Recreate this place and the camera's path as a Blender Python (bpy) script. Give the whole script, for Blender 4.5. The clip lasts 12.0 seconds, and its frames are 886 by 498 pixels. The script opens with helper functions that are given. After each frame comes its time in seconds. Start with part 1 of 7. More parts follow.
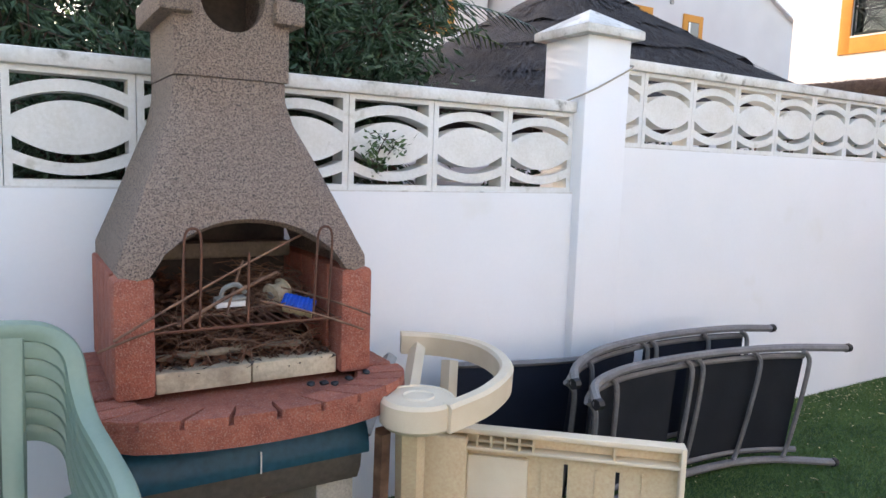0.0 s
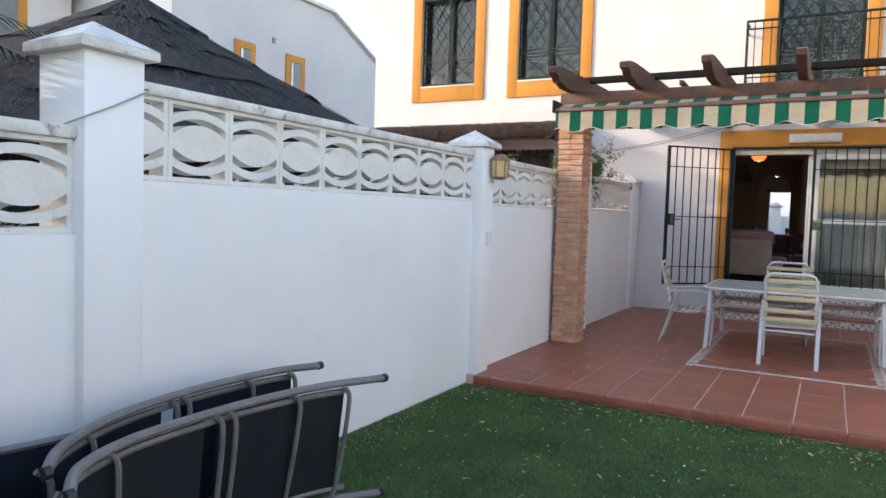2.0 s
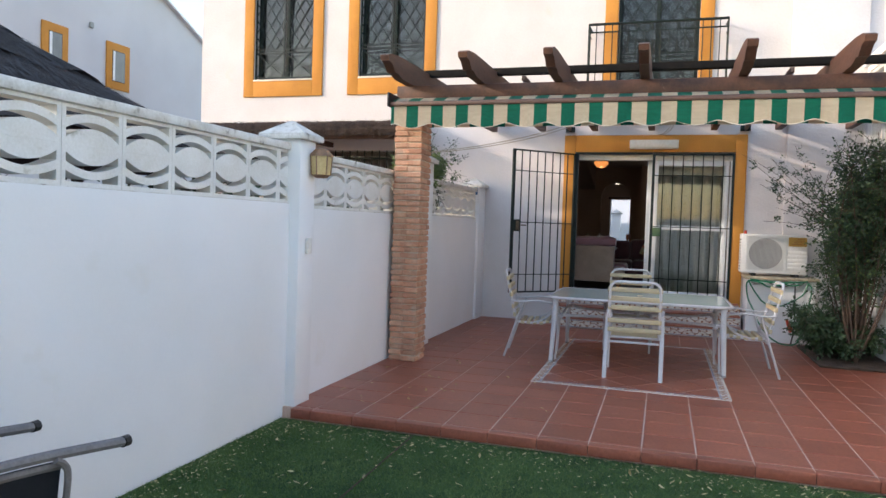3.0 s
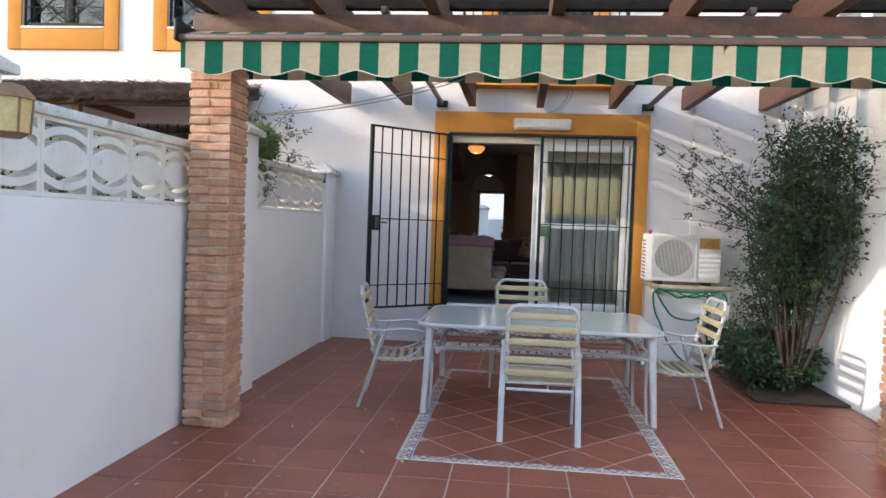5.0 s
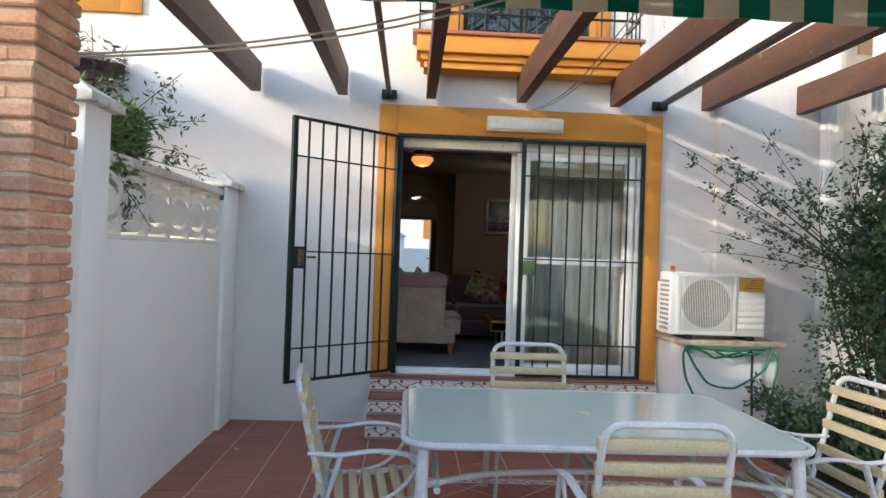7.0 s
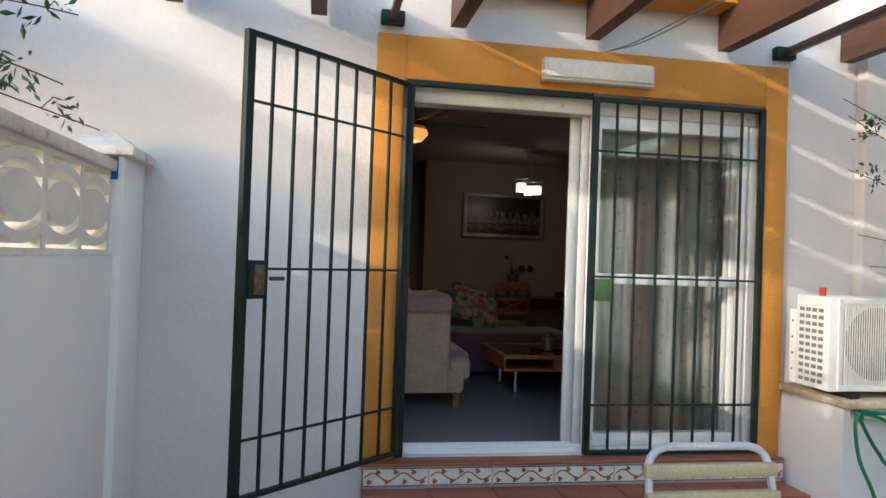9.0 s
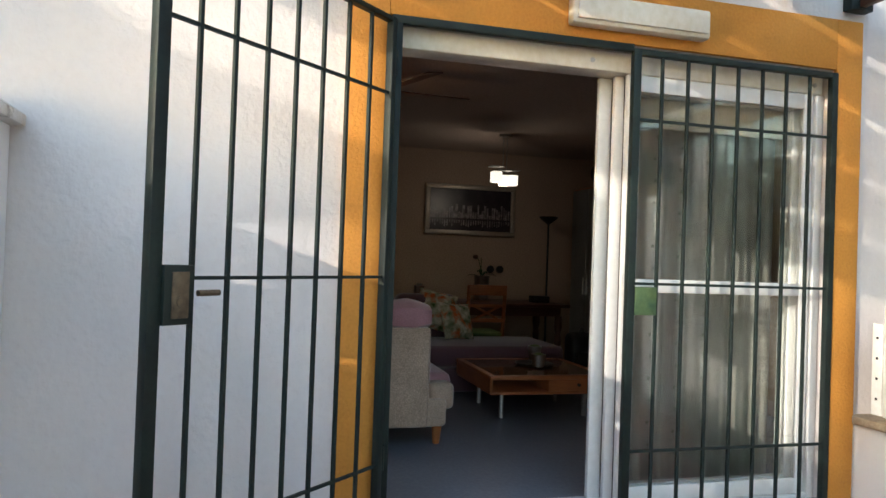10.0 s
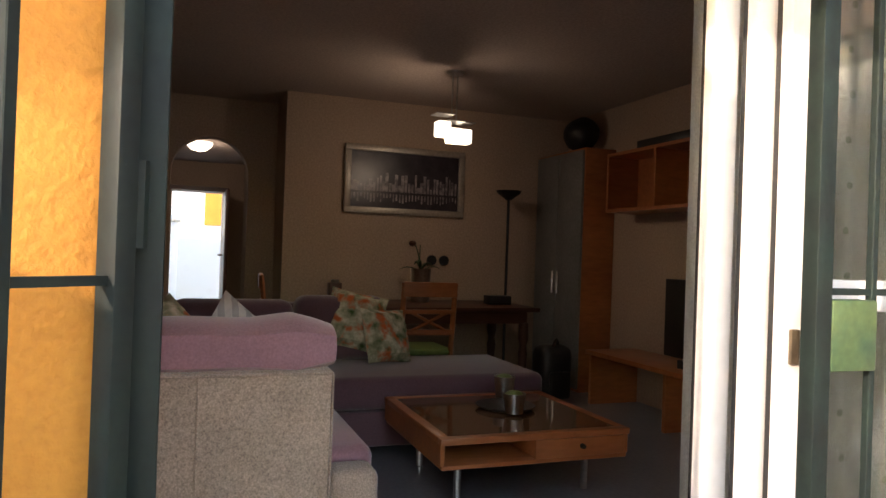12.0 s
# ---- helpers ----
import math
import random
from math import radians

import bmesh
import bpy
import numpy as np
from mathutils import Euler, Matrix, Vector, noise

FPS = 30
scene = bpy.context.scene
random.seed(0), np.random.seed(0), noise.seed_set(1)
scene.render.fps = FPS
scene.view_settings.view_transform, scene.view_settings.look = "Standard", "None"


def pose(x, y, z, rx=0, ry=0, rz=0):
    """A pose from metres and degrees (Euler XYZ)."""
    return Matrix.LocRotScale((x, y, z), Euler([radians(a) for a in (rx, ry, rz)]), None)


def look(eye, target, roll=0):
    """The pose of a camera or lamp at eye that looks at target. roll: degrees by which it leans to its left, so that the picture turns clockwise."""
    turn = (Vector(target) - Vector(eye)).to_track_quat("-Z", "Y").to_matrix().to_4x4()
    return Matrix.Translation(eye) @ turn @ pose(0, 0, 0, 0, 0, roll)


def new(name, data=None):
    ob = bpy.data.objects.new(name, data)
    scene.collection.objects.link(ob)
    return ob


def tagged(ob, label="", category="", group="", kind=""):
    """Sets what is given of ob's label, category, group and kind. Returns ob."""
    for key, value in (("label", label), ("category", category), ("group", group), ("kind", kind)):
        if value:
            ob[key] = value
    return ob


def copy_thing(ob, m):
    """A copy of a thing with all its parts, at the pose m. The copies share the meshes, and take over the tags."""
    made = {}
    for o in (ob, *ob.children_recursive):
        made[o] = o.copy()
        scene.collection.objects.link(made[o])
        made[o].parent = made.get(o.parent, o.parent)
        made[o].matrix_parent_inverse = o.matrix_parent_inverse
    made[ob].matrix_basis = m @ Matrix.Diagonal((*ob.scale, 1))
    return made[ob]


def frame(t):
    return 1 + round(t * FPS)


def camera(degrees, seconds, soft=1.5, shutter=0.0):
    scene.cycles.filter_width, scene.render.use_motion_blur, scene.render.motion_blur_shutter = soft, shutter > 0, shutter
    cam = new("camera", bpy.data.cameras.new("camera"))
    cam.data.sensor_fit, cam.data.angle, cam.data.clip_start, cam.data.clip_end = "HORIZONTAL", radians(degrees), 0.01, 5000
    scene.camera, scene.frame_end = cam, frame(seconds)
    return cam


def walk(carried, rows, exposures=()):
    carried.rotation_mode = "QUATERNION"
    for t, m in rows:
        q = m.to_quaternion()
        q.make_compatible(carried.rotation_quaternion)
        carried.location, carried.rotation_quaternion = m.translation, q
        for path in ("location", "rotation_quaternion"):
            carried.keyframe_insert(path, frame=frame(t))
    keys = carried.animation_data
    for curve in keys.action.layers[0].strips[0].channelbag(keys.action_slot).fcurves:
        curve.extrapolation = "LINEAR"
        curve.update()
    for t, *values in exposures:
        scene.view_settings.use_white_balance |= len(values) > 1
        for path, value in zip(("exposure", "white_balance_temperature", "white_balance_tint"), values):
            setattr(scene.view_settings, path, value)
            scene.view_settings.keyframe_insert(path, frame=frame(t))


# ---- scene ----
cam = camera(64.6, 12.0)
PATH = [
    (0, (-0.296, 0.057, 1.499), (0.741, 1.751, 1.264), 1.9),
    (0.5, (-0.283, 0.025, 1.509), (0.919, 1.612, 1.315), 2.0),
    (1, (-0.239, -0.002, 1.509), (1.201, 1.376, 1.349), 2.0),
    (1.5, (-0.043, -0.007, 1.5), (1.588, 1.143, 1.361), 2.1),
    (2, (0.294, -0.063, 1.524), (2.042, 0.904, 1.42), 1.8),
    (2.5, (0.72, -0.02, 1.506), (2.553, 0.778, 1.418), 1.8),
    (3, (1.223, 0.039, 1.51), (3.13, 0.636, 1.439), 1.9),
    (3.5, (1.799, 0.084, 1.502), (3.75, 0.515, 1.441), 1.8),
    (3.7, (2.026, 0.125, 1.487), (3.987, 0.51, 1.43), 1.8),
    (5.3, (3.881, 0.608, 1.571), (5.871, 0.788, 1.512), 2.0),
    (5.5, (4.121, 0.698, 1.584), (6.115, 0.855, 1.541), 1.9),
    (6, (4.75, 0.86, 1.574), (6.748, 0.933, 1.565), 1.9),
    (6.5, (5.366, 1.071, 1.567), (7.366, 1.047, 1.581), 2.0),
    (7, (5.939, 1.26, 1.591), (7.937, 1.168, 1.608), 2.0),
    (7.2, (6.217, 1.352, 1.609), (8.213, 1.227, 1.628), 2.1),
    (8.8, (8.111, 1.814, 1.677), (10.088, 1.509, 1.705), 2.0),
    (9, (8.362, 1.866, 1.659), (10.334, 1.53, 1.686), 2.0),
    (9.5, (8.921, 1.952, 1.666), (10.875, 1.529, 1.694), 2.1),
    (10, (9.508, 1.938, 1.666), (11.441, 1.427, 1.694), 2.0),
    (10.5, (10.063, 1.88, 1.652), (11.979, 1.309, 1.681), 2.1),
    (11, (10.541, 1.744, 1.628), (12.435, 1.101, 1.66), 1.9),
    (11.5, (11.048, 1.546, 1.62), (12.927, 0.861, 1.649), 2.1),
    (12, (11.517, 1.339, 1.627), (13.392, 0.645, 1.639), 2.0),
]
EXPOSURE = [(0, 1.95, 6600, 25), (1.5, 1.72, 6200, 20), (3.0, 1.50, 6050, 18), (5.5, 1.74, 5850, 15), (7.0, 1.78, 5850, 12), (9.0, 1.82, 6000, 10), (10.5, 2.22, 6150, 9), (11.2, 2.36, 6250, 12), (12.0, 3.06, 7000, 20)]
walk(cam, [(t, look(eye, target, roll)) for t, eye, target, roll in PATH], EXPOSURE)

# ---- world and sun ----
SUN = Vector((-1.0, 2.0, 0.74)).normalized()
world = bpy.data.worlds.new("world")
scene.world = world
world.use_nodes = True
wn = world.node_tree.nodes
sky = wn.new("ShaderNodeTexSky")
sky.sky_type, sky.sun_disc = "NISHITA", False
sky.sun_elevation = math.asin(SUN.z)
sky.air_density, sky.dust_density, sky.ozone_density = 1.5, 1.2, 1.2
sky.sun_rotation = math.atan2(SUN.x, SUN.y)
world.node_tree.links.new(sky.outputs[0], wn["Background"].inputs[0])
wn["Background"].inputs[1].default_value = 0.15
sun = new("sun", bpy.data.lights.new("sun", "SUN"))
sun.data.energy, sun.data.angle, sun.data.color = 0.8, radians(0.5), (1.0, 0.86, 0.68)
sun.matrix_world = look(SUN * 40, (0, 0, 0))

# ---- materials ----


def mat(name, a, b=None, rough=0.6, metal=0.0, scale=3.0, fine=45.0, bump=0.2, depth=0.004, vary=0.0, spec=0.5, stretch=(1, 1, 1), glow=0.0, sheen=0.0, spots=None, grain=0.35):
    """Two tones mixed by a coarse noise, grained by a fine one that also gives relief; vary: tone from piece to piece."""
    m = bpy.data.materials.new(name)
    m.use_nodes = True
    nt = m.node_tree
    p = nt.nodes["Principled BSDF"]
    link = nt.links.new
    a = (*a, 1)
    b = (*(b or [min(1, c * 0.82) for c in a[:3]]), 1)
    geo = nt.nodes.new("ShaderNodeNewGeometry")
    mp = nt.nodes.new("ShaderNodeMapping")
    mp.inputs["Scale"].default_value = stretch
    link(geo.outputs["Position"], mp.inputs[0])
    n1 = nt.nodes.new("ShaderNodeTexNoise")
    n1.inputs["Scale"].default_value, n1.inputs["Detail"].default_value = scale, 6
    n2 = nt.nodes.new("ShaderNodeTexNoise")
    n2.inputs["Scale"].default_value, n2.inputs["Detail"].default_value = fine, 4
    link(mp.outputs[0], n1.inputs[0])
    link(mp.outputs[0], n2.inputs[0])
    r = nt.nodes.new("ShaderNodeValToRGB")
    r.color_ramp.elements[0].position, r.color_ramp.elements[1].position = 0.35, 0.7
    r.color_ramp.elements[0].color, r.color_ramp.elements[1].color = a, b
    link(n1.outputs[0], r.inputs[0])
    g = nt.nodes.new("ShaderNodeMix")
    g.data_type, g.blend_type = "RGBA", "OVERLAY"
    g.inputs[0].default_value = grain
    link(r.outputs[0], g.inputs[6])
    link(n2.outputs[0], g.inputs[7])
    out = g.outputs[2]
    if spots:
        v = nt.nodes.new("ShaderNodeTexNoise")
        v.inputs["Scale"].default_value, v.inputs["Detail"].default_value = spots[1], 8
        link(geo.outputs["Position"], v.inputs[0])
        vr = nt.nodes.new("ShaderNodeValToRGB")
        vr.color_ramp.elements[0].position, vr.color_ramp.elements[1].position = spots[2], spots[2] + 0.12
        link(v.outputs[0], vr.inputs[0])
        s = nt.nodes.new("ShaderNodeMix")
        s.data_type = "RGBA"
        link(vr.outputs[0], s.inputs[0])
        link(out, s.inputs[6])
        s.inputs[7].default_value = (*spots[0], 1)
        out = s.outputs[2]
    if vary:
        oi = nt.nodes.new("ShaderNodeObjectInfo")
        mr = nt.nodes.new("ShaderNodeMapRange")
        mr.inputs[3].default_value, mr.inputs[4].default_value = 1 - vary, 1 + vary
        link(oi.outputs["Random"], mr.inputs[0])
        h = nt.nodes.new("ShaderNodeHueSaturation")
        link(mr.outputs[0], h.inputs["Value"])
        link(out, h.inputs["Color"])
        out = h.outputs[0]
    link(out, p.inputs["Base Color"])
    p.inputs["Roughness"].default_value, p.inputs["Metallic"].default_value = rough, metal
    p.inputs["Specular IOR Level"].default_value = spec
    if sheen:
        p.inputs["Sheen Weight"].default_value = sheen
    if glow:
        link(out, p.inputs["Emission Color"])
        p.inputs["Emission Strength"].default_value = glow
    if bump:
        bn = nt.nodes.new("ShaderNodeBump")
        bn.inputs["Strength"].default_value, bn.inputs["Distance"].default_value = bump, depth
        link(n2.outputs[0], bn.inputs["Height"])
        link(bn.outputs[0], p.inputs["Normal"])
    return m


def glass_mat(name, tint, rough=0.02):
    m = bpy.data.materials.new(name)
    m.use_nodes = True
    p = m.node_tree.nodes["Principled BSDF"]
    p.inputs["Base Color"].default_value = (*tint, 1)
    p.inputs["Roughness"].default_value = rough
    p.inputs["Transmission Weight"].default_value = 1
    p.inputs["IOR"].default_value = 1.45
    return m


def stripes_mat(name, a, b, pitch, axis=1):
    """Woven cloth in two colours, striped across one axis."""
    m = mat(name, a, rough=0.85, fine=220, bump=0.25, depth=0.002)
    nt = m.node_tree
    link = nt.links.new
    geo = nt.nodes.new("ShaderNodeNewGeometry")
    sep = nt.nodes.new("ShaderNodeSeparateXYZ")
    link(geo.outputs["Position"], sep.inputs[0])
    d = nt.nodes.new("ShaderNodeMath")
    d.operation = "MULTIPLY_ADD"
    d.inputs[1].default_value = 1 / pitch
    d.inputs[2].default_value = 0.13
    link(sep.outputs[axis], d.inputs[0])
    f = nt.nodes.new("ShaderNodeMath")
    f.operation = "FRACT"
    link(d.outputs[0], f.inputs[0])
    c = nt.nodes.new("ShaderNodeMath")
    c.operation = "GREATER_THAN"
    c.inputs[1].default_value = 0.52
    link(f.outputs[0], c.inputs[0])
    mx = nt.nodes.new("ShaderNodeMix")
    mx.data_type = "RGBA"
    mx.inputs[6].default_value, mx.inputs[7].default_value = (*a, 1), (*b, 1)
    link(c.outputs[0], mx.inputs[0])
    n = nt.nodes.new("ShaderNodeTexNoise")
    n.inputs["Scale"].default_value = 9
    g = nt.nodes.new("ShaderNodeMix")
    g.data_type, g.blend_type = "RGBA", "SOFT_LIGHT"
    g.inputs[0].default_value = 0.4
    link(mx.outputs[2], g.inputs[6])
    link(n.outputs[0], g.inputs[7])
    link(g.outputs[2], nt.nodes["Principled BSDF"].inputs["Base Color"])
    return m


WHITE = mat("white_render", (0.87, 0.87, 0.87), (0.82, 0.82, 0.81), 0.85, scale=1.1, fine=60, bump=0.10, depth=0.004, spots=((0.80, 0.79, 0.75), 2.1, 0.66), grain=0.09)
# white render of the neighbour's shaded front, with shade darkened into its colour
FAR_WALL = mat("shade_darkened_white_render", (0.60, 0.60, 0.61), (0.55, 0.55, 0.56), 0.9, scale=0.8, fine=40, bump=0.2, grain=0.08)
WHITE_ROUGH = mat("rough_white_render", (0.725, 0.69, 0.685), (0.655, 0.625, 0.615), 0.9, scale=1.6, fine=32, bump=0.55, depth=0.010, grain=0.10, spots=((0.64, 0.61, 0.54), 1.7, 0.66))
BLOCK_W = mat("painted_block", (0.78, 0.77, 0.73), (0.70, 0.68, 0.62), 0.8, scale=5, fine=80, bump=0.3, spots=((0.45, 0.42, 0.33), 9, 0.66))
COPING = mat("weathered_coping", (0.74, 0.73, 0.69), (0.55, 0.52, 0.46), 0.85, scale=7, fine=60, bump=0.5, spots=((0.30, 0.28, 0.24), 14, 0.60))
ORANGE = mat("ochre_paint", (0.60, 0.265, 0.04), (0.53, 0.225, 0.033), 0.8, scale=3, fine=70, bump=0.6, depth=0.006, grain=0.2)
BRICK = mat("brick", (0.50, 0.245, 0.145), (0.56, 0.355, 0.235), 0.9, scale=9, fine=70, bump=0.8, depth=0.008, vary=0.16, spots=((0.55, 0.44, 0.33), 6, 0.64))
MORTAR = mat("mortar", (0.58, 0.46, 0.33), (0.47, 0.36, 0.26), 0.95, scale=12, fine=90, bump=0.6)
TERRA = mat("terracotta_tile", (0.33, 0.105, 0.06), (0.27, 0.085, 0.05), 0.42, scale=3.5, fine=40, bump=0.12, vary=0.10, spots=((0.40, 0.17, 0.11), 5, 0.66))
GROUT = mat("grout", (0.62, 0.47, 0.38), (0.50, 0.36, 0.29), 0.9, fine=90)
CERAMIC = mat("decor_tile", (0.78, 0.74, 0.66), (0.70, 0.66, 0.58), 0.25, scale=20, fine=60, bump=0.05)
CERAMIC_BROWN = mat("glaze_brown", (0.30, 0.11, 0.04), rough=0.3)
CERAMIC_BLUE = mat("glaze_blue", (0.06, 0.09, 0.26), rough=0.3)
GRASS_BASE = mat("artificial_lawn_mat", (0.025, 0.07, 0.014), (0.05, 0.115, 0.024), 0.95, scale=2.5, fine=160, bump=1.0, depth=0.02)
BLADE = mat("artificial_blades", (0.070, 0.145, 0.026), (0.135, 0.215, 0.052), 0.6, scale=1.6, fine=170, bump=0, grain=0.8)
DRY_LEAF = mat("dry_leaf", (0.60, 0.53, 0.28), (0.46, 0.36, 0.18), 0.8, scale=30, fine=120, vary=0.3)
WOOD = mat("dark_stained_wood", (0.105, 0.045, 0.025), (0.055, 0.026, 0.017), 0.6, scale=6, fine=40, bump=0.5, depth=0.006, stretch=(0.25, 1, 1), spots=((0.30, 0.21, 0.15), 7, 0.68))
IRON = mat("black_green_iron", (0.010, 0.016, 0.016), (0.013, 0.026, 0.022), 0.55, scale=8, fine=60, bump=0.15, spec=0.3, spots=((0.10, 0.14, 0.12), 30, 0.74))
IRON_GREEN = mat("faded_green_iron", (0.035, 0.085, 0.045), (0.10, 0.15, 0.05), 0.5, scale=10, fine=60)
BRASS = mat("worn_brass", (0.17, 0.13, 0.085), (0.09, 0.07, 0.05), rough=0.5, metal=0.5, scale=30)
STEEL = mat("brushed_steel", (0.55, 0.55, 0.53), rough=0.3, metal=1.0)
ALU = mat("white_aluminium", (0.80, 0.80, 0.79), (0.76, 0.76, 0.75), 0.35, fine=30, bump=0.03)
CREAM_ALU = mat("cream_shutter_box", (0.72, 0.68, 0.58), (0.66, 0.62, 0.52), 0.45, fine=30, bump=0.03)
GLASS = glass_mat("window_glass", (0.93, 0.96, 0.95))
FROST = mat("frosted_glass", (0.54, 0.62, 0.57), (0.50, 0.58, 0.53), 0.13, scale=2, fine=200, bump=0.04, spec=0.6)
POWDER = mat("white_powder_coat", (0.58, 0.58, 0.59), (0.50, 0.50, 0.51), 0.4, scale=8, fine=80, bump=0.05)
STRAP = mat("cream_vinyl_strap", (0.52, 0.44, 0.27), (0.45, 0.38, 0.23), 0.5, scale=7, fine=90, bump=0.1)
STRIPE = stripes_mat("striped_awning", (0.66, 0.58, 0.43), (0.0, 0.165, 0.10), 0.27)
AWN_BAR = mat("brown_bar", (0.10, 0.055, 0.04), rough=0.45)
ROPE = mat("old_rope", (0.45, 0.40, 0.32), rough=0.9, fine=200)
THATCH = mat("dark_thatch", (0.014, 0.012, 0.013), (0.030, 0.024, 0.022), 0.95, scale=9, fine=60, bump=1.0, depth=0.03, stretch=(1, 1, 0.3))
THATCH_L = mat("pale_thatch_straw", (0.017, 0.016, 0.020), (0.046, 0.041, 0.043), 0.9, scale=30, fine=60, bump=0)
HEATHER = mat("heather_thatch", (0.060, 0.038, 0.030), (0.11, 0.075, 0.055), 0.95, scale=9, fine=60, bump=1.0, depth=0.03)
LEAF_D = mat("dark_leaf", (0.022, 0.055, 0.025), (0.045, 0.09, 0.035), 0.55, scale=3, fine=30, bump=0)
LEAF_M = mat("mid_leaf", (0.035, 0.085, 0.025), (0.075, 0.13, 0.035), 0.5, scale=4, fine=30, bump=0)
LEAF_S = mat("silver_leaf", (0.045, 0.085, 0.05), (0.08, 0.12, 0.07), 0.5, scale=3, fine=30, bump=0)
LEAF_Y = mat("bright_leaf", (0.10, 0.17, 0.04), (0.16, 0.22, 0.06), 0.5, scale=4, fine=30, bump=0)
BARK = mat("bark", (0.095, 0.065, 0.045), (0.05, 0.035, 0.027), 0.95, scale=12, fine=60, bump=0.8, depth=0.01)
HOOD = mat("exposed_aggregate", (0.45, 0.335, 0.255), (0.26, 0.185, 0.145), 0.95, scale=110, fine=210, bump=1.0, depth=0.014, spots=((0.10, 0.08, 0.07), 210, 0.50))
RED_CONC = mat("red_cast_stone", (0.40, 0.125, 0.075), (0.28, 0.085, 0.055), 0.95, scale=24, fine=180, bump=0.9, depth=0.006, vary=0.1, spots=((0.45, 0.24, 0.18), 240, 0.54))
FIRE = mat("fire_brick", (0.56, 0.48, 0.34), (0.30, 0.24, 0.17), 0.95, scale=7, fine=70, bump=0.5)
SOOT = mat("soot", (0.05, 0.04, 0.035), (0.11, 0.085, 0.065), 0.95, scale=6, fine=60, bump=0.6)
SMOKED = mat("smoked_fire_brick", (0.26, 0.21, 0.15), (0.15, 0.12, 0.09), 0.95, scale=7, fine=70, bump=0.5)
CONC = mat("pale_concrete", (0.50, 0.46, 0.38), (0.42, 0.38, 0.31), 0.95, scale=5, fine=110, bump=0.6)
RUST = mat("rust", (0.16, 0.065, 0.035), (0.10, 0.045, 0.03), 0.85, scale=20, fine=90)
TWIG = mat("dry_twig", (0.25, 0.14, 0.085), (0.09, 0.045, 0.03), 0.9, scale=14, fine=60, vary=0.2)
ASH = mat("ash_and_leaves", (0.035, 0.026, 0.022), (0.14, 0.11, 0.09), 0.95, scale=16, fine=70, bump=1.0, depth=0.02)
DEAD_LEAF = mat("brown_dead_leaf", (0.19, 0.075, 0.035), (0.065, 0.032, 0.02), 0.9, scale=30, fine=70)
BLUE_BRISTLE = mat("blue_plastic", (0.004, 0.085, 0.55), rough=0.35)
BRISTLE = mat("bristle", (0.50, 0.44, 0.28), rough=0.9, fine=160, bump=0.8)
GREY_PLASTIC = mat("grey_plastic", (0.30, 0.30, 0.28), rough=0.5)
VINYL_BLUE = mat("blue_vinyl", (0.02, 0.13, 0.21), (0.03, 0.16, 0.24), 0.4, scale=3, fine=40, bump=0.1)
VINYL_TAUPE = mat("taupe_vinyl", (0.22, 0.19, 0.16), rough=0.5)
GREEN_PLASTIC = mat("pale_green_plastic", (0.225, 0.315, 0.24), (0.20, 0.285, 0.215), 0.42, scale=4, fine=90, bump=0.04, grain=0.06)
BEIGE_PLASTIC = mat("beige_plastic", (0.74, 0.60, 0.39), (0.66, 0.51, 0.31), 0.5, scale=4, fine=80, bump=0.08, spots=((0.36, 0.29, 0.20), 10, 0.70))
CREAM_PLASTIC = mat("weathered_cream_plastic", (0.80, 0.69, 0.51), (0.70, 0.58, 0.40), 0.5, scale=5, fine=220, bump=0.08, grain=0.12)
LOUNGE_TUBE = mat("grey_tube", (0.155, 0.145, 0.14), (0.21, 0.20, 0.195), 0.5, scale=9, fine=80, bump=0.15)
LOUNGE_MESH = mat("navy_mesh", (0.012, 0.018, 0.035), (0.018, 0.025, 0.045), 0.75, scale=4, fine=300, bump=0.3)
LOUNGE_MESH_D = mat("charcoal_mesh", (0.022, 0.026, 0.034), (0.034, 0.038, 0.047), 0.7, scale=4, fine=300, bump=0.3)
AC_WHITE = mat("ac_shell", (0.76, 0.75, 0.71), (0.70, 0.69, 0.65), 0.45, scale=5, fine=40, bump=0.03)
AC_DARK = mat("ac_fins", (0.16, 0.155, 0.145), (0.22, 0.21, 0.20), 0.6)
AC_LABEL = mat("gold_label", (0.50, 0.30, 0.06), (0.42, 0.25, 0.06), 0.5)
HOSE = mat("green_hose", (0.012, 0.16, 0.075), (0.02, 0.20, 0.10), 0.4)
RED_PLASTIC = mat("red_plastic", (0.45, 0.04, 0.02), rough=0.4)
TAR = mat("tarred_wood", (0.008, 0.008, 0.008), (0.015, 0.013, 0.012), 0.95, scale=9, fine=60, bump=0.4, spec=0.2)
SHUTTER = mat("dark_shutter", (0.010, 0.013, 0.016), (0.018, 0.022, 0.026), 0.6, scale=5, fine=60)
BLACK = mat("black_plastic", (0.012, 0.012, 0.013), rough=0.45)
LANTERN_METAL = mat("lantern_brown_metal", (0.30, 0.165, 0.085), (0.20, 0.11, 0.06), 0.5, scale=20)
LANTERN_GLASS = mat("amber_glass", (0.66, 0.50, 0.24), (0.58, 0.41, 0.17), 0.3, scale=9)
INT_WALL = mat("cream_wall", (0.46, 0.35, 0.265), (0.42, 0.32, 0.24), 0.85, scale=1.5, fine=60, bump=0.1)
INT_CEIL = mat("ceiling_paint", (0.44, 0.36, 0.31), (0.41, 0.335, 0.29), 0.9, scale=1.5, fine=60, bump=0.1)
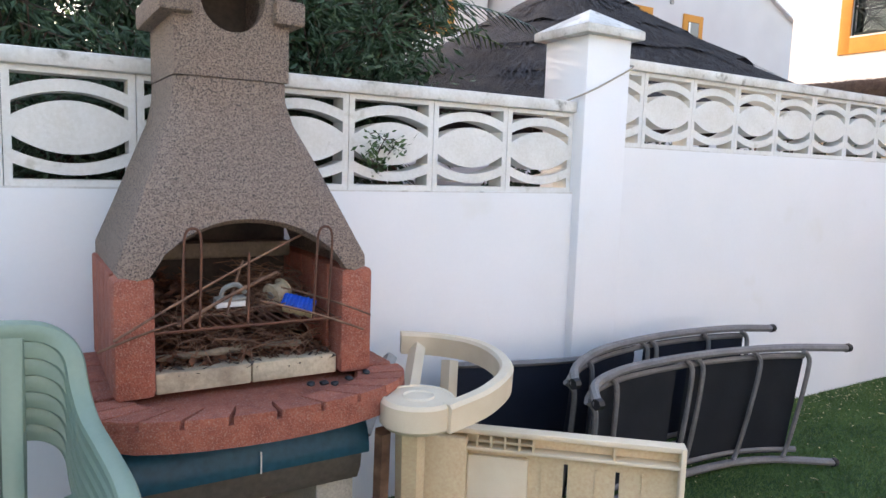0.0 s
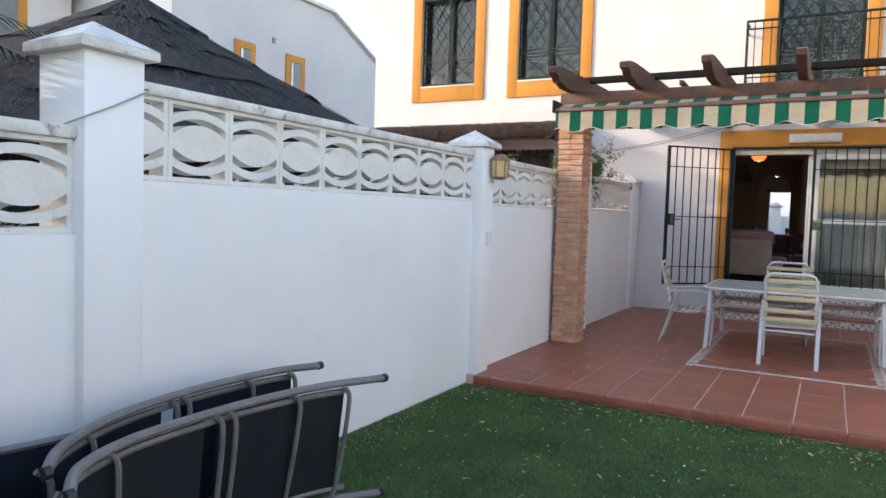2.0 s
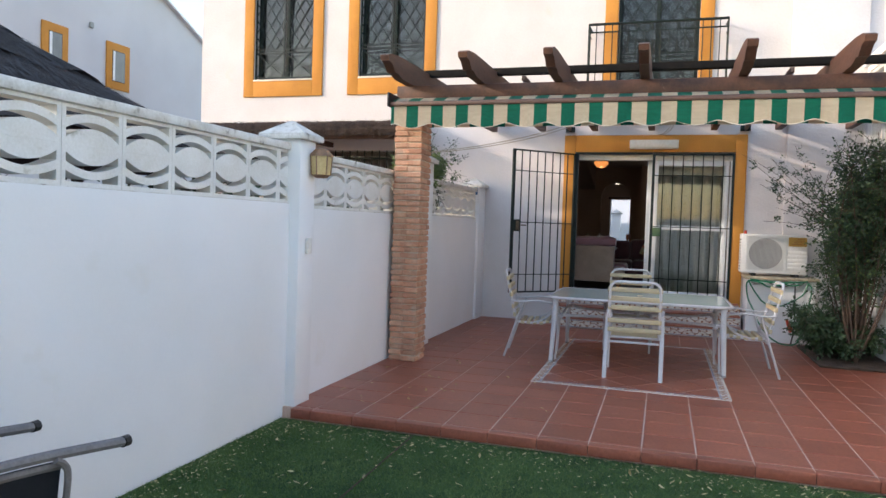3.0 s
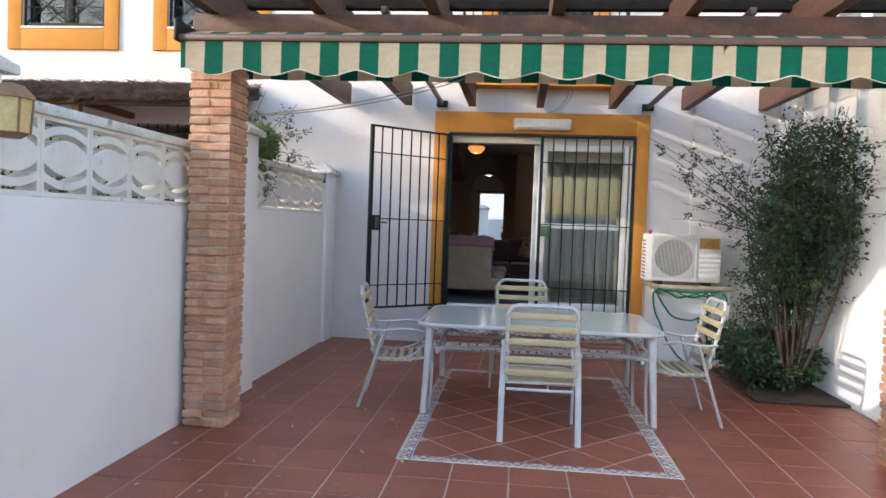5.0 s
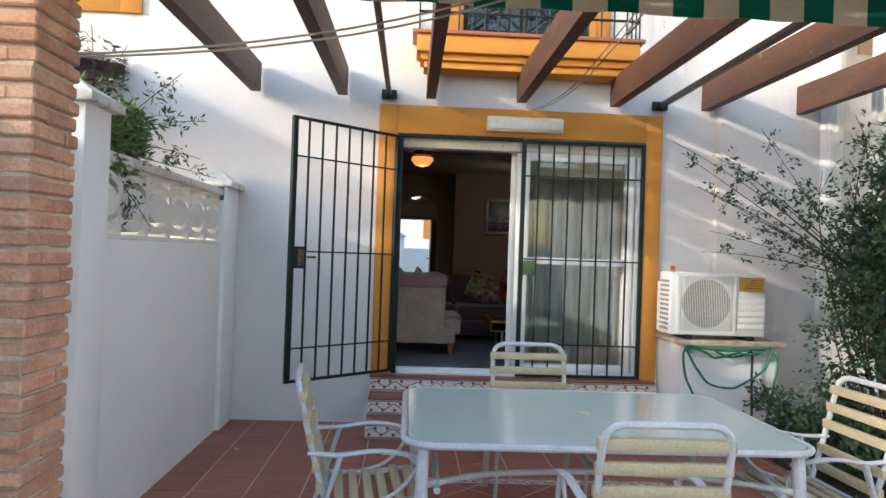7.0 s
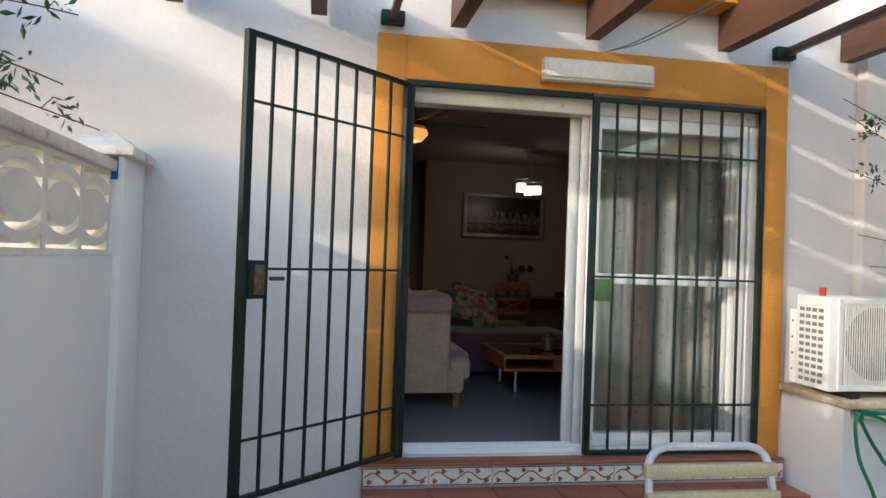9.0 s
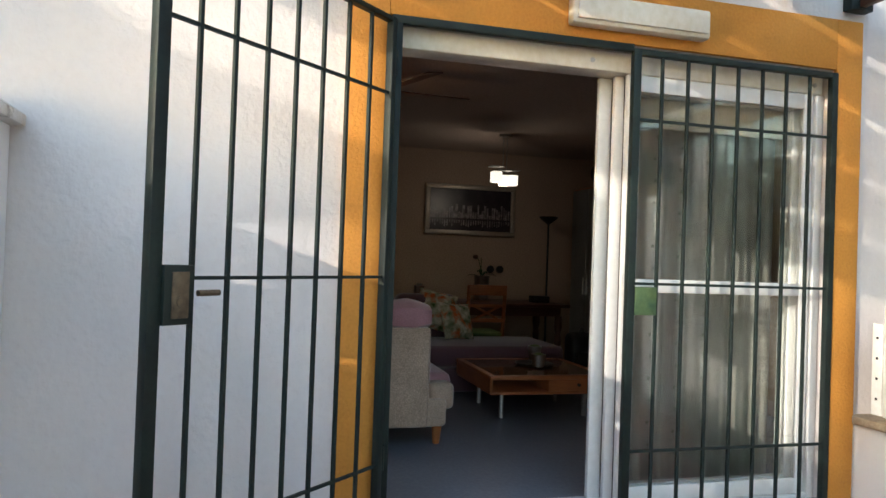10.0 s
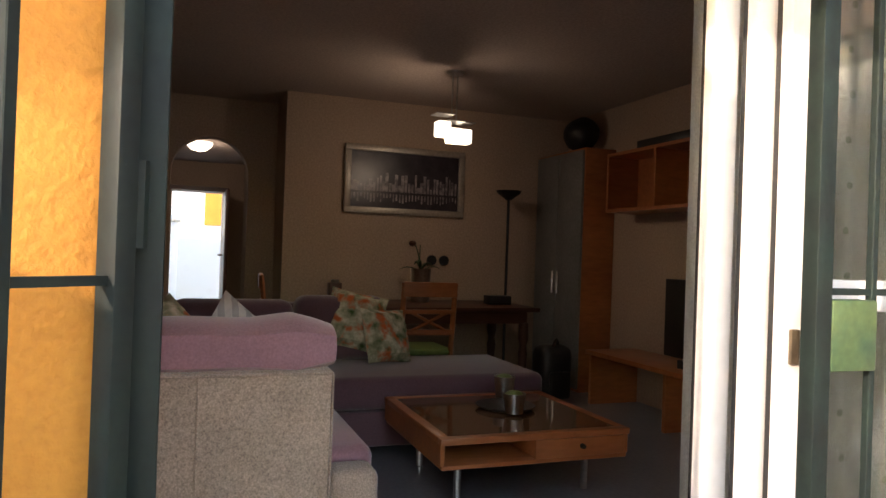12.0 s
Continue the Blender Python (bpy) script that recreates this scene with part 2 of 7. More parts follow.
INT_FLOOR = mat("grey_blue_floor_tile", (0.20, 0.215, 0.25), (0.17, 0.185, 0.215), 0.3, scale=2, fine=50, bump=0.05)
SOFA = mat("beige_grey_tweed", (0.46, 0.335, 0.255), (0.37, 0.27, 0.205), 0.95, scale=5, fine=170, bump=0.8, sheen=0.3, grain=0.95)
MAUVE = mat("mauve_velvet", (0.38, 0.19, 0.215), (0.30, 0.15, 0.175), 0.9, scale=4, fine=120, bump=0.2, sheen=0.5)
PURPLE = mat("dark_mauve_velvet", (0.125, 0.065, 0.085), (0.10, 0.05, 0.07), 0.9, scale=4, fine=120, bump=0.2, sheen=0.4)
FLORAL = mat("floral_cloth", (0.60, 0.53, 0.40), (0.03, 0.085, 0.015), 0.9, scale=14, fine=60, spots=((0.52, 0.11, 0.025), 12, 0.52))
RUSSET = mat("russet_velvet", (0.13, 0.05, 0.035), (0.09, 0.035, 0.025), 0.9, scale=4, fine=120, bump=0.2, sheen=0.4)
STRIPED_CLOTH = stripes_mat("striped_pillow_cloth", (0.62, 0.60, 0.58), (0.40, 0.39, 0.40), 0.055, 1)
CHERRY = mat("cherry_wood", (0.42, 0.15, 0.05), (0.32, 0.10, 0.035), 0.35, scale=3, fine=40, bump=0.05, stretch=(1, 0.2, 1))
DARK_OAK = mat("dark_oak", (0.10, 0.035, 0.018), (0.06, 0.022, 0.012), 0.4, scale=4, fine=40, bump=0.05, stretch=(1, 0.2, 1))
SMOKE = mat("smoked_glass_top", (0.20, 0.105, 0.055), rough=0.06, bump=0, spec=0.7)
CAB_GLASS = mat("frosted_cabinet_glass", (0.20, 0.21, 0.21), (0.16, 0.17, 0.17), 0.3)
SHADE_LIT = mat("lit_shade", (1.0, 0.90, 0.72), rough=0.5, bump=0, glow=0.30)
ORANGE_LIT = mat("lit_amber_bowl", (1.0, 0.36, 0.08), rough=0.5, bump=0, glow=0.34)
CURTAIN = mat("sheer_curtain", (0.54, 0.53, 0.50), (0.47, 0.46, 0.43), 0.9, scale=6, fine=160, bump=0.1)
CURTAIN_DOT = mat("curtain_dot", (0.30, 0.33, 0.27), rough=0.9)
PHOTO_DARK = mat("night_photo", (0.018, 0.016, 0.022), (0.05, 0.04, 0.05), 0.3, scale=7, fine=40, bump=0)
PHOTO_MID = mat("photo_towers", (0.10, 0.09, 0.10), (0.42, 0.38, 0.38), 0.3, scale=20, fine=90, bump=0)
SILVER = mat("silver_frame", (0.46, 0.42, 0.36), (0.40, 0.36, 0.30), 0.4, metal=0.4)
ROOF_TILE = mat("clay_roof_tile", (0.42, 0.20, 0.12), (0.34, 0.15, 0.09), 0.85, scale=8, fine=50, vary=0.15)
BLUE_PAINT = mat("blue_paint", (0.03, 0.16, 0.36), rough=0.7)
SOIL = mat("soil", (0.06, 0.04, 0.028), (0.10, 0.07, 0.05), 0.95, scale=8, fine=60, bump=1.0, depth=0.02)
PAVE = mat("grey_paving", (0.30, 0.28, 0.25), (0.24, 0.22, 0.20), 0.9, scale=2, fine=40)

# ---- mesh helpers ----


def box(bm, x0, x1, y0, y1, z0, z1, bev=0.0, seg=2):
    vs = [bm.verts.new(c) for c in ((x0, y0, z0), (x1, y0, z0), (x1, y1, z0), (x0, y1, z0), (x0, y0, z1), (x1, y0, z1), (x1, y1, z1), (x0, y1, z1))]
    fs = [bm.faces.new([vs[i] for i in f]) for f in ((0, 3, 2, 1), (4, 5, 6, 7), (0, 1, 5, 4), (1, 2, 6, 5), (2, 3, 7, 6), (3, 0, 4, 7))]
    if bev:
        es = list({e for f in fs for e in f.edges})
        bmesh.ops.bevel(bm, geom=es, offset=bev, segments=seg, affect="EDGES", profile=0.5)
    return bm


def tube(bm, pts, r, n=8, closed=False, flat=1.0):
    """A round bar along pts; flat squashes it across its second axis."""
    pts = [Vector(p) for p in pts]
    rings = []
    up = Vector((0.031, 0.017, 1))
    side = None
    for i, p in enumerate(pts):
        a = pts[i - 1] if (i or closed) else p
        b = pts[(i + 1) % len(pts)] if (i < len(pts) - 1 or closed) else p
        d = (b - a).normalized()
        if side is None:
            side = d.cross(up if abs(d.z) < 0.95 else Vector((0, 1, 0.03))).normalized()
        else:
            side = (side - d * side.dot(d)).normalized()
        o = d.cross(side)
        rr = r[i] if isinstance(r, (list, tuple)) else r
        rings.append([bm.verts.new(p + (side * math.cos(t) + o * (math.sin(t) * flat)) * rr) for t in [2 * math.pi * k / n for k in range(n)]])
    m = len(rings)
    for i in range(m if closed else m - 1):
        A, B = rings[i], rings[(i + 1) % m]
        for k in range(n):
            bm.faces.new((A[k], A[(k + 1) % n], B[(k + 1) % n], B[k]))
    if not closed:
        bm.faces.new(rings[0][::-1])
        bm.faces.new(rings[-1])
    return bm


def lathe(bm, prof, c=(0, 0, 0), n=20):
    rings = [[bm.verts.new((c[0] + r * math.cos(2 * math.pi * k / n), c[1] + r * math.sin(2 * math.pi * k / n), c[2] + z)) for k in range(n)] for r, z in prof]
    for A, B in zip(rings, rings[1:]):
        for k in range(n):
            bm.faces.new((A[k], A[(k + 1) % n], B[(k + 1) % n], B[k]))
    bm.faces.new(rings[0][::-1])
    bm.faces.new(rings[-1])
    return bm


def prism(bm, poly, axis, a, b):
    """A closed outline in the two other axes (in x, y, z order), drawn out from a to b along axis."""
    def at(p, v):
        q = list(p)
        q.insert(axis, v)
        return q
    A = [bm.verts.new(at(p, a)) for p in poly]
    B = [bm.verts.new(at(p, b)) for p in poly]
    n = len(poly)
    bm.faces.new(A[::-1])
    bm.faces.new(B)
    for k in range(n):
        bm.faces.new((A[k], A[(k + 1) % n], B[(k + 1) % n], B[k]))
    return bm


def bez(p, q, r, n=10):
    p, q, r = Vector(p), Vector(q), Vector(r)
    return [p * (1 - t) ** 2 + q * (2 * t * (1 - t)) + r * t * t for t in [i / n for i in range(n + 1)]]


def spline(pts, n=6):
    """A smooth run through pts."""
    P = [Vector(p) for p in pts]
    P = [P[0] * 2 - P[1]] + P + [P[-1] * 2 - P[-2]]
    out = []
    for i in range(1, len(P) - 2):
        a, b, c, d = P[i - 1:i + 3]
        for k in range(n):
            t = k / n
            out.append(0.5 * ((2 * b) + (c - a) * t + (2 * a - 5 * b + 4 * c - d) * t * t + (3 * b - a - 3 * c + d) * t ** 3))
    return out + [P[-2]]


def B():
    return bmesh.new()


SMOOTH_ANGLE = radians(35)


def finish(bm, name, material):
    bmesh.ops.recalc_face_normals(bm, faces=bm.faces)
    me = bpy.data.meshes.new(name)
    bm.to_mesh(me)
    bm.free()
    me.materials.append(material)
    if len(me.polygons) > 6:
        me.polygons.foreach_set("use_smooth", [True] * len(me.polygons))
        me.set_sharp_from_angle(angle=SMOOTH_ANGLE)
    return me


def thing(name, loc, label, category, group="", kind=""):
    e = new(name)
    e.empty_display_size = 0.1
    e.location = loc
    return tagged(e, label, category, group, kind)


def part(name, bm, material, parent, label=""):
    """One mesh under a thing or a part; its geometry is given in the frame in which the thing was set out."""
    return piece(name, finish(bm, name, material), parent, label=label)


def piece(name, me, parent, m=None, label=""):
    ob = new(name, me)
    ob.parent = parent
    if parent.type == "EMPTY":
        ob.matrix_parent_inverse = Matrix.Translation(-Vector(parent.location))
    if m is not None:
        ob.matrix_basis = m
    if label:
        ob["label"] = label
    return ob


def solid(name, bm, material, label, category, kind="structure", group=""):
    return tagged(new(name, finish(bm, name, material)), label, category, group, kind)


def place(th, m):
    """Put a thing that was set out round the origin at its pose."""
    th.matrix_basis = m
    return th


def cells(bm, axis, a, b, u0, u1, z0, z1, holes):
    """A wall of thickness a..b across axis, spanning u0..u1 and z0..z1, with rectangular holes."""
    us = sorted({u0, u1, *[h[0] for h in holes], *[h[1] for h in holes]})
    zs = sorted({z0, z1, *[h[2] for h in holes], *[h[3] for h in holes]})
    for i in range(len(us) - 1):
        run = None
        for j in range(len(zs) - 1):
            cu, cz = (us[i] + us[i + 1]) / 2, (zs[j] + zs[j + 1]) / 2
            if any(h[0] < cu < h[1] and h[2] < cz < h[3] for h in holes):
                continue
            if axis == 0:
                box(bm, a, b, us[i], us[i + 1], zs[j], zs[j + 1])
            else:
                box(bm, us[i], us[i + 1], a, b, zs[j], zs[j + 1])
    bmesh.ops.remove_doubles(bm, verts=bm.verts, dist=0.0005)
    seen = {}
    for f in list(bm.faces):
        key = tuple(sorted((round(v.co.x, 3), round(v.co.y, 3), round(v.co.z, 3)) for v in f.verts))
        seen.setdefault(key, []).append(f)
    dead = [f for fs in seen.values() if len(fs) > 1 for f in fs]
    if dead:
        bmesh.ops.delete(bm, geom=dead, context="FACES_ONLY")
    return bm


def leaves(name, spots, size, rng, aspect=0.42, droop=0.3):
    """One mesh of many small pointed leaves; spots: places, with the way each leaf points."""
    n = len(spots)
    c = np.array([s[0] for s in spots], float)
    d = np.array([s[1] for s in spots], float) + rng.normal(0, 0.45, (n, 3))
    d[:, 2] -= droop
    d /= np.linalg.norm(d, axis=1)[:, None] + 1e-9
    r = rng.normal(0, 1, (n, 3))
    s = np.cross(d, r)
    s /= np.linalg.norm(s, axis=1)[:, None] + 1e-9
    L = size * rng.uniform(0.6, 1.35, (n, 1))
    nrm = np.cross(s, d)
    v = np.stack([c, c + d * L * 0.5 + s * L * aspect * 0.5 + nrm * L * 0.06, c + d * L, c + d * L * 0.5 - s * L * aspect * 0.5 + nrm * L * 0.06], 1).reshape(-1, 3)
    i = np.arange(n)[:, None] * 4
    f = np.concatenate([i + np.array([[0, 1, 2]]), i + np.array([[0, 2, 3]])]).tolist()
    me = bpy.data.meshes.new(name)
    me.from_pydata(v.tolist(), [], f)
    return me

# ---- setting: ground, patio, walls ----
WALL_Y, FACADE_X, LAWN_Z = 2.91, 12.53, -0.08

solid("ground", box(B(), -60, 90, -60, 90, -0.6, -0.12), PAVE, "plain grey-beige ground round the houses", "ground")
lawn = solid("lawn", box(B(), -4.0, 6.18, -3.4, 2.91, -0.11, LAWN_Z - 0.012), GRASS_BASE, "green artificial grass mat laid over the garden", "lawn")

patio = solid("patio", box(B(), 6.2, 12.53, -2.6, 2.91, -0.118, -0.004), GROUT, "terracotta-tiled patio slab with a low step down to the lawn", "patio")

# low curb tiles along the patio's front
curb = finish(box(B(), -0.02, 0.076, -0.1785, 0.1785, -0.075, 0.0, 0.006), "edge_tile", TERRA)
for k in range(1, 15):
    piece("edge_tile", curb, patio, pose(6.18, 2.82 - 0.36 * k, -0.001))

part("edge_tile", box(B(), 6.16, 6.256, 2.6435, 2.816, -0.076, -0.001, 0.006), TERRA, patio)

# floor tiles on a 0.36 m grid, with a framed diagonal field under the table
tile_me = finish(box(B(), -0.1745, 0.1745, -0.1745, 0.1745, -0.012, 0.0, 0.003, 1), "floor_tile", TERRA)
IN_X0, IN_X1, IN_Y0, IN_Y1 = 8.0, 10.95, -0.62, 1.22


def clip_tile(cx, cy, ang, half, x0, x1, y0, y1):
    """The corners of a square tile cut to a rectangle."""
    poly = [(cx + half * math.sqrt(2) * math.cos(ang + math.pi / 4 + k * math.pi / 2), cy + half * math.sqrt(2) * math.sin(ang + math.pi / 4 + k * math.pi / 2)) for k in range(4)]
    for ax, lim, sign in ((0, x0, 1), (0, x1, -1), (1, y0, 1), (1, y1, -1)):
        out = []
        for i, p in enumerate(poly):
            q = poly[(i + 1) % len(poly)]
            dp, dq = (p[ax] - lim) * sign, (q[ax] - lim) * sign
            if dp >= 0:
                out.append(p)
            if (dp >= 0) != (dq >= 0):
                t = dp / (dp - dq)
                out.append((p[0] + (q[0] - p[0]) * t, p[1] + (q[1] - p[1]) * t))
        poly = out
        if len(poly) < 3:
            return []
    return poly


def cut_tiles(cx, cy, ang, half, x0, x1, y0, y1):
    poly = clip_tile(cx, cy, ang, half, x0, x1, y0, y1)
    if len(poly) < 3:
        return
    area = abs(sum(poly[i][0] * poly[(i + 1) % len(poly)][1] - poly[(i + 1) % len(poly)][0] * poly[i][1] for i in range(len(poly)))) / 2
    if area > 0.002:
        part("floor_tile", prism(B(), poly, 2, -0.012, 0.0), TERRA, patio)


for i in range(18):
    for j in range(16):
        cx, cy = 6.44 + 0.36 * i, 2.82 - 0.36 * j
        if cx > 12.6:
            continue
        inside = IN_X0 - 0.18 < cx < IN_X1 + 0.18 and IN_Y0 - 0.18 < cy < IN_Y1 + 0.18
        if not inside and cx < 12.3 and -2.4 < cy < 2.7:
            piece("floor_tile", tile_me, patio, pose(cx, cy, random.uniform(-0.001, 0.001)))
        elif not inside:
            cut_tiles(cx, cy, 0, 0.1745, 6.2, 12.53, -2.6, 2.905)
        else:
            for bx in ((6.2, IN_X0 - 0.004, -3, 3), (IN_X1 + 0.004, 12.5, -3, 3), (IN_X0, IN_X1, IN_Y1 + 0.004, 3), (IN_X0, IN_X1, -3, IN_Y0 - 0.004)):
                cut_tiles(cx, cy, 0, 0.1745, *bx)
STRIP = 0.10
for i in range(-1, 12):
    for j in range(-1, 9):
        u, v = (i - 3) * 0.36, (j - 3) * 0.36
        c45 = math.sqrt(0.5)
        cut_tiles(9.47 + (u - v) * c45, 0.3 + (u + v) * c45, math.pi / 4, 0.1715, IN_X0 + STRIP, IN_X1 - STRIP, IN_Y0 + STRIP, IN_Y1 - STRIP)

decor_me = finish(box(B(), -0.098, 0.098, -STRIP / 2 + 0.002, STRIP / 2 - 0.002, -0.012, 0.001, 0.002, 1), "border_tile", CERAMIC)


def flourish(length, wide, mode):
    """A scroll of leaves and flowers, slightly proud of a tile."""
    bm = B()
    pts = [(-length / 2 + length * k / 12, wide * 0.22 * math.sin(k * math.pi / 3), 0.0015) for k in range(13)]
    tube(bm, pts, wide * 0.035, 4)
    for k in range(7):
        x = -length / 2 + length * (k + 0.5) / 7
        y = wide * (0.24 if k % 2 else -0.24)
        r = wide * (0.13 if mode else 0.11)
        vs = [bm.verts.new((x + r * math.cos(t) * (1 + 0.3 * math.cos(3 * t)), y + r * math.sin(t) * (1 + 0.3 * math.cos(3 * t)), 0.002)) for t in [2 * math.pi * q / 9 for q in range(9)]]
        bm.faces.new(vs)
    return bm


scroll_me = finish(flourish(0.19, STRIP, 0), "scroll", CERAMIC_BROWN)
line_bm = B()
box(line_bm, -0.098, 0.098, STRIP / 2 - 0.016, STRIP / 2 - 0.008, 0.0012, 0.0020)
line_me = finish(line_bm, "blue_line", CERAMIC_BLUE)


def border(x, y, rz):
    t = piece("border_tile", decor_me, patio, pose(x, y, 0.001, 0, 0, rz))
    piece("scroll", scroll_me, t)
    piece("blue_line", line_me, t)


n = int((IN_X1 - IN_X0) / 0.2)
for k in range(n):
    x = IN_X0 + (k + 0.5) * (IN_X1 - IN_X0) / n
    border(x, IN_Y1 - STRIP / 2, 180)
    border(x, IN_Y0 + STRIP / 2, 0)
n = int((IN_Y1 - IN_Y0 - 2 * STRIP) / 0.2)
for k in range(n):
    y = IN_Y0 + STRIP + (k + 0.5) * (IN_Y1 - IN_Y0 - 2 * STRIP) / n
    border(IN_X0 + STRIP / 2, y, -90)
    border(IN_X1 - STRIP / 2, y, 90)

# garden wall with pierced blocks
SECTIONS = ((-4.0, 2.25, 1.375, 0.43), (2.56, 6.23, 1.635, 0.415), (6.48, 9.33, 1.605, 0.415), (9.62, 12.12, 1.615, 0.415))
bm = B()
for x0, x1, zl, w in SECTIONS:
    box(bm, x0, x1, WALL_Y, WALL_Y + 0.16, -0.12, zl)
wall_north = solid("wall_north", bm, WHITE, "white rendered garden wall topped with pierced blocks", "wall")
for x0, x1, zl, w in SECTIONS:
    bm = box(B(), x0, x1, WALL_Y - 0.008, WALL_Y + 0.17, zl + 0.425, zl + 0.485, 0.012)
    part("coping", bm, COPING, wall_north, "weathered white coping with grey lichen")
    part("ledge", box(B(), x0, x1, WALL_Y + 0.002, WALL_Y + 0.158, zl, zl + 0.006), COPING, wall_north)


def pierced_block(w, h, d):
    """A screen block: two pairs of bowed slots over and under a lens-shaped middle."""
    bm = B()
    a, N = w / 2 - 0.028, 14
    us = [-a + 2 * a * k / N for k in range(N + 1)]
    q = lambda u: (u / a) ** 2
    hs = h / 2
    # heights of the slots' edges from the middle, for the upper half
    rows = [lambda u: 0.0, lambda u: hs - (0.115 + 0.06 * q(u)), lambda u: hs - (0.083 + 0.044 * q(u)), lambda u: hs - (0.040 + 0.040 * q(u)), lambda u: hs - 0.024, lambda u: hs]
    for sgn in (1, -1):
        for lo, hi in ((0, 1), (2, 3), (4, 5)):
            top = [(u, sgn * rows[hi](u)) for u in us]
            bot = [(u, sgn * rows[lo](u)) for u in us]
            for i in range(N):
                quad = [bot[i], bot[i + 1], top[i + 1], top[i]]
                F = [bm.verts.new((p[0], 0, p[1])) for p in quad]
                K = [bm.verts.new((p[0], d, p[1])) for p in quad]
                bm.faces.new(F)
                bm.faces.new(K[::-1])
                bm.faces.new((F[2], F[3], K[3], K[2]))
                bm.faces.new((F[0], F[1], K[1], K[0]))
    for s in (-1, 1):
        xs = sorted((s * a, s * (w / 2 - 0.0015)))
        box(bm, xs[0], xs[1], 0, d, -hs, hs)
    bmesh.ops.remove_doubles(bm, verts=bm.verts, dist=0.0004)
    # fine seam across the middle
    box(bm, -w / 2 + 0.004, w / 2 - 0.004, -0.002, 0.0, 0.0015, hs * 0.02)
    return bm


block_me = {w: finish(pierced_block(w, 0.422, 0.11), "pierced_block", BLOCK_W) for w in (0.43, 0.415)}
for x0, x1, zl, w in SECTIONS:
    x = x1 - w / 2 if x0 < 0 else x0 + w / 2 - (0.21 if 2 < x0 < 3 else 0)
    step = -w if x0 < 0 else w
    while x0 - w * 0.55 < x < x1 + w * 0.2:
        piece("pierced_block", block_me[w], wall_north, pose(x, WALL_Y + 0.022, zl + 0.006 + 0.211))
        x += step


def post(x0, x1, y0, y1, top, cap=0.05, name="wall_post", blue=False):
    bm = box(B(), x0, x1, y0, y1, -0.12, top, 0.008)
    p = solid(name, bm, WHITE, "square white rendered wall post with a pyramid cap", "wall post", group="wall posts")
    cx, cy, hx, hy = (x0 + x1) / 2, (y0 + y1) / 2, (x1 - x0) / 2 + cap, (y1 - y0) / 2 + cap
    bm = box(B(), cx - hx, cx + hx, cy - hy, cy + hy, top, top + 0.045, 0.006)
    t = [bm.verts.new((cx + sx * hx * 0.99, cy + sy * hy * 0.99, top + 0.045)) for sx, sy in ((-1, -1), (1, -1), (1, 1), (-1, 1))]
    a = bm.verts.new((cx, cy, top + 0.17))
    for i in range(4):
        bm.faces.new((t[i], t[(i + 1) % 4], a))
    part("cap", bm, COPING, p, "weathered white pyramid cap")
    return p


post(2.25, 2.56, 2.85, 3.19, 2.20)
post(6.23, 6.48, 2.82, 3.13, 2.15)
post(9.33, 9.62, 2.82, 3.12, 2.26)
p4 = post(12.12, 12.525, 2.87, 3.15, 2.12, 0.05)
part("paint_patch", box(B(), 12.113, 12.119, 2.90, 3.12, 2.0, 2.115), BLUE_PAINT, p4, "blue painted strip")

solid("wall_west", box(B(), -4.2, -4.0, -3.5, 3.06, -0.12, 2.0), WHITE, "plain white garden wall", "wall")
solid("wall_south", box(B(), -4.0, 8.3, -3.5, -3.4, -0.12, 3.2), WHITE, "plain white garden wall", "wall")

# ---- the house ----
DOOR = (-0.94, 1.42, 0.47, 2.72)
WINS = [(6.12, 7.32, 4.0, 5.75), (4.01, 5.23, 4.0, 5.75), (-0.36, 0.84, 3.66, 5.75), (-4.4, -3.2, 3.95, 5.75)]
NEIGH = (4.45, 7.9, 1.0, 2.75)
bm = cells(B(), 0, FACADE_X, FACADE_X + 0.26, -6.5, 8.45, -0.1, 6.9, [DOOR, *WINS, NEIGH])
facade = solid("wall_east", bm, WHITE_ROUGH, "white roughcast house front in low sunlight", "house wall")
solid("wall_house_side", box(B(), 12.8, 22.2, 8.25, 8.45, -0.1, 6.9), WHITE_ROUGH, "white roughcast house side wall", "house wall")
solid("wall_house_side_2", box(B(), 12.8, 22.2, -6.5, -6.3, -0.1, 6.9), WHITE_ROUGH, "white roughcast house side wall", "house wall")
bm = cells(B(), 0, 22.2, 22.4, -6.5, 8.45, -0.1, 6.9, [(0.83, 1.52, 0.46, 2.39)])
solid("wall_house_back", bm, WHITE_ROUGH, "white roughcast rear house wall with the street door", "house wall")
solid("upper_floor", box(B(), 12.79, 22.2, -6.3, 8.25, 3.051, 3.3), INT_CEIL, "plain upper floor slab", "floor")
bm = prism(B(), [(12.2, 6.9), (22.7, 6.9), (17.4, 8.9)], 1, -6.6, 8.6)
solid("house_roof", bm, ROOF_TILE, "low clay-tiled house roof", "roof")
# the house front steps forward a little beyond the ledge
bm = box(B(), FACADE_X - 0.10, FACADE_X - 0.002, -2.6, -1.62, 0.0, 6.85, 0.015)
solid("wall_projection", bm, WHITE_ROUGH, "shallow white rendered projection of the house front", "house wall")

